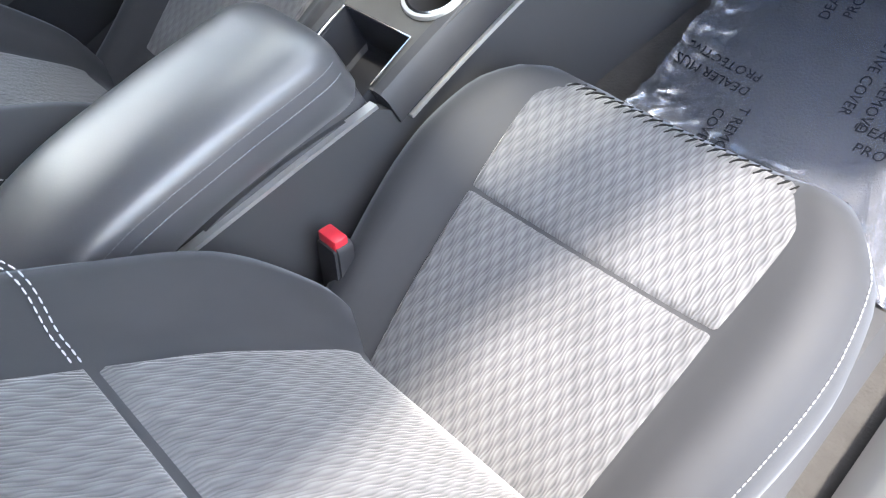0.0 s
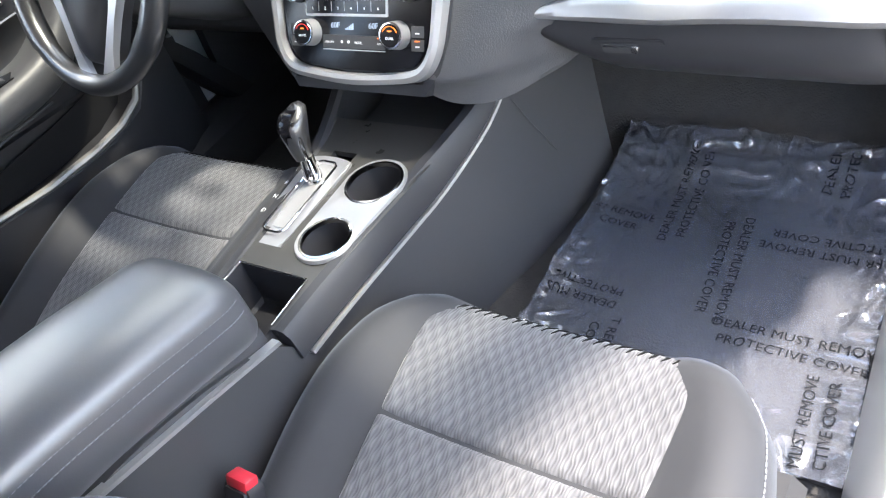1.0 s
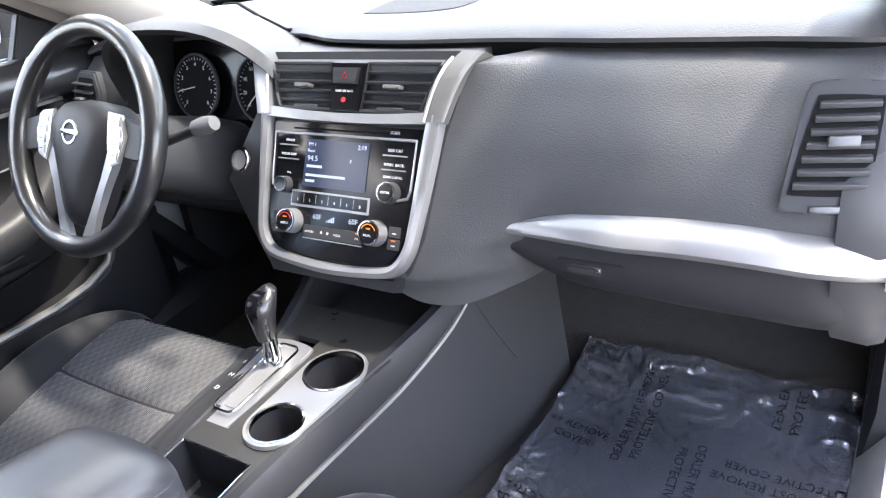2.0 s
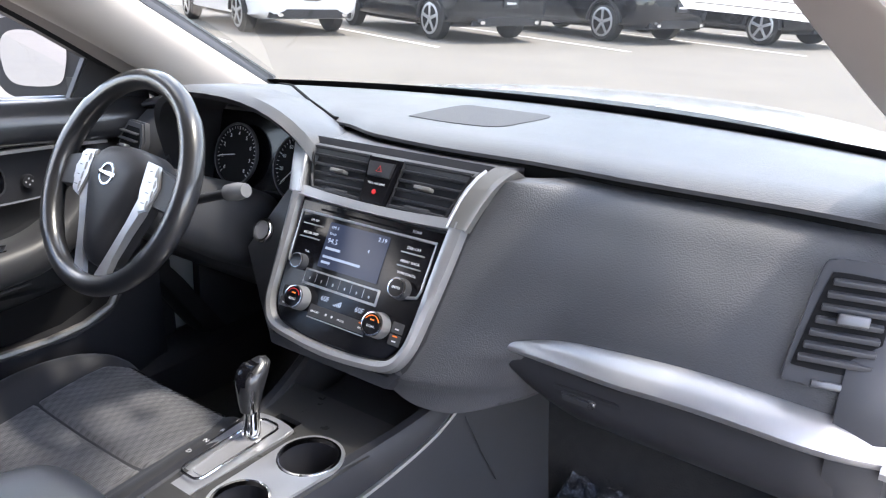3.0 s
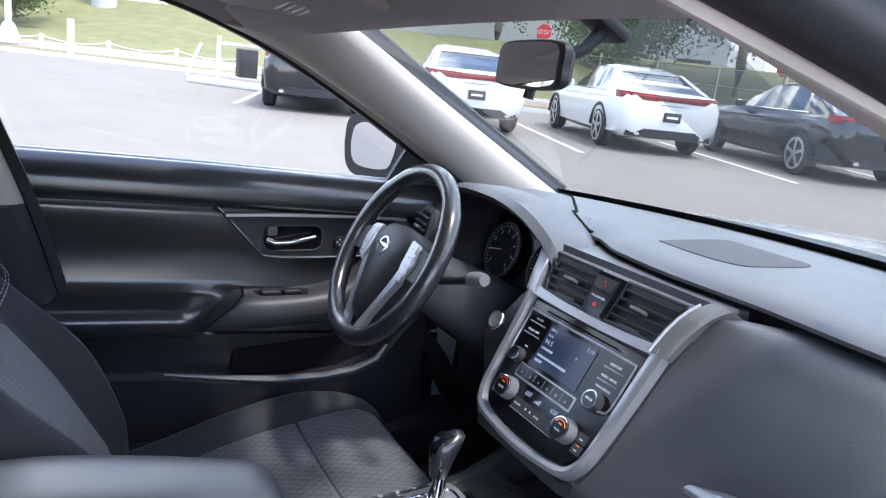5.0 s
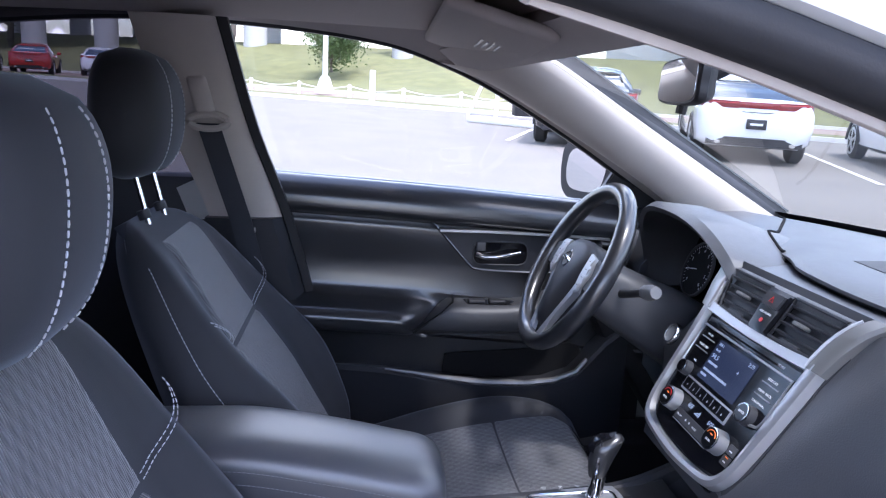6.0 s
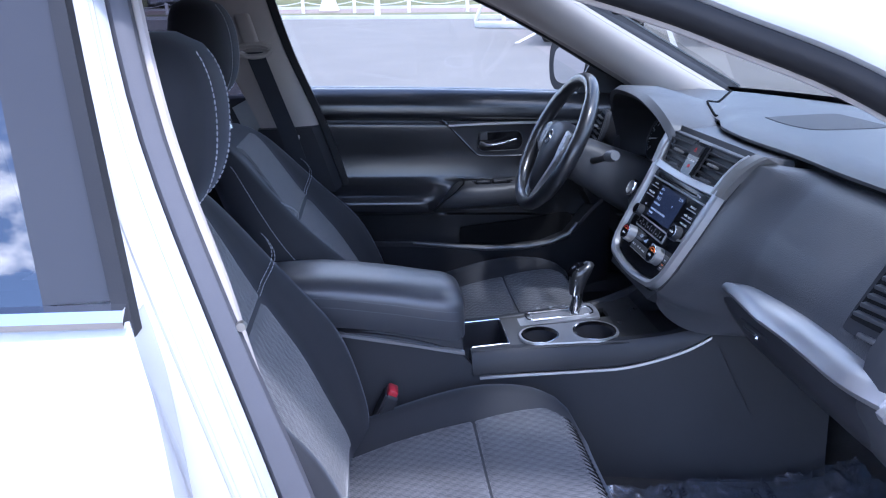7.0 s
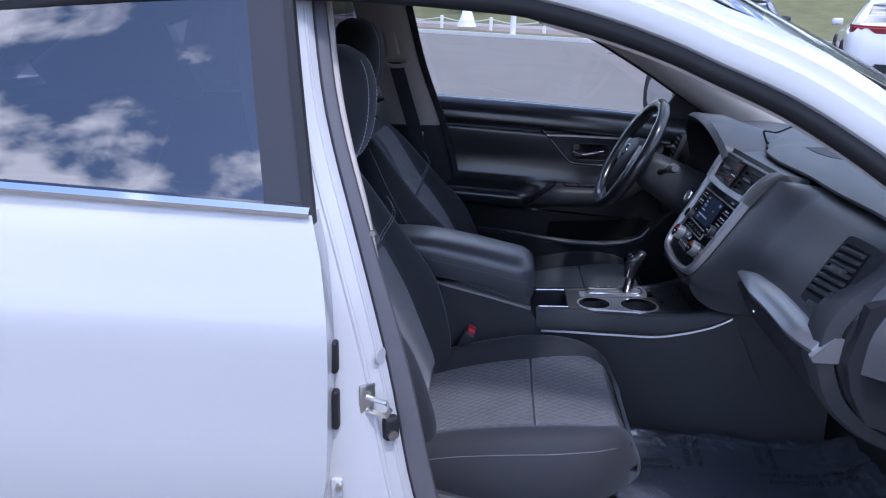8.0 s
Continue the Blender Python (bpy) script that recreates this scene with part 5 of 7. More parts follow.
part("preset_keys", plate(round_rect(0.142, 0.019, 0.001, cx=-0.012, cy=0.0365), 0.001, SM @ pose(0, 0, 0.0040)), GLOSS, strip)
for k in range(6):
    part("key_text", text_mesh(str(k + 1), 0.006, SM @ pose(-0.012 - 0.059 + 0.0236 * k, 0.034, 0.0053)), PRINT, strip)
    if k:
        part("key_gap", plate(round_rect(0.0008, 0.014, 0.0002, cx=-0.012 - 0.071 + 0.0236 * k, cy=0.037), 0.0003, SM @ pose(0, 0, 0.005)), SILVER, strip)


def dial(x, v, r, depth, label, face, parent=radio):
    m = SM @ pose(x, v, 0.002)
    kn = part("dial", disc(r, r * 0.92, depth, m, 40, bev=0.0012), SILVER if depth > 0.015 else PLASTIC_GREY, parent, label)
    part("dial_face", disc(r * 0.80, r * 0.78, 0.0008, m @ pose(0, 0, depth), 32), GLOSS, kn)
    part("dial_ring", ring(r * 0.93, r * 0.80, 0.0012, m @ pose(0, 0, depth - 0.0003), 40), CHROME, kn)
    if face:
        part("dial_text", text_mesh(face, 0.0052 if len(face) > 2 else 0.007, m @ pose(0, 0 if depth < 0.015 else -0.004, depth + 0.0012)), PRINT, kn)
    return kn


dial(-0.100, 0.055, 0.0135, 0.014, "volume dial", "")
dial(0.096, 0.060, 0.0165, 0.014, "tuning dial", "ENTER")
part("dial_text", text_mesh("TUNE·SCROLL", 0.0052, SM @ pose(0.096, 0.083, 0.0028)), PRINT, radio)
part("dial_text", text_mesh("VOL", 0.0045, SM @ pose(-0.096, 0.0745, 0.0028)), PRINT, radio)
for x, txt in ((-0.078, "AUTO"), (0.078, "DUAL")):
    kn = dial(x, -0.001, 0.020, 0.019, "silver climate dial", txt)
    part("dial_mark", box((0.007, 0.002, 0.0004), sp(x, 0.005, 0.0222), SM.to_3x3().to_4x4()), ORANGE, kn)
    part("dial_arc", tube([sp(x + 0.0125 * math.cos(a), -0.001 + 0.0125 * math.sin(a), 0.0222) for a in [radians(20 + 8 * k) for k in range(18)]], 0.0007, 4), ORANGE if x > 0 else REDGLOW, kn)
for x, txt in ((-0.032, "60F"), (0.036, "60F")):
    part("readout", text_mesh(txt, 0.0115, SM @ pose(x, 0.010, 0.0028)), LIT, radio)
for k in range(5):
    part("fan_bar", plate([(-0.014 + 0.0032 * k, 0.004), (-0.012 + 0.0032 * k, 0.004), (-0.012 + 0.0032 * k, 0.006 + 0.0018 * k), (-0.014 + 0.0032 * k, 0.006 + 0.0018 * k)], 0.0003, SM @ pose(0, 0, 0.0023)), LIT, radio)
ctrl = part("climate_keys", plate(round_rect(0.112, 0.019, 0.002, cx=0.0, cy=-0.013), 0.0018, SM @ pose(0, 0, 0.0018), bev=0.0006), PLASTIC_GREY, radio, "row of climate keys")
for x, txt in ((-0.043, "ON·OFF"), (0.010, "MODE"), (0.047, "A/C")):
    part("key_text", text_mesh(txt, 0.0048, SM @ pose(x, -0.014, 0.0040)), PRINT, ctrl)
part("key_lamp", box((0.008, 0.0018, 0.0004), sp(0.047, -0.0065, 0.0041), SM.to_3x3().to_4x4()), ORANGE, ctrl)
for x in (-0.020, -0.008):
    part("key_sign", disc(0.0022, 0.0022, 0.0003, SM @ pose(x, -0.013, 0.0037), 10), PRINT, ctrl)
part("key_line", box((0.112, 0.0014, 0.001), sp(0.0, -0.0245, 0.003), SM.to_3x3().to_4x4()), SILVER, radio)
for x in (-0.108, 0.110):
    for v in (0.004, -0.014):
        kk = part("side_key", plate(round_rect(0.02, 0.016, 0.001, cx=x, cy=v), 0.0016, SM @ pose(0, 0, 0.0018), bev=0.0005), PLASTIC_GREY, radio)
        part("key_sign", box((0.007, 0.002, 0.0003), sp(x, v - 0.002, 0.0036), SM.to_3x3().to_4x4()), PRINT, kk)
part("key_lamp", box((0.008, 0.0018, 0.0004), sp(0.110, -0.0085, 0.0037), SM.to_3x3().to_4x4()), ORANGE, radio)

# passenger pad: one skin from the stack's bezel to the end of the dash, running down behind the glovebox
def pad_point(x, v):
    prof = [(0.0, 0.034, 0.953), (0.06, 0.012, 0.951), (0.14, -0.010, 0.940), (0.3, -0.042, 0.905), (0.55, -0.085, 0.85), (0.8, -0.108, 0.79), (1.0, -0.112, 0.735)]
    dy, z = lerp_rows(prof, v)
    return lip_y(x) * 0.35 + 0.65 * (0.185 + 0.25 * max(0, (x - 0.66) / 0.1) ** 2 * 0.25) + dy, z


def pad_skin(u, v):
    """u from bezel to dash end, v from lip to the glovebox (1.0) and on down to the lower edge (1.4)."""
    z = pad_point(0.3, min(v, 1.0))[1]
    low = max(0.0, v - 1.0) / 0.4
    for _ in range(2):
        k = (z - SO.z) / (SV.z * 0.965)
        xb = lerp_rows([(-0.2, 0.135), (-0.10, 0.112), (-0.06, 0.134), (0.0, 0.152), (0.15, 0.169), (0.255, 0.205)], k)[0]
        x = xb + (0.765 - xb) * u ** 1.5
        if low:
            z = 0.735 + (lerp_rows([(0.10, 0.674), (0.16, 0.640), (0.20, 0.630), (0.27, 0.646), (0.32, 0.660), (0.77, 0.660)], x)[0] - 0.735) * low
    yb = SO.y + SV.y * 0.965 * max(k, -0.07) + 0.008 + 0.15 * max(0, -0.07 - k)
    ye = pad_point(x, min(v, 1.0))[0] + (0.06 * low + 0.07 * min(1.0, low * 3) * min(1.0, max(0.0, (x - 0.27) / 0.05)))
    w = min(1.0, (x - xb) / (0.33 - xb))
    f = w * w * (3 - 2 * w)
    return (x, yb + (ye - yb) * f - 0.005 * math.sin(math.pi * w), z)


pad = part("passenger_pad", slab(lambda u, v: pad_skin(u, 1.4 * v), 56, 42, (0, 0.03, 0)), DASH, dash, "grained black passenger pad", angle=60)

# fairing on the driver's side of the stack
part("stack_cheek", loft([[Vector((-p[0], p[1], p[2])) for p in row] for row in (
    [(0.150, 0.215, 0.935), (0.20, 0.205, 0.93), (0.21, 0.30, 0.93), (0.15, 0.3, 0.93)],
    [(0.160, 0.110, 0.878), (0.205, 0.115, 0.875), (0.24, 0.20, 0.87), (0.15, 0.2, 0.87)],
    [(0.148, 0.030, 0.775), (0.26, 0.065, 0.775), (0.26, 0.12, 0.775), (0.14, 0.12, 0.775)],
    [(0.120, -0.020, 0.690), (0.22, 0.05, 0.69), (0.22, 0.09, 0.70), (0.12, 0.09, 0.69)],
    [(0.110, 0.00, 0.665), (0.17, 0.06, 0.62), (0.2, 0.12, 0.62), (0.1, 0.12, 0.62)])]), PLASTIC_GREY, dash)
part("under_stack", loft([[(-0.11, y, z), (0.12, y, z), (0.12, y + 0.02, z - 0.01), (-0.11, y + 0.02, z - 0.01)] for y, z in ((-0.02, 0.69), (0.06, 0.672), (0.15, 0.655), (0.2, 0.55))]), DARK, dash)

# ---- driver's side: cluster, hood, vent, column ----
HC = (-0.36, 0.865)


def hood_ring(y, sx, sz, lift):
    rows = []
    for k in range(25):
        a = radians(-18 + 216 * k / 24)
        rows.append((HC[0] + sx * math.copysign(abs(math.cos(a)) ** 0.75, math.cos(a)), y + 0.06 * (1 - math.sin(max(0, min(a, math.pi)))) , HC[1] + lift + sz * (math.sin(a) if math.sin(a) < 0 else math.sin(a) ** 0.8)))
    return rows


rings = [hood_ring(0.21, 0.19, 0.128, 0.0), hood_ring(0.085, 0.215, 0.150, 0.0), hood_ring(0.078, 0.222, 0.160, 0.0), hood_ring(0.095, 0.232, 0.170, 0), hood_ring(0.18, 0.243, 0.163, 0.0), hood_ring(0.27, 0.245, 0.132, 0.0), hood_ring(0.42, 0.25, 0.095, 0)]
for row, drop in zip(rings[4:], (0.022, 0.03, 0.03)):  # the right shoulder falls away under the soft lip
    row[:] = [(x, y, z - drop * min(1.0, max(0.0, (x - HC[0] - 0.06) / 0.10))) for x, y, z in row]
hood = part("cluster_hood", loft(rings[2:], closed=False, caps=False), DASH, dash, "arched black instrument hood")
part("hood_lining", loft(rings[:3], closed=False, caps=False), PLASTIC, dash, "black inside of the instrument hood")
trees = [BVHTree.FromPolygons([v.co for v in ob.data.vertices], [p.vertices for p in ob.data.polygons]) for ob in (hood, top_pad)]
seam = []
for p in spline([(-0.60, 0.462, 0), (-0.546, 0.444, 0), (-0.45, 0.382, 0), (-0.355, 0.318, 0), (-0.305, 0.268, 0), (-0.25, 0.256, 0), (-0.22, 0.256, 0)], 40):
    tops = [hit[0].z for hit in (tree.ray_cast(Vector((p.x, p.y, 1.2)), Vector((0, 0, -1))) for tree in trees) if hit[0] is not None]
    if tops:
        seam.append((p.x, p.y, max(tops) + 0.0006))
for _ in range(3):
    seam = [seam[0]] + [tuple((a + 2 * b + c) / 4 for a, b, c in zip(*seam[i - 1:i + 2])) for i in range(1, len(seam) - 1)] + [seam[-1]]
part("hood_seam", tube(seam, 0.0034, 8), DARK, dash, "black seam beside the instrument hood")
cl = part("instrument_panel", box((0.33, 0.02, 0.20), (HC[0], 0.225, 0.868), Euler((-0.3, 0, 0)).to_matrix().to_4x4()), GLOSS, dash, "dark instrument panel")
GM = frame_at((HC[0], 0.205, 0.885), (1, 0, 0), (0, 0.3, 0.95))
for gx in (-0.085, 0.085):
    g = part("gauge", ring(0.062, 0.058, 0.006, GM @ pose(gx, 0, 0.0), 40), PLASTIC_GREY, cl, "round dial gauge")
    part("gauge_face", disc(0.058, 0.058, 0.002, GM @ pose(gx, 0, 0.0), 40), DARK, g)
    for k in range(33):
        a = radians(225 - 270 * k / 32)
        big = k % 4 == 0
        part("tick", box((0.007 if big else 0.004, 0.0014 if big else 0.0008, 0.0004), GM @ Vector((gx + 0.052 * math.cos(a), 0.052 * math.sin(a), 0.003)), GM.to_3x3().to_4x4() @ pose(0, 0, 0, 0, 0, math.degrees(a))), PRINT, g)
    for k in range(9):
        a = radians(225 - 270 * k / 8)
        part("numeral", text_mesh(str(k if gx < 0 else 20 * k), 0.010, GM @ pose(gx + 0.041 * math.cos(a), 0.041 * math.sin(a), 0.003)), PRINT, g)
    a = radians(190 if gx < 0 else 225)
    part("needle", box((0.045, 0.0016, 0.001), GM @ Vector((gx + 0.024 * math.cos(a), 0.024 * math.sin(a), 0.0055)), GM.to_3x3().to_4x4() @ pose(0, 0, 0, 0, 0, math.degrees(a))), PRINT, g)
# dash panel left of the hood and below it
part("driver_panel", loft([[(x, y, z) for y, z in ((0.12, 0.80), (0.10, 0.76), (0.13, 0.68), (0.2, 0.62), (0.5, 0.60), (0.5, 0.80))] for x in (-0.70, -0.55, -0.45, -0.3, -0.2)]), PLASTIC_GREY, dash, "dark driver's side knee panel")
part("corner_panel", loft([[(x, y, z) for y, z in ((lip_y(x) - 0.005, 0.945), (lip_y(x) - 0.04, 0.92), (0.125, 0.86), (0.12, 0.79), (0.5, 0.79), (0.5, 0.93))] for x in (-0.72, -0.66, -0.60, -0.575)]), PLASTIC_GREY, dash, "dark dash corner with vent")
CAP = [(0.105, 0.737), (0.112, 0.80), (0.150, 0.85), (0.21, 0.89), (0.30, 0.90), (0.38, 0.86), (0.40, 0.74), (0.37, 0.65), (0.29, 0.605), (0.20, 0.625), (0.135, 0.675)]
cap_line = [(p.x, p.y) for p in spline([(y, z, 0) for y, z in CAP + CAP[:1]], 45)][:-1]
def cap_ring(f, x):
    return [(x, 0.255 + (y - 0.255) * f, 0.755 + (z - 0.755) * f) for y, z in cap_line]
part("dash_side", loft([cap_ring(f, x) for f, x in ((1.30, 0.66), (1.32, 0.70), (1.27, 0.716), (1.10, 0.722), (1.05, 0.712))]), PLASTIC_GREY, dash, "dark rounded side of the dashboard")
end_cap = part("end_cap", loft([cap_ring(f, x) for f, x in ((0.97, 0.700), (0.98, 0.728), (0.94, 0.738), (0.80, 0.743), (0.4, 0.745))]), PLASTIC_GREY, dash, "oval dark dashboard end cap")
part("cap_seal", tube([(0.718, *q[1:]) for q in cap_ring(1.015, 0.7)], 0.009, 8, loop=True, up=(1, 0, 0)), SEAL, end_cap, "black rubber seal round the end cap")
dm = frame_at((-0.655, 0.115, 0.885), (1, -0.15, 0), (0, 0.3, 0.95))
dv = part("vent_surround", plate([(-0.055, -0.05), (0.05, -0.055), (0.06, 0.02), (0.045, 0.055), (-0.02, 0.055), (-0.05, 0.02)], 0.014, dm @ pose(0, 0, -0.004), bev=0.004), PLASTIC_GREY, dash, "driver's side air vent")
# black sheet just proud of the surround, as painted shade between the slats
part("vent_shade_sheet", plate([(-0.042, -0.038), (0.04, -0.042), (0.046, 0.016), (0.036, 0.042), (-0.016, 0.042), (-0.04, 0.014)], 0.001, dm @ pose(0, 0, 0.0101)), DARK, dv)
for k in range(5):
    part("slat", box((0.078, 0.003, 0.01), dm @ Vector((0.0, -0.03 + 0.015 * k, 0.013)), dm.to_3x3().to_4x4() @ pose(0, 0, 0, 20), bev=0.0008), PLASTIC_GREY, dv)
part("vent_tab", box((0.022, 0.005, 0.012), dm @ Vector((0.0, 0.002, 0.019)), dm.to_3x3().to_4x4(), bev=0.001), SILVER, dv)
sb = frame_at((-0.197, 0.052, 0.820), (1, 0, 0), (0, 0.45, 0.9))
st = part("start_button", ring(0.021, 0.016, 0.008, sb, 32), CHROME, dash, "round start button with chrome ring")
part("button_cap", disc(0.016, 0.015, 0.006, sb, 32, bev=0.001), SILVER, st)

column = thing("steering_column", (-0.385, 0.05, 0.82), "dark grey steering column cover with stalks", "steering column")
ca = radians(28)
CN = Vector((0, -math.cos(ca), math.sin(ca)))  # from column towards the driver
CU = Vector((0, math.sin(ca), math.cos(ca)))
WC = Vector((-0.363, -0.086, 0.903))
WM = frame_at(WC, (1, 0, 0), CU) @ Matrix.Scale(0.917, 4)
rings = []
for d, rx, ry in ((-0.045, 0.055, 0.05), (-0.07, 0.068, 0.062), (-0.15, 0.075, 0.07), (-0.24, 0.082, 0.08), (-0.3, 0.082, 0.08)):
    rings.append([WM @ Vector((rx * math.copysign(abs(math.cos(p)) ** 0.7, math.cos(p)), ry * math.copysign(abs(math.sin(p)) ** 0.7, math.sin(p)) - 0.012, d)) for p in [2 * math.pi * k / 28 for k in range(28)]])
part("cover", loft(rings), PLASTIC_GREY, column)
for s in (-1, 1):
    stalk = part("stalk", tube([WM @ Vector((s * 0.06, 0.0, -0.088)), WM @ Vector((s * 0.12, 0.018, -0.086)), WM @ Vector((s * 0.17, 0.034, -0.082))], [0.009, 0.0075, 0.009], 10), PLASTIC, column, "black stalk")
    part("stalk_tip", tube([WM @ Vector((s * 0.168, 0.034, -0.082)), WM @ Vector((s * 0.192, 0.040, -0.081)), WM @ Vector((s * 0.212, 0.045, -0.080))], [0.013, 0.0145, 0.011], 14), material("grey_stalk_end", (0.16, 0.16, 0.165), 0.5) if s < 0 else bpy.data.materials["grey_stalk_end"], stalk, "grey stalk end")

wheel = thing("steering_wheel", tuple(WC), "black leather steering wheel with silver spokes", "steering wheel")
R = 0.187
rim_pts = [WM @ Vector((R * math.cos(a), R * math.sin(a) * 0.985, 0.012)) for a in [2 * math.pi * k / 72 for k in range(72)]]
rim = part("rim", tube(rim_pts, [0.0168 + 0.002 * (abs(math.cos(2 * math.pi * k / 72)) > 0.75) for k in range(72)], 14, loop=True, up=tuple(CN)), LEATHER, wheel, "black stitched leather rim")
for a in (38, 142, 218, 322):
    c = radians(a)
    q = [WM @ Vector(((R + 0.0172 * math.cos(t)) * math.cos(c), (R + 0.0172 * math.cos(t)) * math.sin(c) * 0.985, 0.012 + 0.0172 * math.sin(t))) for t in [2 * math.pi * k / 16 for k in range(16)]]
    part("rim_seam", tube(q, 0.0005, 4, loop=True), PLASTIC_GREY, rim)
for lo, hi in ((150, 212), (-32, 30)):
    part("rim_stitching", stitch([WM @ Vector(((R - 0.0165) * math.cos(radians(a)), (R - 0.0165) * math.sin(radians(a)) * 0.985, 0.019)) for a in range(lo, hi, 2)], 0.0014, 0.005, 0.0025), THREAD, rim)
hub = [(-0.083, 0.034), (-0.052, 0.056), (0.0, 0.062), (0.052, 0.056), (0.083, 0.034), (0.075, -0.012), (0.050, -0.070), (0.024, -0.135), (0.0, -0.150), (-0.024, -0.135), (-0.050, -0.070), (-0.075, -0.012)]
hubp = [(p.x, p.y) for p in spline([(x, y, 0) for x, y in hub + hub[:1]], 49)][:-1]
rings = []
for sc, d in ((1.0, -0.04), (1.02, -0.006), (0.97, 0.012), (0.85, 0.022), (0.55, 0.029), (0.2, 0.031)):
    rings.append([WM @ Vector((x * sc - 0.004, (y + 0.02) * sc - 0.02, d)) for x, y in hubp])
part("airbag_cover", loft(rings), PLASTIC, wheel, "black grained airbag cover")
for s in (-1, 1):
    sp_ = part("spoke", loft([[WM @ Vector((s * x, y, d)) for x, y, d in row] for row in (
        [(0.060, 0.046, 0.0), (0.066, 0.046, 0.012), (0.066, -0.017, 0.012), (0.060, -0.020, 0.0)],
        [(0.10, 0.038, 0.0), (0.105, 0.036, 0.014), (0.10, -0.024, 0.014), (0.09, -0.028, 0.0)],
        [(0.168, 0.026, 0.0), (0.170, 0.022, 0.013), (0.170, -0.030, 0.013), (0.168, -0.034, 0.0)])]), PLASTIC_GREY, wheel, "dark side spoke")
    pod = part("switch_pod", plate([(s * a, b) for a, b in ((0.076, 0.044), (0.110, 0.040), (0.124, 0.006), (0.112, -0.036), (0.090, -0.044), (0.078, -0.006))], 0.007, WM @ pose(0, 0, 0.013), bev=0.002), SILVER, sp_, "silver switch pod")
    for k, (a, b, w, h) in enumerate(((0.099, 0.028, 0.026, 0.014), (0.103, 0.010, 0.026, 0.014), (0.104, -0.008, 0.024, 0.014), (0.101, -0.026, 0.018, 0.014))):
        bt = part("switch", plate(round_rect(w, h, 0.002, cx=s * a, cy=b), 0.0025, WM @ pose(0, 0, 0.0198), bev=0.001), SILVER, pod)
        part("switch_mark", box((0.009, 0.0012, 0.0004), WM @ Vector((s * a, b + 0.001, 0.0226)), WM.to_3x3().to_4x4()), INK, bt)
    lo = part("lower_spoke", loft([[WM @ Vector((s * x, y, d)) for x, y, d in row] for row in (
        [(0.074, -0.006, 0.004), (0.080, -0.006, 0.015), (0.094, -0.036, 0.015), (0.096, -0.040, 0.002)],
        [(0.056, -0.066, 0.004), (0.061, -0.066, 0.014), (0.074, -0.078, 0.014), (0.077, -0.080, 0.002)],
        [(0.030, -0.132, 0.004), (0.034, -0.132, 0.013), (0.056, -0.128, 0.013), (0.058, -0.128, 0.002)],
        [(0.012, -0.168, 0.003), (0.014, -0.170, 0.010), (0.048, -0.165, 0.010), (0.050, -0.165, 0.002)])]), SILVER, wheel, "satin silver lower spoke")
em = WM @ pose(-0.006, 0.006, 0.0285)
badge = part("badge", ring(0.021, 0.0165, 0.004, em, 32), CHROME, wheel, "round chrome badge")
part("badge_bar", box((0.048, 0.009, 0.004), em @ Vector((0, 0, 0.0025)), em.to_3x3().to_4x4(), bev=0.001), CHROME, badge)
part("airbag_mark", box((0.014, 0.004, 0.0004), WM @ Vector((-0.004, -0.06, 0.0285)), WM.to_3x3().to_4x4()), PLASTIC_GREY, wheel)


# ---- driver's door, closed ----
ddoor = thing("driver_door", (-0.8, -0.2, 0.3), "closed driver's door with black leather lining and chrome handle", "car door")


def door_belt(y):
    return lerp_rows([(-0.80, 1.03), (-0.35, 1.005), (0.18, 0.965), (0.35, 0.945)], y)[0]


DPROF = [(0.0, -0.790, 0.0), (0.03, -0.770, 0.004), (0.08, -0.742, -0.012), (0.13, -0.724, -0.040), (0.17, -0.722, -0.066), (0.19, -0.733, -0.080), (0.205, -0.754, -0.086), (0.25, -0.748, -0.105), (0.40, -0.757, -0.20), (0.52, -0.752, -0.255), (0.56, -0.738, -0.278), (0.60, -0.706, -0.290), (0.64, -0.678, -0.302), (0.68, -0.664, -0.322), (0.72, -0.668, -0.346), (0.75, -0.688, -0.358), (0.78, -0.728, -0.362), (0.82, -0.745, -0.375), (1.0, -0.755, -0.64)]


def panel_fn(u, v):
    y = -0.80 + 1.03 * u
    x, dz = lerp_rows(DPROF, v)
    z = door_belt(y) + dz
    pad = lerp_rows([(-0.40, 1.0), (-0.31, 0.0)], y)[0]
    if 0.54 < v < 0.82:
        x = min(x, -0.752) + max(0.0, x + 0.752) * pad
    return (x - 0.012 * lerp_rows([(0.05, 0.0), (0.2, 1.0)], y)[0], y, z)


part("lining", slab(panel_fn, 44, 90, (-0.05, 0, 0)), LEATHER, ddoor, "black leather door lining with padded armrest")
# chrome line, handle recess, handle
part("chrome_line", loft([[(x, y, z) for x, z in ((-0.752, zc + 0.003), (-0.722, zc + 0.003), (-0.722, zc - 0.003), (-0.752, zc - 0.003))] for y, zc in ((-0.326, 0.905), (-0.226, 0.905), (-0.10, 0.902), (0.011, 0.898), (0.10, 0.892))]), SILVER, ddoor, "thin satin chrome strip")
hmat = Matrix(((0, 0, 1, -0.768), (1, 0, 0, 0), (0, 1, 0, 0), (0, 0, 0, 1)))
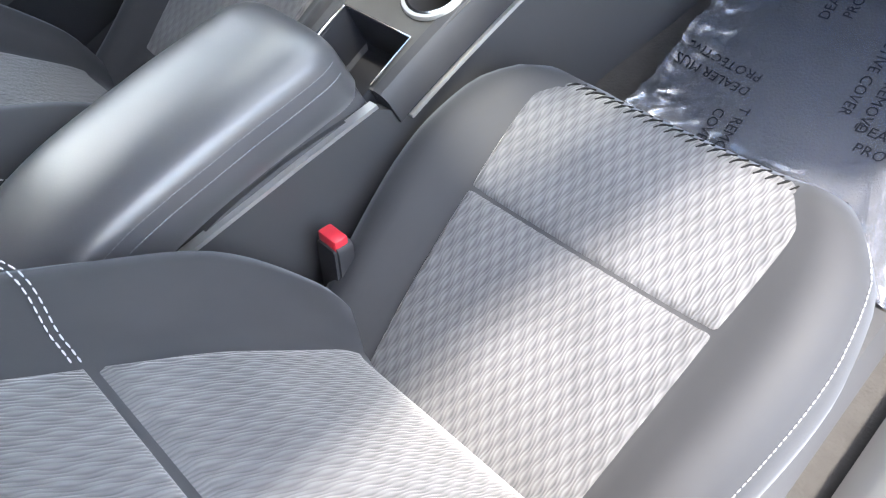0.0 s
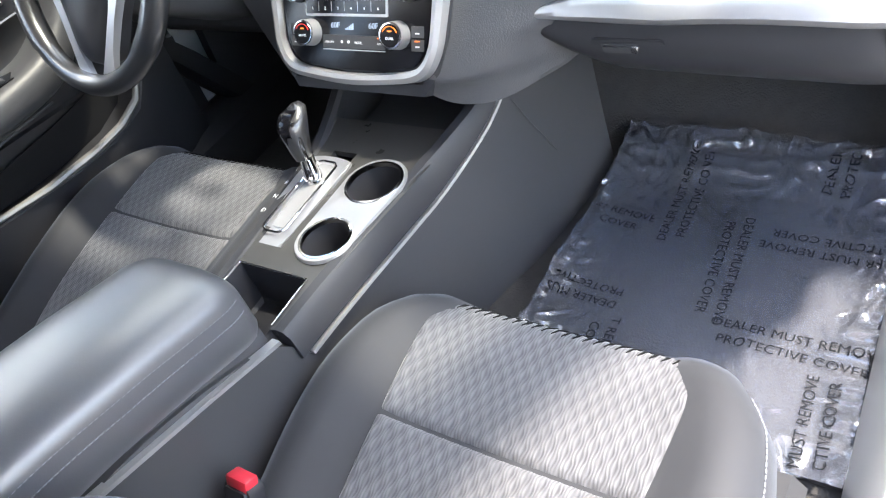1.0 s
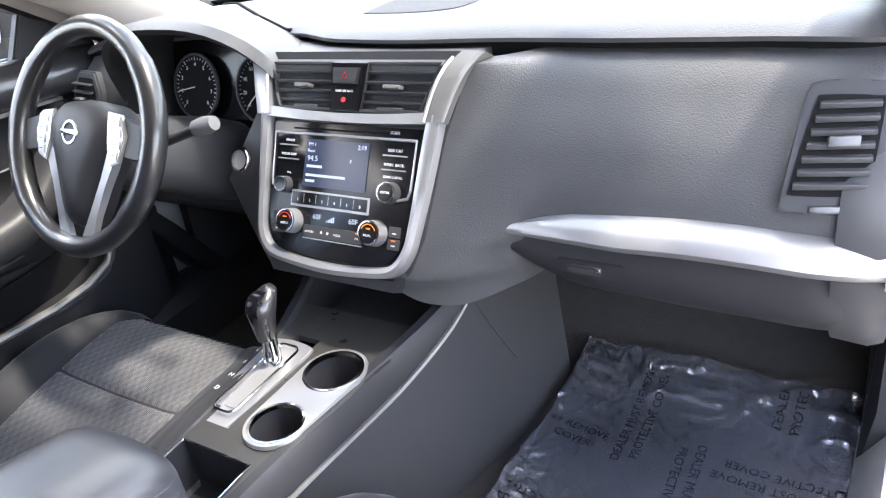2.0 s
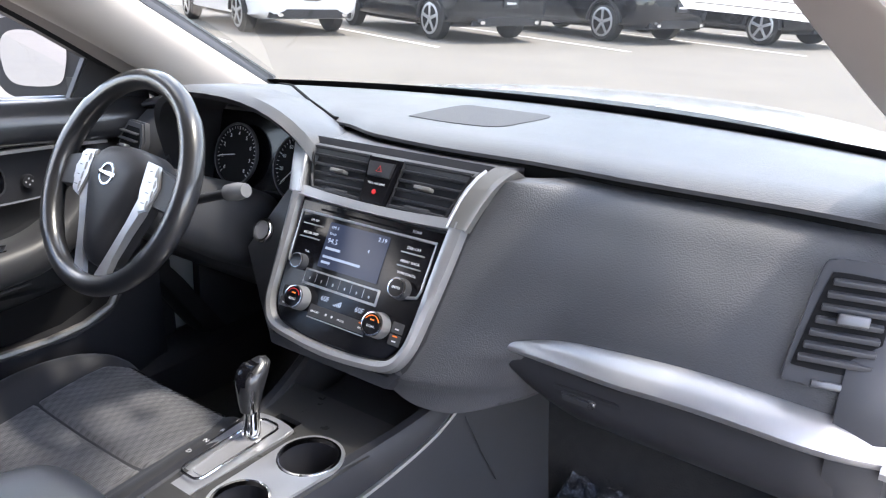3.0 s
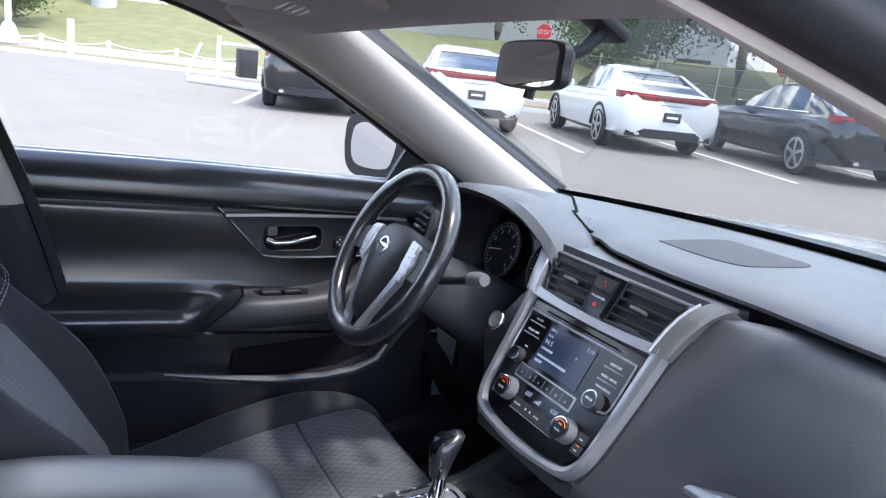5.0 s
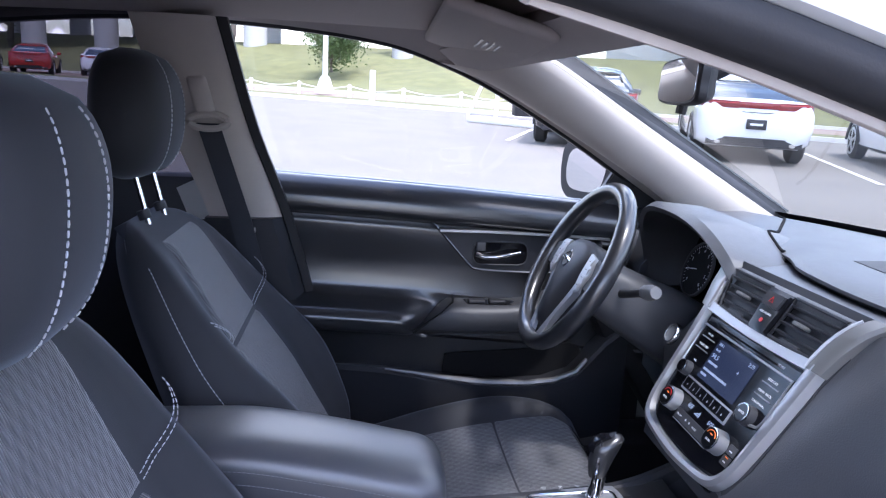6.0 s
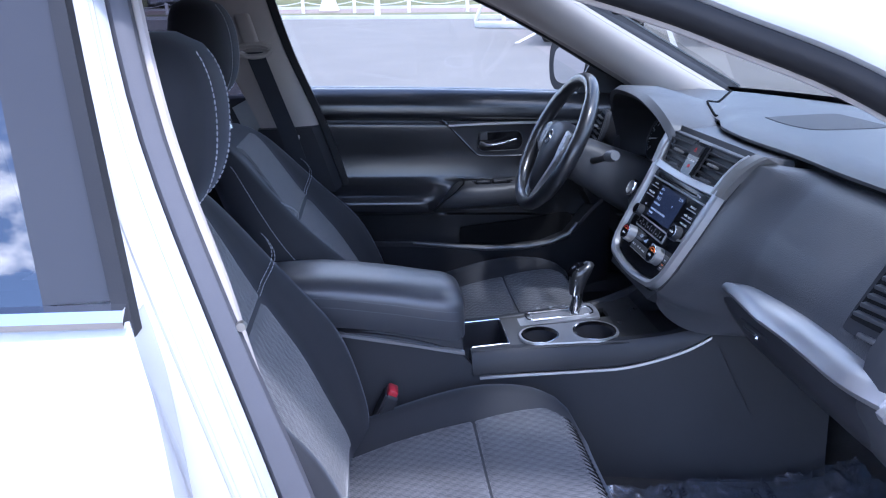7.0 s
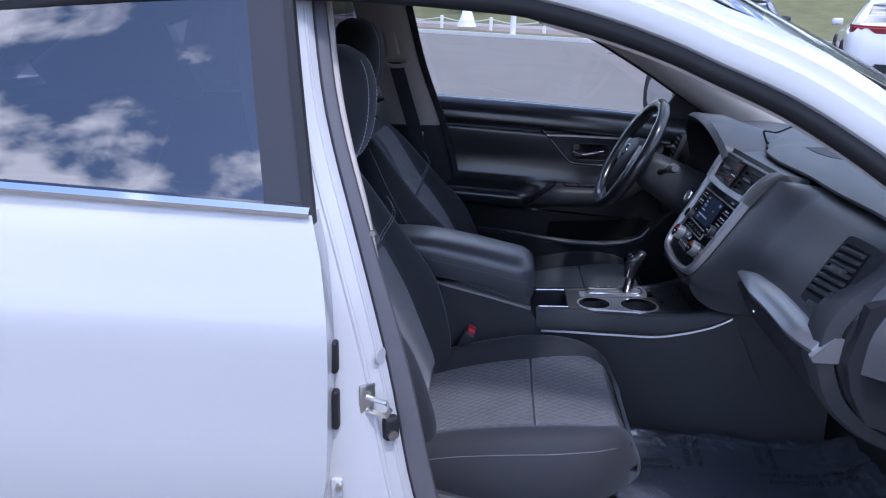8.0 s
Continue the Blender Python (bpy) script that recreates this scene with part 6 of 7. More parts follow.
rec = part("handle_panel", plate([(p.x, p.y) for p in spline([(-0.324, 0.901, 0), (-0.285, 0.858, 0), (-0.250, 0.820, 0), (-0.225, 0.808, 0), (-0.12, 0.803, 0), (0.02, 0.803, 0), (0.06, 0.845, 0), (0.055, 0.895, 0)], 32)] + [(-0.1, 0.9)], 0.026, hmat, bev=0.004), PLASTIC, ddoor, "black handle surround")
part("panel_edge", tube([(-0.742, p.x, p.y) for p in spline([(-0.352, 0.930, 0), (-0.326, 0.903, 0), (-0.285, 0.857, 0), (-0.250, 0.819, 0), (-0.225, 0.806, 0), (-0.12, 0.801, 0), (0.0, 0.801, 0)], 30)], 0.0035, 6), LEATHER, rec, "raised edge of the handle surround")
part("handle_recess", plate(round_rect(0.135, 0.056, 0.02, cx=-0.172, cy=0.848), 0.002, hmat @ pose(0, 0, 0.0255)), GLOSS, rec, "glossy black handle recess")
part("recess_rim", tube([hmat @ Vector((x, y, 0.027)) for x, y in round_rect(0.137, 0.058, 0.021, cx=-0.172, cy=0.848)], 0.002, 6, loop=True), PLASTIC_GREY, rec)
part("handle", tube([(-0.738, -0.232, 0.846), (-0.730, -0.215, 0.840), (-0.722, -0.185, 0.843), (-0.720, -0.155, 0.849), (-0.722, -0.125, 0.855)], [0.008, 0.0065, 0.0055, 0.005, 0.0035], 10), CHROME, rec, "chrome door handle")
part("lock_tab", box((0.010, 0.024, 0.024), (-0.738, -0.222, 0.866), bev=0.004, seg=3), PLASTIC_GREY, rec)
msw = part("mirror_switch", disc(0.014, 0.012, 0.008, hmat @ pose(-0.062, 0.838, 0.0255), 20), PLASTIC, rec, "round mirror switch")
for dy, dz in ((0.006, 0), (-0.006, 0), (0, 0.006), (0, -0.006)):
    part("switch_mark", box((0.0008, 0.003, 0.003), tuple(hmat @ Vector((-0.062 + dy, 0.838 + dz, 0.0338)))), PRINT, msw)
# switch plate that sweeps up into a pull grip
rings = []
for k in range(33):
    y, zt, zb, xo = lerp_rows([(0.0, -0.388, 0.732, 0.664, -0.650), (0.18, -0.30, 0.733, 0.664, -0.652), (0.36, -0.2, 0.732, 0.664, -0.655), (0.52, -0.11, 0.738, 0.668, -0.660), (0.64, -0.05, 0.758, 0.684, -0.668), (0.76, 0.0, 0.795, 0.714, -0.678), (0.88, 0.04, 0.842, 0.762, -0.690), (1.0, 0.075, 0.892, 0.815, -0.705)], k / 32)[0:4]
    slant = 1.55 * max(0.0, 1 - k / 9)
    rings.append([(x, y + slant * max(0.0, z - 0.672), z) for x, z in ((-0.758, zt - 0.004), (xo - 0.075, zt - 0.003), (xo - 0.026, zt), (xo - 0.008, zt - 0.008), (xo, zt - 0.024), (xo - 0.003, zb + 0.012), (xo - 0.018, zb), (-0.758, zb))])
grip = part("switch_arm", loft(rings), PLASTIC_GREY, ddoor, "dark satin switch plate sweeping up to a pull grip", angle=50)
part("arm_seam", tube([(-0.651, -0.388, 0.668), (-0.652, -0.360, 0.690), (-0.660, -0.320, 0.716), (-0.69, -0.292, 0.735), (-0.74, -0.285, 0.738)], 0.0028, 6), DARK, grip)
recess = part("switch_recess", plate([(-0.262, -0.03), (-0.255, 0.012), (-0.15, 0.016), (-0.125, -0.012), (-0.16, -0.03)], 0.0016, pose(-0.695, 0, 0.7322) @ Matrix(((0, 1, 0, 0), (1, 0, 0, 0), (0, 0, -1, 0), (0, 0, 0, 1))) @ Matrix.Scale(-1, 4, (0, 0, 1))), GLOSS, grip, "black window switch recess")
for k in range(2):
    part("window_switch", box((0.024, 0.040, 0.009), (-0.698, -0.232 + 0.05 * k, 0.7365), bev=0.003, seg=3), PLASTIC, grip)
part("lower_line", tube([(-0.748, -0.66, 0.659), (-0.735, -0.42, 0.657), (-0.70, -0.34, 0.658), (-0.668, -0.25, 0.659), (-0.672, -0.12, 0.661)], 0.002, 6), PLASTIC_GREY, ddoor)
# door pocket
part("pocket", loft([[(x, y, z) for x, z in ((-0.752, zt), (xo - 0.008, zt + 0.003), (xo, zt - 0.008), (xo - 0.004, zt - 0.05), (xo - 0.012, 0.32), (-0.76, 0.30))] for y, zt, xo in ((-0.66, 0.560, -0.735), (-0.45, 0.548, -0.718), (-0.30, 0.530, -0.702), (-0.15, 0.522, -0.690), (-0.05, 0.528, -0.678), (0.02, 0.552, -0.668), (0.055, 0.592, -0.668), (0.10, 0.64, -0.675), (0.16, 0.68, -0.69))]), PLASTIC, ddoor, "black moulded door pocket")
# the lip is black satin; the paler gunmetal colour paints the sun's highlight on it
part("pocket_lip", tube([(-0.722, -0.45, 0.552), (-0.706, -0.31, 0.535), (-0.696, -0.22, 0.527), (-0.686, -0.10, 0.528), (-0.676, -0.03, 0.540), (-0.672, 0.025, 0.564), (-0.674, 0.05, 0.598)], [0.004, 0.007, 0.009, 0.009, 0.009, 0.008, 0.005], 8), GUNMETAL, ddoor, "black satin lip of the door pocket, its sun highlight put in as gunmetal")
# no real opening: a flat near-black sheet paints the shade inside the pocket
part("pocket_mouth_shade", plate([(p.x, p.y) for p in spline([(-0.305, 0.535, 0), (-0.30, 0.575, 0), (-0.28, 0.588, 0), (-0.1, 0.600, 0), (0.02, 0.615, 0), (0.05, 0.600, 0), (0.045, 0.570, 0), (0.0, 0.535, 0), (-0.15, 0.52, 0)], 33)], 0.002, Matrix(((0, 0, 1, -0.742), (1, 0, 0, 0), (0, 1, 0, 0), (0, 0, 0, 1)))), DARK, ddoor, "flat black sheet for the shade in the pocket mouth")
dpane = part("window_pane", sheet(lambda u, v: (-0.80 + 0.085 * v, -0.79 + (1.02 - 0.66 * v) * u, door_belt(-0.79 + (1.02 - 0.66 * v) * u) - 0.02 + (1.345 - 1.0) * v), 12, 8), PANE, ddoor, "clear side window")
dpane.visible_shadow = False
def dskin(u, v):
    z = 0.28 + 0.72 * v
    return (-(side_x(z) + 0.002), -0.80 + 1.2 * u, min(z, door_belt(-0.8 + 1.2 * u) - 0.01))
part("door_skin", slab(dskin, 12, 14, (0.03, 0, 0)), PAINT, ddoor)
part("mirror_sail", plate([(0.06, 0.965), (0.25, 0.945), (0.24, 0.99), (0.13, 1.085)], 0.02, Matrix(((0, 0, 1, -0.80), (1, 0, 0, 0), (0, 1, 0, 0), (0, 0, 0, 1))), bev=0.004), PLASTIC, ddoor, "black mirror corner cover")

# door mirror
dmir = thing("door_mirror", (-0.96, 0.16, 0.98), "white and black door mirror", "door mirror")
mm = frame_at((-0.945, 0.100, 1.040), (0.93, 0.36, 0), (0, 0.05, 1)) @ Matrix.Scale(1.04, 4)
rings = []
for d, sc in ((0.0, 0.985), (-0.004, 1.0), (-0.03, 1.0), (-0.07, 0.86), (-0.10, 0.58), (-0.115, 0.2)):
    rings.append([mm @ Vector((x * sc, y * sc, d)) for x, y in [(p.x, p.y) for p in spline([(-0.127, 0.0, 0), (-0.117, 0.062, 0), (-0.05, 0.086, 0), (0.09, 0.072, 0), (0.165, 0.035, 0), (0.165, -0.04, 0), (0.09, -0.085, 0), (-0.06, -0.084, 0), (-0.112, -0.058, 0), (-0.127, 0.0, 0)], 41)][:-1]])
part("housing", loft(rings), SEAL, dmir, "black mirror housing")
rings2 = [[mm @ Vector((x * 1.012, y * 1.012, -0.03)) for x, y in ((-0.12, 0.02), (-0.05, 0.088), (0.07, 0.078), (0.115, 0.03))], [mm @ Vector((x * 0.9, y * 0.95, -0.08)) for x, y in ((-0.12, 0.02), (-0.05, 0.088), (0.07, 0.078), (0.115, 0.03))], [mm @ Vector((x * 0.5, y * 0.6, -0.12)) for x, y in ((-0.12, 0.02), (-0.05, 0.088), (0.07, 0.078), (0.115, 0.03))]]
part("cap", loft(rings2, closed=False, caps=False), PAINT, dmir, "white mirror cap")
part("mirror_glass", plate([(p.x * 0.74 - 0.010, p.y * 0.76) for p in spline([(-0.118, 0.0, 0), (-0.105, 0.055, 0), (-0.05, 0.076, 0), (0.07, 0.066, 0), (0.105, 0.045, 0), (0.098, -0.02, 0), (0.064, -0.066, 0), (-0.06, -0.072, 0), (-0.105, -0.048, 0), (-0.118, 0.0, 0)], 41)][:-1], 0.002, mm @ pose(0, 0, 0.0)), material("dim_mirror_glass", (0.62, 0.64, 0.68), 0.02, 1.0), dmir, "mirror glass")
part("foot", loft([[(x, y, z) for y, z in ((0.12, 0.975), (0.21, 0.975), (0.21, 1.01), (0.12, 1.005))] for x in (-0.90, -0.80)]), SEAL, dmir)

# ---- open passenger door, hinged forward ----
pdoor = thing("passenger_door", (0.86, 0.38, 0.3), "passenger door standing wide open on its front hinges", "car door")
pm = Matrix.Translation((0.875, 0.40, 0)) @ Matrix.Rotation(radians(72), 4, "Z")
def pskin(u, v):
    return pm @ Vector((0.06 - 0.02 * math.sin(v * 3), -1.12 * u, 0.28 + 0.70 * v))
part("door_skin", slab(pskin, 8, 8, (0.0, 0.03, 0)), PAINT, pdoor)
def plin(u, v):
    return pm @ Vector((-0.06 + 0.025 * math.sin(v * 6), -0.04 - 1.05 * u, 0.30 + 0.67 * v))
part("lining", slab(plin, 10, 14, (0.06, 0.02, 0)), LEATHER, pdoor)
part("door_frame", tube([pm @ Vector(p) for p in ((0, -0.05, 0.95), (-0.03, -0.3, 1.12), (-0.08, -0.6, 1.27), (-0.12, -0.85, 1.33), (-0.12, -1.08, 1.33), (-0.02, -1.12, 0.98))], 0.022, 8), SEAL, pdoor)
for z in (0.45, 0.75):
    part("hinge", box((0.05, 0.08, 0.06), (0.84, 0.40, z), bev=0.008), PAINT, shell, "white door hinge")

# ---- door jamb hardware ----
striker = thing("door_striker", (0.80, -0.72, 0.69), "zinc door striker bolted to the white middle pillar", "door striker")
part("plate", box((0.007, 0.028, 0.066), (0.820, -0.690, 0.672), Euler((0, 0, 0.5)).to_matrix().to_4x4(), bev=0.004), STEEL, striker)
part("loop", tube([(0.824, -0.690, 0.682), (0.838, -0.654, 0.682), (0.840, -0.649, 0.670), (0.838, -0.654, 0.658), (0.824, -0.690, 0.658)], 0.005, 8), STEEL, striker)
stop = thing("bump_stop", (0.79, -0.69, 0.617), "black rubber bump stop on the pillar", "bump stop")
part("block", box((0.020, 0.028, 0.044), (0.810, -0.652, 0.621), Euler((0, 0, 0.6)).to_matrix().to_4x4(), bev=0.008, seg=3), SEAL, stop)
part("screw", disc(0.009, 0.008, 0.006, frame_at((0.824, -0.645, 0.613), (0.6, -0.8, 0), (0, 0, 1)), 14), STEEL, stop)

# pressed bead, rubber grommet and check plates on the jamb
part("jamb_bead", tube([(jamb_x(z) - 0.066, front_edge(z) - 0.047, z) for z in [0.40 + 0.90 * k / 20 for k in range(21)]], 0.0045, 8), PAINT, shell)
part("jamb_bead", tube([(jamb_x(z) - 0.084, front_edge(z) - 0.026, z) for z in [0.40 + 0.90 * k / 20 for k in range(21)]], 0.003, 8), PAINT, shell)
for z, hgt in ((0.762, 0.055), (0.668, 0.07)):
    part("grommet", box((0.02, 0.012, hgt), (0.842, -0.738, z), bev=0.005, seg=3), SEAL, shell, "black rubber grommet in the door gap")
part("hinge_plate", box((0.03, 0.02, 0.05), (0.838, -0.738, 0.515), bev=0.004), PAINT, shell, "white rear door hinge")
for dz in (-0.014, 0.014):
    part("hinge_bolt", disc(0.007, 0.006, 0.006, frame_at((0.854, -0.732, 0.515 + dz), (0, 1, 0), (0, 0, 1)), 12), STEEL, shell)
part("jamb_bolt", disc(0.006, 0.005, 0.006, frame_at((0.730, -0.694, 0.939), (0, 1, 0), (0, 0, 1)), 12), STEEL, shell)
part("side_plug", disc(0.014, 0.013, 0.003, frame_at((jamb_x(0.745) - 0.079, front_edge(0.745) - 0.018, 0.745), (0.9, -0.4, 0), (0, 0, 1)), 20), PAINT, shell)

# ---- driver's belt ----
belt = thing("seat_belt", (-0.72, -0.83, 0.5), "black seat belt hanging from its beige pillar anchor", "seat belt")
part("webbing", loft([[(x, y - 0.024, z), (x + 0.004, y - 0.024, z), (x + 0.004, y + 0.024, z), (x, y + 0.024, z)] for x, y, z in ((-0.604, -0.846, 1.146), (-0.634, -0.816, 1.03), (-0.662, -0.788, 0.925), (-0.68, -0.76, 0.80), (-0.70, -0.74, 0.55))]), BELT, belt, "black belt webbing")
part("guide", tube([(-0.606, -0.846 + 0.040 * math.cos(a), 1.150 + 0.015 * math.sin(a)) for a in [2 * math.pi * k / 24 for k in range(24)]], 0.0085, 8, loop=True), PILLAR, belt, "beige belt guide")
part("guide_cover", box((0.026, 0.044, 0.095), (-0.600, -0.858, 1.205), Euler((0.15, 0.38, 0)).to_matrix().to_4x4(), bev=0.010, seg=3), PILLAR, belt, "beige belt guide cover")
part("belt_tongue", box((0.008, 0.03, 0.012), (-0.668, -0.772, 0.905), bev=0.002), STEEL, belt)

# ---- mirror and visors ----
rmir = thing("rear_view_mirror", (-0.03, -0.03, 1.25), "black framed interior rear-view mirror on its stalk", "mirror")
rm = frame_at((-0.004, -0.070, 1.260), (0.99, -0.14, 0), (0.02, 0.06, 1)) @ Matrix.Scale(0.87, 4)
ol = [(p.x, p.y) for p in spline([(-0.118, 0.0, 0), (-0.112, 0.032, 0), (-0.06, 0.040, 0), (0.06, 0.040, 0), (0.112, 0.032, 0), (0.118, 0.0, 0), (0.108, -0.030, 0), (0.0, -0.036, 0), (-0.108, -0.030, 0), (-0.118, 0.0, 0)], 49)][:-1]
part("housing", loft([[rm @ Vector((x * s, y * s, d)) for x, y in ol] for s, d in ((0.96, 0.004), (1.0, 0.0), (1.0, -0.012), (0.8, -0.03), (0.3, -0.04))]), PLASTIC, rmir)
part("mirror_glass", plate([(x * 0.93, y * 0.88) for x, y in ol], 0.002, rm @ pose(0, 0, 0.0035)), MIRROR, rmir, "mirror glass")
part("stalk", tube([rm @ Vector((0, 0.01, -0.035)), (0.02, 0.0, 1.288), (0.02, 0.03, 1.315)], [0.012, 0.009, 0.012], 10), PLASTIC, rmir)
part("foot", box((0.05, 0.07, 0.02), (0.02, 0.03, 1.325), Euler((-0.5, 0, 0)).to_matrix().to_4x4(), bev=0.006), PLASTIC, rmir)
part("tab", tube([rm @ Vector((0, -0.034, -0.012)), rm @ Vector((0, -0.05, -0.010))], 0.008, 8), PLASTIC, rmir)
for s in (-1, 1):
    vis = thing("sun_visor", (s * 0.36, -0.25, 1.35), "grey folded sun visor under the headliner", "sun visor", "sun visors")
    tilt = Euler((radians(-15), radians(4 * s), 0)).to_matrix().to_4x4()
    part("flap", box((0.42, 0.20, 0.024), (s * 0.40, -0.295, 1.340), tilt, bev=0.011, seg=3), HEAD, vis)
    part("label", box((0.12, 0.055, 0.001), tuple(Vector((s * 0.42, -0.295, 1.340)) + tilt.to_3x3() @ Vector((0, 0.015, -0.0128))), tilt), PRINT, vis, "pale warning label with grey bars")
    for k in range(4):
        part("label_bar", box((0.10 - 0.02 * (k % 2), 0.005, 0.001), tuple(Vector((s * 0.42, -0.295, 1.340)) + tilt.to_3x3() @ Vector((0, -0.003 + 0.012 * k, -0.0135))), tilt), TAB, vis)

# ---- floor mat under its film ----
mat_thing = thing("floor_mat", (0.48, 0.1, 0.27), "grey carpet floor mat under clear printed protective film", "floor mat")
part("carpet", slab(lambda u, v: (0.235 + 0.49 * u - 0.02 * (1 - v), -0.19 + 0.56 * v + 0.03 * (1 - u) * 0, 0.276 + 0.03 * max(0, v - 0.8) / 0.2), 8, 12, (0, 0, -0.008)), material("dark_mat_carpet", (0.06, 0.06, 0.065), 0.95, grain=260, depth=0.9, var=0.3, var_scale=45), mat_thing)
film_mat = bpy.data.materials.new("clear_plastic_film")
film_mat.use_nodes = True
fn_, fl_ = film_mat.node_tree.nodes, film_mat.node_tree.links
fp = fn_["Principled BSDF"]
fp.inputs["Base Color"].default_value = (0.42, 0.47, 0.60, 1)
fp.inputs["Roughness"].default_value = 0.05
ft, fm = fn_.new("ShaderNodeBsdfTransparent"), fn_.new("ShaderNodeMixShader")
fm.inputs[0].default_value = 0.16
fl_.new(ft.outputs[0], fm.inputs[1])
fl_.new(fp.outputs[0], fm.inputs[2])
fg, ff, fx = fn_.new("ShaderNodeBsdfGlossy"), fn_.new("ShaderNodeFresnel"), fn_.new("ShaderNodeMixShader")
fg.inputs["Roughness"].default_value, ff.inputs[0].default_value = 0.06, 2.0
fl_.new(ff.outputs[0], fx.inputs[0])
fl_.new(fm.outputs[0], fx.inputs[1])
fl_.new(fg.outputs[0], fx.inputs[2])
fl_.new(fx.outputs[0], fn_["Material Output"].inputs[0])
def film_z(x, y):
    v = (y + 0.20) / 0.60
    u = (x - 0.225) / 0.515
    edge = max(0, abs(2 * u - 1) - 0.75) / 0.25 + max(0, abs(2 * v - 1) - 0.8) / 0.2
    fold = 0.006 * math.exp(-((u - 0.16 - 0.02 * math.sin(v * 6)) / 0.015) ** 2) * (v > 0.75) + 0.004 * math.exp(-((u - 0.75 + 0.45 * v) / 0.012) ** 2) * (v < 0.45)
    w = noise.noise((x * 9, y * 9, 0)) * 0.003 + (0.0012 + 0.008 * edge) * noise.noise((x * 45, y * 22, 3)) + fold
    rim = max(0.0, (v - 0.86) / 0.14) + max(0.0, (u - 0.86) / 0.14) + 0.6 * max(0.0, (0.06 - u) / 0.06)
    w += 0.034 * min(1.0, rim) * (1 - abs(noise.noise((x * 38, y * 16, 21)))) ** 3 * (0.25 + abs(noise.noise((x * 30, y * 24, 9)))) * (0.5 + noise.noise((x * 11, y * 11, 4)))
    ridge = max(0.0, 1 - 3.2 * abs(noise.noise((x * 26 + 3 * noise.noise((x * 9, y * 9, 2)), y * 26, 31))))
    w += 0.011 * ridge * min(1.0, 0.12 + max(0.0, (v - 0.74) / 0.2) + max(0.0, (u - 0.80) / 0.15) + 0.6 * max(0.0, (0.12 - u) / 0.1))
    return 0.289 + 0.03 * max(0, v - 0.8) / 0.2 + w
def film_fn(u, v):
    x, y = 0.225 + 0.515 * u - 0.02 * (1 - v), -0.20 + 0.60 * v
    return (x + 0.004 * noise.noise((y * 30, 1, 0)), y + 0.004 * noise.noise((x * 30, 5, 0)), film_z(x, y))
film = part("film", sheet(film_fn, 150, 170), film_mat, mat_thing, "crinkled clear plastic film", angle=180)
PRINTED = material("faded_black_print", (0.015, 0.016, 0.02), 0.9, spec=0.1)
FULL = ("DEALER MUST REMOVE", "PROTECTIVE COVER")
for x, y, yaw, rows in ((0.602, -0.012, -1, FULL), (0.478, 0.112, -88, FULL), (0.625, 0.185, 178, FULL), (0.378, 0.255, 91, FULL), (0.285, 0.180, -6, ("ST REMOVE", "COVER")), (0.287, 0.008, 176, ("DEALER MUS", "PROTECTIVE")), (0.345, -0.085, -88, ("T REMOVE", "COVER")), (0.60, 0.335, 88, ("DEALER", "PROTEC")), (0.655, -0.12, 92, ("MUST REMOVE", "CTIVE COVER"))):
    for body, dy in zip(rows, (0.014, -0.014)):
        bm = text_mesh(body, 0.0215, pose(x, y, 0, 0, 0, yaw) @ pose(0, dy, 0), depth=0.0)
        bmesh.ops.subdivide_edges(bm, edges=bm.edges, cuts=1)
        for vtx in bm.verts:
            vtx.co.z = film_z(vtx.co.x, vtx.co.y) + 0.0035
        part("print", bm, PRINTED, film, smooth=False)

# ---- paper sheet on the windscreen ----
PAPER = material("white_paper", (0.85, 0.84, 0.81), 0.8, var=0.04, var_scale=30)
pn, pl = PAPER.node_tree.nodes, PAPER.node_tree.links
ptr, pmix = pn.new("ShaderNodeBsdfTranslucent"), pn.new("ShaderNodeMixShader")
ptr.inputs[0].default_value, pmix.inputs[0].default_value = (0.9, 0.87, 0.84, 1), 0.6
pl.new(pn["Principled BSDF"].outputs[0], pmix.inputs[1])
pl.new(ptr.outputs[0], pmix.inputs[2])
pl.new(pmix.outputs[0], pn["Material Output"].inputs[0])
paper = thing("paper_sheet", (0.42, 0.12, 1.22), "white printed paper sheet stuck inside the windscreen", "paper")
pu0, pu1, pv0, pv1 = 0.507, 0.82, 0.797, 0.95
part("sheet", sheet(lambda u, v: Vector(screen_fn(pu0 + (pu1 - pu0) * u, pv0 + (pv1 - pv0) * v)) + Vector((0, -0.006, -0.006)), 6, 6), PAPER, paper, "white paper")
GREYINK = material("grey_print", (0.45, 0.43, 0.44), 0.8)
for k in range(11):
    u = 0.08 + 0.08 * k
    part("print_bar", sheet(lambda a, c, u=u, k=k: Vector(screen_fn(pu0 + (pu1 - pu0) * (u + 0.012 * a), pv0 + (pv1 - pv0) * (0.08 + (0.84 - 0.12 * (k % 3 == 1)) * c))) + Vector((0, -0.008, -0.008)), 1, 6), GREYINK, paper)


# ---- the car stands level on the lot: all its things, set out in its own frame, are turned into the world's ----
LEVEL = Matrix.Translation((0.2, -0.2, -0.062)) @ Matrix.Rotation(-0.028, 4, "Y") @ Matrix.Rotation(0.009, 4, "X") @ Matrix.Translation((-0.2, 0.2, 0))
for ob in list(bpy.data.objects):
    if ob.parent is None and ob not in (cam, sun, ground):
        ob.matrix_basis = LEVEL @ ob.matrix_basis


# ---- outside: parked cars ----
BLACK_PAINT = material("black_car_paint", (0.010, 0.011, 0.014), 0.12, coat=0.5, var=0.1, var_scale=2)
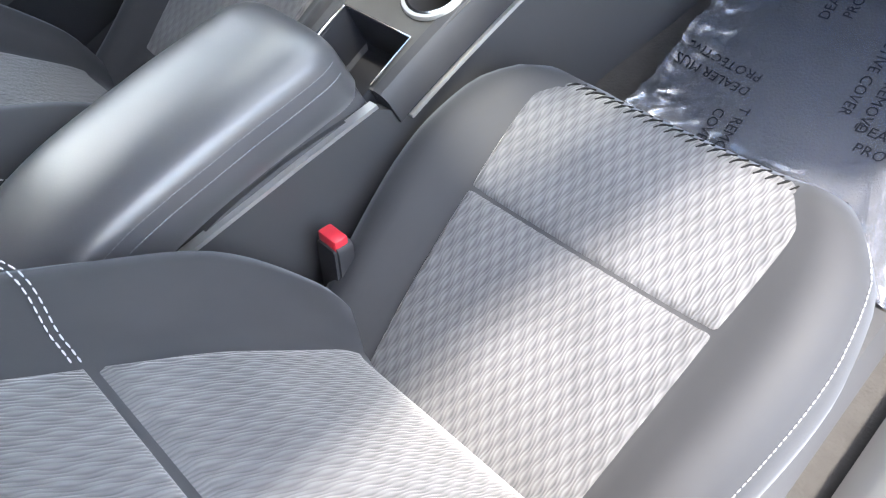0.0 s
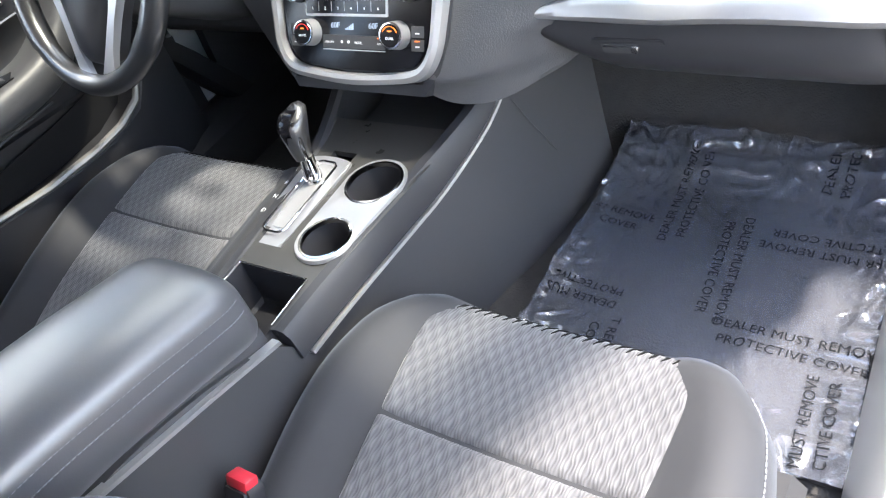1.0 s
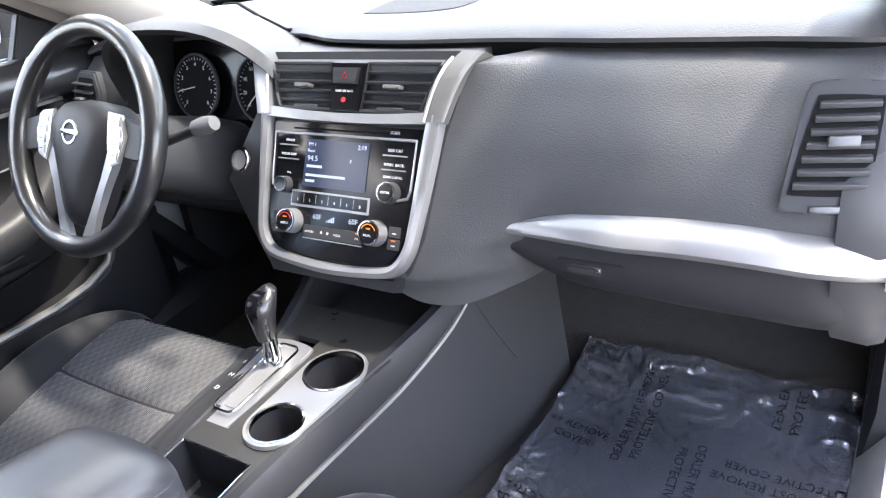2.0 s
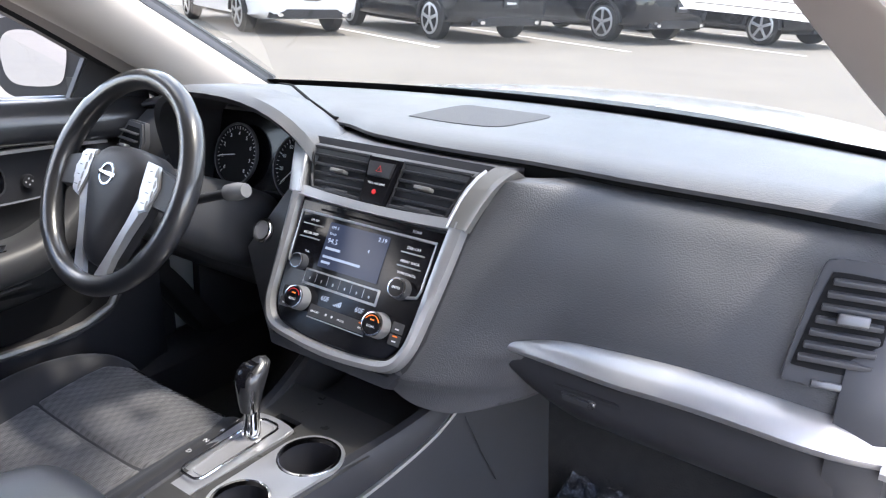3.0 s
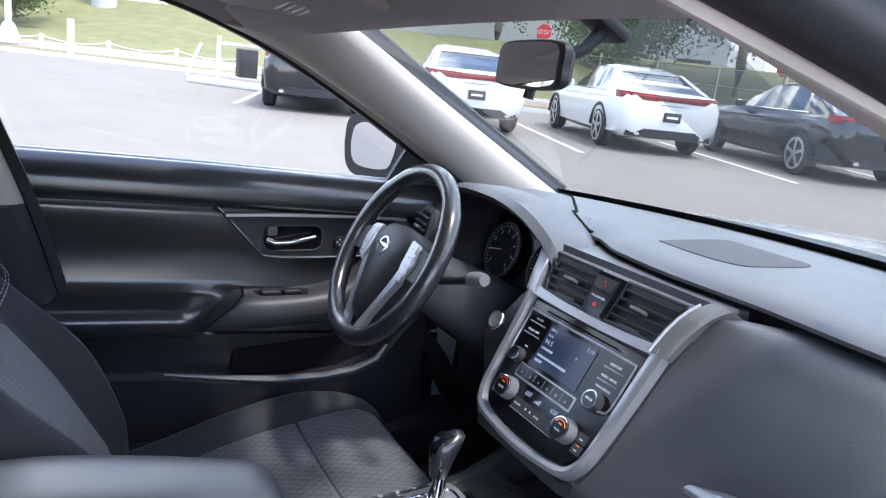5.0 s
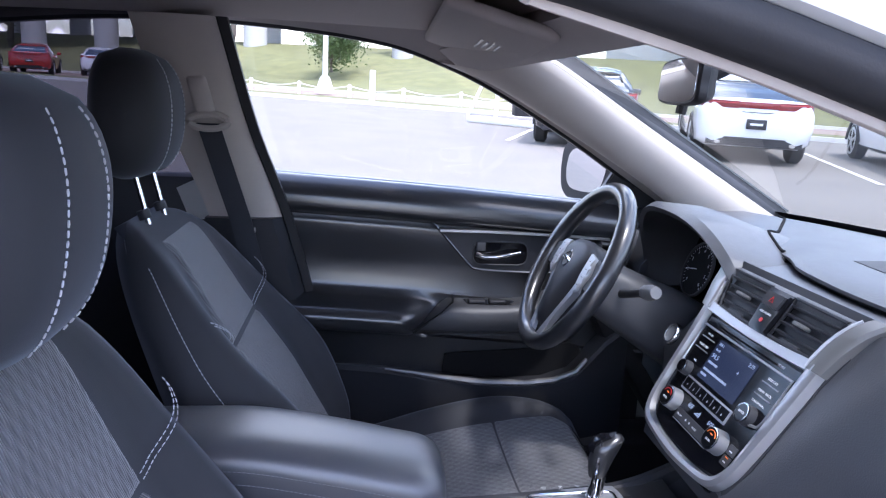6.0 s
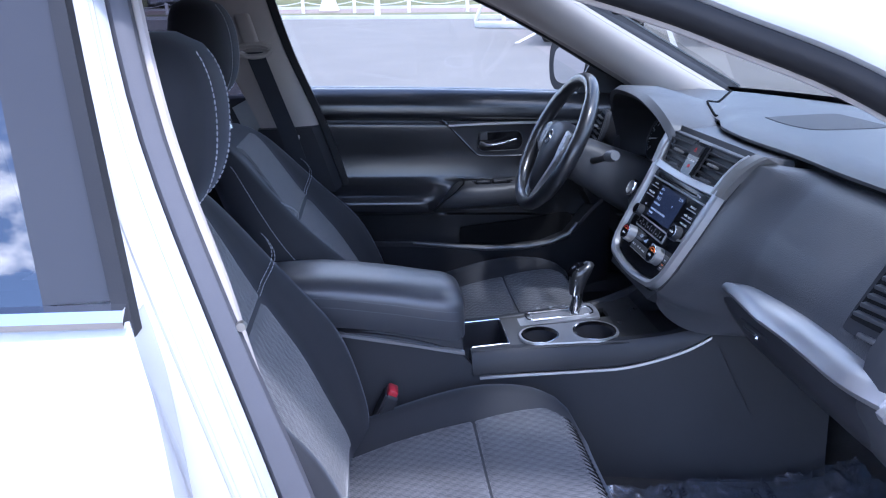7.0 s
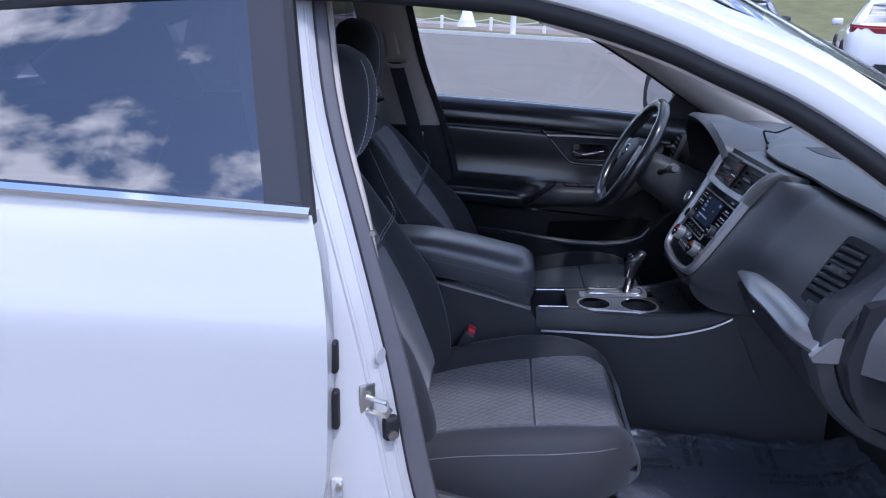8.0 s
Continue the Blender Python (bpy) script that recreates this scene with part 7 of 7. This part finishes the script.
RED_PAINT = material("red_car_paint", (0.35, 0.02, 0.02), 0.2, coat=0.7, var=0.05, var_scale=2)
WHITE_PAINT = material("white_car_paint", (0.75, 0.75, 0.76), 0.2, coat=0.7, var=0.03, var_scale=2)
SILVER_PAINT = material("silver_car_paint", (0.45, 0.46, 0.5), 0.25, 0.6, coat=0.6)
TYRE = material("tyre_rubber", (0.02, 0.02, 0.02), 0.8, grain=60, depth=0.3)
ALLOY = material("alloy_rim", (0.55, 0.56, 0.58), 0.3, 0.9)
TAIL = material("red_tail_lamp", (0.22, 0.008, 0.012), 0.15, coat=0.6)
FARGLASS = material("dark_car_glass", (0.03, 0.035, 0.04), 0.04, coat=0.8)


def sedan(paint, label, at, heading):
    """A parked sedan; its rear axle stands at the given place, its nose turned by heading from +y."""
    car = thing("parked_car", (0, 0, 0), label, "car", "cars parked in a row")
    rows = [(-1.03, 0.70, 0.42, 0.80, 0.90), (-1.0, 0.82, 0.36, 0.86, 1.0), (-0.92, 0.89, 0.30, 0.88, 1.06), (-0.7, 0.925, 0.26, 0.90, 1.07), (-0.3, 0.945, 0.24, 0.92, 1.06), (0.5, 0.95, 0.22, 0.90, 1.03), (1.5, 0.945, 0.22, 0.88, 1.0), (2.3, 0.945, 0.22, 0.86, 0.99), (3.0, 0.94, 0.24, 0.82, 0.94), (3.6, 0.90, 0.26, 0.76, 0.86), (3.9, 0.80, 0.30, 0.66, 0.76), (4.0, 0.62, 0.36, 0.60, 0.68)]
    rings = []
    for k in range(41):
        y = -1.03 + 5.03 * k / 40
        if k in (1, 2):
            y = -1.0 + 0.08 * (k - 1)
        w, zb, zs, zt = lerp_rows(rows, y)
        half = [(0.0, zb), (w * 0.8, zb), (w * 0.95, zb + 0.08), (w, zs - 0.25), (w * 0.99, zs - 0.05), (w * 0.96, zs + 0.02), (w * 0.86, zt - 0.02), (w * 0.5, zt), (0, zt + 0.005)]
        rings.append([(x, y, z) for x, z in half] + [(-x, y, z) for x, z in half[-2:0:-1]])
    body = part("body", loft(rings), paint, car, angle=35)
    roof = [(-0.62, 1.05, 0.80, 0.74), (-0.2, 1.20, 0.80, 0.66), (0.2, 1.35, 0.82, 0.60), (0.6, 1.44, 0.83, 0.58), (1.0, 1.47, 0.83, 0.58), (1.4, 1.455, 0.83, 0.58), (1.8, 1.33, 0.82, 0.60), (2.2, 1.13, 0.80, 0.66), (2.5, 0.98, 0.78, 0.74)]
    rings = []
    for k in range(25):
        y = -0.62 + 3.12 * k / 24
        zt, wb, wt = lerp_rows(roof, y)
        rings.append([(s * wb * (1 if j else 1), y, 0.98) if not j else (s * wt, y, zt - 0.03 * (zt > 1.2)) for s, j in ((1, 0), (1, 1), (-1, 1), (-1, 0))])
    part("windows", loft(rings), FARGLASS, car, "dark car windows", angle=50)
    part("roof", loft([[(s * w, y, z + dz) for s, w, dz in ((1, wt + 0.015, -0.035), (1, wt * 0.7, 0.004), (0, wt, 0.012), (-1, wt * 0.7, 0.004), (-1, wt + 0.015, -0.035))] for y, z, wt in ((0.28, 1.385, 0.6), (0.6, 1.445, 0.585), (1.0, 1.475, 0.585), (1.42, 1.455, 0.585))]), paint, car)
    for s in (-1, 1):
        part("rear_pillar", loft([[(s * a, y, z) for a, y, z in row] for row in ([(0.84, -0.62, 1.0), (0.80, -0.60, 1.06), (0.70, -0.58, 1.06), (0.86, 0.02, 1.0)], [(0.79, -0.28, 1.15), (0.74, -0.25, 1.19), (0.64, -0.22, 1.20), (0.80, 0.10, 1.15)], [(0.655, 0.22, 1.36), (0.62, 0.24, 1.385), (0.56, 0.26, 1.385), (0.66, 0.36, 1.36)])]), paint, car)
        part("window_trim", tube([(s * 0.845, 0.0, 1.02), (s * 0.845, 1.2, 1.0), (s * 0.80, 2.2, 0.99)], 0.012, 6), CHROME, car)
        part("side_mirror", box((0.2, 0.12, 0.13), (s * 1.0, 1.95, 1.03), bev=0.04, seg=3), paint, car)
        part("exhaust", tube([(s * 0.58, -1.06, 0.35), (s * 0.58, -0.9, 0.35)], 0.05, 14, flat=0.6), CHROME, car, "chrome exhaust tip")
        lamp = part("tail_lamp", loft([[(x, y, z + dz) for dz in (-0.062, -0.02, 0.03, 0.055)] + [(x, y + 0.08, z + dz) for dz in (0.055, -0.062)] for x, y, z in ((s * 0.30, -1.035, 0.965), (s * 0.55, -1.025, 0.967), (s * 0.74, -0.985, 0.97), (s * 0.86, -0.86, 0.975), (s * 0.905, -0.70, 0.98))]), TAIL, car, "red wrap-round tail lamp")
        part("lamp_line", tube([(s * 0.32, -1.042, 0.985), (s * 0.55, -1.034, 0.987), (s * 0.73, -0.996, 0.99), (s * 0.855, -0.87, 0.995)], 0.008, 6), material("bright_red_lamp", (0.5, 0.03, 0.04), 0.3) if "bright_red_lamp" not in bpy.data.materials else bpy.data.materials["bright_red_lamp"], lamp)
    part("lamp_bar", box((0.62, 0.03, 0.10), (0, -1.03, 0.965), bev=0.01), TAIL, car, "dark red lamp bar across the boot")
    part("bumper_insert", loft([[(x, y, z) for z in (0.30, 0.44)] + [(x, y + 0.1, z) for z in (0.44, 0.30)] for x, y in ((-0.75, -0.98), (-0.4, -1.045), (0, -1.05), (0.4, -1.045), (0.75, -0.98))]), SEAL, car, "black lower bumper")
    pl = part("number_plate", box((0.31, 0.012, 0.16), (0, -1.052, 0.66), bev=0.004), PLASTIC, car, "dark dealer plate with a pale bar")
    part("plate_bar", box((0.2, 0.004, 0.035), (0, -1.06, 0.66)), PRINT, pl)
    part("boot_line", tube([(-0.72, -0.99, 0.86), (0, -1.045, 0.85), (0.72, -0.99, 0.86)], 0.006, 5), SEAL, car)
    for s in (-1, 1):
        for y in (0, 3.05):
            wh = part("wheel", tube([(s * 0.70, y, 0.35), (s * 0.74, y, 0.35), (s * 0.90, y, 0.35), (s * 0.945, y, 0.35)], [0.30, 0.35, 0.35, 0.30], 28), TYRE, car, "black tyre")
            part("rim", disc(0.24, 0.20, 0.015, Matrix.Translation((s * 0.935, y, 0.35)) @ Matrix.Rotation(s * math.pi / 2, 4, "Y"), 24), DARK, wh)
            for k in range(5):
                a = 2 * math.pi * k / 5
                part("spoke", box((0.02, 0.055, 0.22), (s * 0.953, y + 0.12 * math.sin(a), 0.35 + 0.12 * math.cos(a)), Matrix.Rotation(-a, 4, "X"), bev=0.008), ALLOY, wh)
            part("rim_ring", ring(0.265, 0.225, 0.02, Matrix.Translation((s * 0.938, y, 0.35)) @ Matrix.Rotation(s * math.pi / 2, 4, "Y"), 28), ALLOY, wh)
            part("wheel_arch", tube([(s * 0.935, y + 0.40 * math.cos(a), 0.35 + 0.40 * math.sin(a)) for a in [math.pi * k / 12 for k in range(13)]], 0.035, 6), SEAL, car)
    car.matrix_basis = pose(at[0], at[1], 0, 0, 0, heading)
    return car


HEAD_YAW = 70
sedan(WHITE_PAINT, "white sedan parked tail-on with red full-width tail lamps", (-9.81, 8.95), HEAD_YAW)
sedan(WHITE_PAINT, "white sedan parked between a pillar and its neighbour", (-11.7, 6.2), HEAD_YAW)
sedan(BLACK_PAINT, "black sedan parked tail-on with alloy wheels", (-7.16, 10.95), HEAD_YAW)
sedan(BLACK_PAINT, "black sedan parked beside another black one", (-5.2, 13.7), HEAD_YAW)
sedan(BLACK_PAINT, "black sedan parked beside the lane", (-2.9, 15.9), HEAD_YAW)
sedan(BLACK_PAINT, "black sedan parked next to the white barrier", (-13.15, 3.70), HEAD_YAW + 3)
sedan(RED_PAINT, "red sedan parked far off beside a bridge", (-38.3, -16.6), 105)
sedan(WHITE_PAINT, "white sedan parked far off beside a red one", (-40.2, -14.0), 105)
sedan(SILVER_PAINT, "silver sedan parked far off behind the car", (-42.0, -11.3), 105)
sedan(BLACK_PAINT, "dark sedan parked far off under the bridge", (-38.4, -19.6), 105)

# painted bay lines
LINE = material("worn_white_line", (0.62, 0.6, 0.56), 0.8, var=0.2, var_scale=8, grain=60, depth=0.2)
hd = radians(HEAD_YAW)
for k in range(-3, 5):
    c = Vector((-8.98 + 2.25 * k, 9.93 + 2.26 * k, 0.004))
    m = Matrix.Translation(c) @ Matrix.Rotation(hd, 4, "Z")
    tagged(part("bay_line", box((0.1, 5.2, 0.004), m @ Vector((0, 0, 0)), Matrix.Rotation(hd, 4, "Z")), LINE), "worn white painted bay line", "road marking", "bay lines")

# ---- verge, street and bank ----
GRASS = material("dry_green_grass", (0.15, 0.15, 0.062), 0.95, grain=9, depth=0.8, var=0.45, var_scale=1.3)
STREET = material("brown_brick_street", (0.27, 0.20, 0.17), 0.9, grain=12, depth=0.3, var=0.2, var_scale=2)
KERB = material("pale_kerb", (0.6, 0.58, 0.55), 0.85, grain=40, depth=0.3, var=0.15, var_scale=2)
# local frame of the far edge: along e, outwards n
E0 = Vector((-24.4, 0.2, 0))
ev, nv = Vector((math.cos(radians(59)), math.sin(radians(59)), 0)), Vector((-math.sin(radians(59)), math.cos(radians(59)), 0))


def strip(n0, n1, z0, z1, mat, name, label, cat, thick=0.15, rough=0.0, s0=-70, s1=90, seg=60):
    def fn(u, v):
        p = E0 + ev * (s0 + (s1 - s0) * u) + nv * (n0 + (n1 - n0) * v)
        z = z0 + (z1 - z0) * (v * v * (3 - 2 * v))
        return (p.x, p.y, z + rough * noise.noise((p.x * 0.25, p.y * 0.25, 0)) * math.sin(math.pi * v))
    return tagged(part(name, slab(fn, seg, 12, (0, 0, -thick)), mat), label, cat, kind="structure")


strip(0.0, 0.25, 0.12, 0.12, KERB, "kerb", "pale concrete kerb of the lot", "kerb")
strip(0.25, 2.2, 0.13, 0.10, GRASS, "verge", "strip of dry yellow-green grass", "grass", rough=0.05)
strip(2.2, 7.5, 0.02, 0.03, STREET, "road", "brown brick side street", "road", thick=0.01)
strip(7.5, 7.75, 0.14, 0.14, KERB, "kerb", "pale kerb beyond the street", "kerb")
strip(7.75, 24, 0.14, 2.6, GRASS, "grass_bank", "green grass bank rising beyond the street", "grass", rough=0.4)
strip(24, 120, 2.6, 3.2, GRASS, "far_grass", "far grass above the bank", "grass", rough=0.4)


def at_edge(s, n):
    return E0 + ev * s + nv * n


WHITE_POST = material("white_post_paint", (0.75, 0.74, 0.7), 0.6, var=0.1, var_scale=6)
posts = []
for k in range(9):
    p = Vector((-29.8 + 1.2 * (k - 5), -1.1 + 2.1 * (k - 5), 0.02))
    po = thing("bollard", tuple(p), "short white painted bollard beside the street", "bollard", "bollards along the verge")
    part("post", tube([p + Vector((0, 0, z)) for z in (0.0, 0.3, 0.50, 0.52)], [0.07] * 3 + [0.05], 12), WHITE_POST, po)
    posts.append(p + Vector((0, 0, 0.45)))
p = Vector((-24.9, -0.25, 0.0))
po = thing("bollard", tuple(p), "tall white painted bollard on the verge", "bollard", "bollards along the verge")
part("post", tube([p + Vector((0, 0, z)) for z in (0.05, 0.4, 1.12, 1.15)], [0.10] * 3 + [0.07], 12), WHITE_POST, po)
for a, b in zip(posts, posts[1:]):
    pts = [a.lerp(b, k / 12) - Vector((0, 0, 0.14 * math.sin(math.pi * k / 12))) for k in range(13)]
    tagged(part("chain", tube(pts, 0.018, 6), WHITE_POST), "white chain slung between bollards", "chain", "chains")

pole_at = Vector((-31.2, -2.15, 0))
lamp_post = thing("lamp_post", tuple(pole_at), "tall white lamp post on a flared base", "lamp post")
part("base", tube([pole_at + Vector((0, 0, z)) for z in (0.1, 0.25, 0.75, 0.8)], [0.42, 0.36, 0.19, 0.12], 16), WHITE_POST, lamp_post)
part("pole", tube([pole_at + Vector((0, 0, z)) for z in (0.7, 4, 9)], [0.11, 0.10, 0.08], 12), WHITE_POST, lamp_post)

# barrier and box near the dark car
gp = Vector((-21.0, 3.35, 0))
gate_ = thing("barrier", tuple(gp), "white pipe barrier with a dark utility box", "barrier")
for dx in (0.0, 1.5):
    part("upright", tube([gp + ev * dx + Vector((0, 0, z)) for z in (0, 1.0, 1.15)], 0.06, 10), WHITE_POST, gate_)
part("bar", tube([gp + Vector((0, 0, 0.95)), gp + ev * 1.5 + Vector((0, 0, 0.95))], 0.05, 10), WHITE_POST, gate_)
part("brace", tube([gp + Vector((0, 0, 0.9)) - ev * 0.5, gp - ev * 0.9], 0.05, 10), WHITE_POST, gate_)
part("utility_box", box((0.5, 0.5, 0.75), tuple(gp + ev * 0.9 - nv * 0.3 + Vector((0, 0, 0.5))), bev=0.03), SEAL, gate_)
kerb_is = part("island_kerb", box((3.2, 0.35, 0.16), (-17.3, 3.35, 0.08), Matrix.Rotation(radians(44), 4, "Z"), bev=0.04), KERB)
tagged(kerb_is, "white painted kerb island", "kerb", kind="structure")

# stop signs
SIGN_RED = material("sign_red", (0.6, 0.03, 0.04), 0.5)
for sg, z in ((Vector((-23.6, 29.0, 0)), 2.5), (Vector((-30.7, 20.4, 0)), 3.0)):
    sign = thing("stop_sign", tuple(sg), "red octagonal stop sign on a post", "road sign", "stop signs")
    part("post", tube([sg, sg + Vector((0, 0, z + 0.3))], 0.035, 8), STEEL, sign)
    sm = frame_at(sg + Vector((0.02, -0.05, z)), (0.8, 0.6, 0), (0, 0, 1))
    panel = part("panel", plate([(0.40 * math.cos(radians(22.5 + 45 * k)), 0.40 * math.sin(radians(22.5 + 45 * k))) for k in range(8)], 0.01, sm), SIGN_RED, sign)
    part("word", text_mesh("STOP", 0.28, sm @ pose(0, 0, 0.014)), PRINT, panel)

# bridge columns
CONC = material("grey_concrete_column", (0.42, 0.41, 0.40), 0.9, grain=8, depth=0.3, var=0.12, var_scale=0.7)
bridge = thing("bridge", (-62, -22, 0), "elevated concrete road on tall grey columns", "bridge")
for k in range(9):
    for j in range(2):
        p = Vector((-58 - 9 * j + 1.0 * k, -34 + 5.2 * k, 0))
        part("column", tube([p + Vector((0, 0, z)) for z in (0, 4, 8.5, 9.2)], [0.8, 0.8, 0.8, 1.3], 12), CONC, bridge)
part("deck", box((14, 90, 1.4), (-60, -14, 10), Matrix.Rotation(radians(-11), 4, "Z"), bev=0.2), CONC, bridge)
col = part("post_column", tube([Vector((-45, 1.7, z)) for z in (0.2, 4, 9)], 0.65, 14), CONC, bridge)


# ---- trees ----
BARK = material("grey_bark", (0.12, 0.10, 0.08), 0.95, grain=30, depth=0.8, var=0.3, var_scale=4)
LEAF = material("green_leaves", (0.07, 0.11, 0.035), 0.6, var=0.45, var_scale=0.8)


def tree(at, h, r, low, leaves, seed, label):
    rnd = random.Random(seed)
    ob = thing("tree", tuple(at), label, "tree", "trees beyond the lot")
    base = Vector(at)
    top = base + Vector((0, 0, h * 0.62))
    trunk = part("trunk", tube([base, base + Vector((0.1, 0, h * 0.2)), base + Vector((-0.1, 0.1, h * 0.4)), top], [h * 0.035, h * 0.028, h * 0.02, h * 0.012], 9), BARK, ob)
    cents = []
    for k in range(16):
        a, e = rnd.uniform(0, 6.28), rnd.uniform(-0.15, 1.1)
        d = Vector((math.cos(a) * math.cos(e), math.sin(a) * math.cos(e), math.sin(e)))
        s = base + Vector((0, 0, h * rnd.uniform(low, 0.55)))
        tip = base + Vector((0, 0, h * (low + 0.25))) + Vector((d.x * r, d.y * r, d.z * (h * (0.75 - low)))) * rnd.uniform(0.65, 1.0)
        part("limb", tube([s, s.lerp(tip, 0.5) + Vector((0, 0, 0.2)), tip], [h * 0.012, h * 0.008, h * 0.003], 6), BARK, trunk)
        cents += [tip, s.lerp(tip, 0.7), s.lerp(tip, 0.5) + Vector((rnd.gauss(0, .2), rnd.gauss(0, .2), rnd.gauss(0, .2)))]
    vs, fs = [], []
    for _ in range(leaves):
        c = rnd.choice(cents) + Vector((rnd.gauss(0, 1), rnd.gauss(0, 1), rnd.gauss(0, 0.8))) * r * 0.17
        a = Vector((rnd.gauss(0, 1), rnd.gauss(0, 1), rnd.gauss(0, 1))).normalized() * rnd.uniform(0.05, 0.11) * (r / 2.5) ** 0.5
        b = a.orthogonal().normalized() * a.length * 0.55
        i = len(vs)
        vs += [c - a, c + b, c + a, c - b]
        fs.append((i, i + 1, i + 2, i + 3))
    me = bpy.data.meshes.new("crown")
    me.from_pydata(vs, [], fs)
    me.materials.append(LEAF)
    cr = new("crown", me)
    cr.parent = ob
    cr.matrix_parent_inverse = Matrix.Translation(base).inverted()
    tagged(cr, kind="stuff")
    return ob


tree((-40.5, -2.3, 0.9), 3.4, 2.0, 0.08, 9000, 1, "round bushy green tree on the grass bank")
tree((-41.0, -7.5, 1.2), 6.5, 2.8, 0.3, 7000, 2, "green tree on the bank behind the lamp post")
tree((-24.5, 27.0, 0.6), 8.5, 5.0, 0.3, 12000, 3, "broad dark green tree behind the parked cars")
tree((-14.5, 33.0, 0.6), 8.0, 4.5, 0.3, 10000, 4, "dark green tree near the stop sign")
tree((-19.5, 30.0, 0.4), 6.0, 3.6, 0.14, 9000, 8, "low dark green tree behind the fence")
tree((-29.5, 24.0, 0.8), 6.0, 3.6, 0.14, 9000, 9, "low green tree beside the lot")
tree((-10.0, 36.0, 0.4), 8.0, 4.8, 0.16, 10000, 10, "tall dark green tree at the lot's end")
tree((-38.0, 22.0, 1.5), 8.0, 4.2, 0.3, 8000, 5, "green tree on the far bank")
tree((-47.0, 12.0, 2.4), 8.0, 4.0, 0.3, 7000, 6, "green tree high on the bank")
tree((-58.0, -26.0, 0), 9.0, 4.0, 0.25, 6000, 7, "dark tree among the bridge columns")

# wire fence behind the row
fence = thing("fence", (-22, 24, 0), "dark wire fence with steel posts behind the parked cars", "fence")
fa, fb = Vector((-34, 20, 0.3)), Vector((-4, 36, 0.3))
for k in range(13):
    p = fa.lerp(fb, k / 12)
    part("post", tube([p, p + Vector((0, 0, 1.9))], 0.035, 6), STEEL, fence)
for z in (0.3, 1.1, 1.85):
    part("rail", tube([fa + Vector((0, 0, z)), fb + Vector((0, 0, z))], 0.02, 5), STEEL, fence)
part("mesh", sheet(lambda u, v: fa.lerp(fb, u) + Vector((0, 0, 0.2 + 1.65 * v)), 12, 2), glass("fence_wire_mesh", (0.62, 0.62, 0.62), 0.5), fence, "fine grey wire mesh")

# far buildings
FACADE = material("pale_far_facade", (0.55, 0.54, 0.52), 0.9, var=0.08, var_scale=0.4)
for (x, y, w, d, h, yaw, lab) in ((-62, 40, 40, 14, 6.5, 30, "pale low warehouse beyond the trees"), (-20, 75, 60, 16, 7, 5, "pale long building beyond the lot"), (60, 30, 40, 18, 7, 80, "pale dealership building behind the car"), (10, -60, 60, 14, 6, 0, "pale building behind the car")):
    bl = thing("far_building", (x, y, 0), lab, "building", "far buildings")
    rot = Matrix.Rotation(radians(yaw), 4, "Z")
    part("wall", box((w, d, h), (x, y, h / 2), rot), FACADE, bl)
    part("roof", box((w + 0.8, d + 0.8, 0.5), (x, y, h + 0.25), rot), CONC, bl)
    for k in range(int(w // 5)):
        for sd in (-1, 1):
            p = Vector((x, y, 2.4)) + rot @ Vector((-w / 2 + 2.5 + 5 * k, sd * d / 2, 0))
            part("window", box((2.6, 0.12, 1.8), tuple(p), rot), FARGLASS, bl)
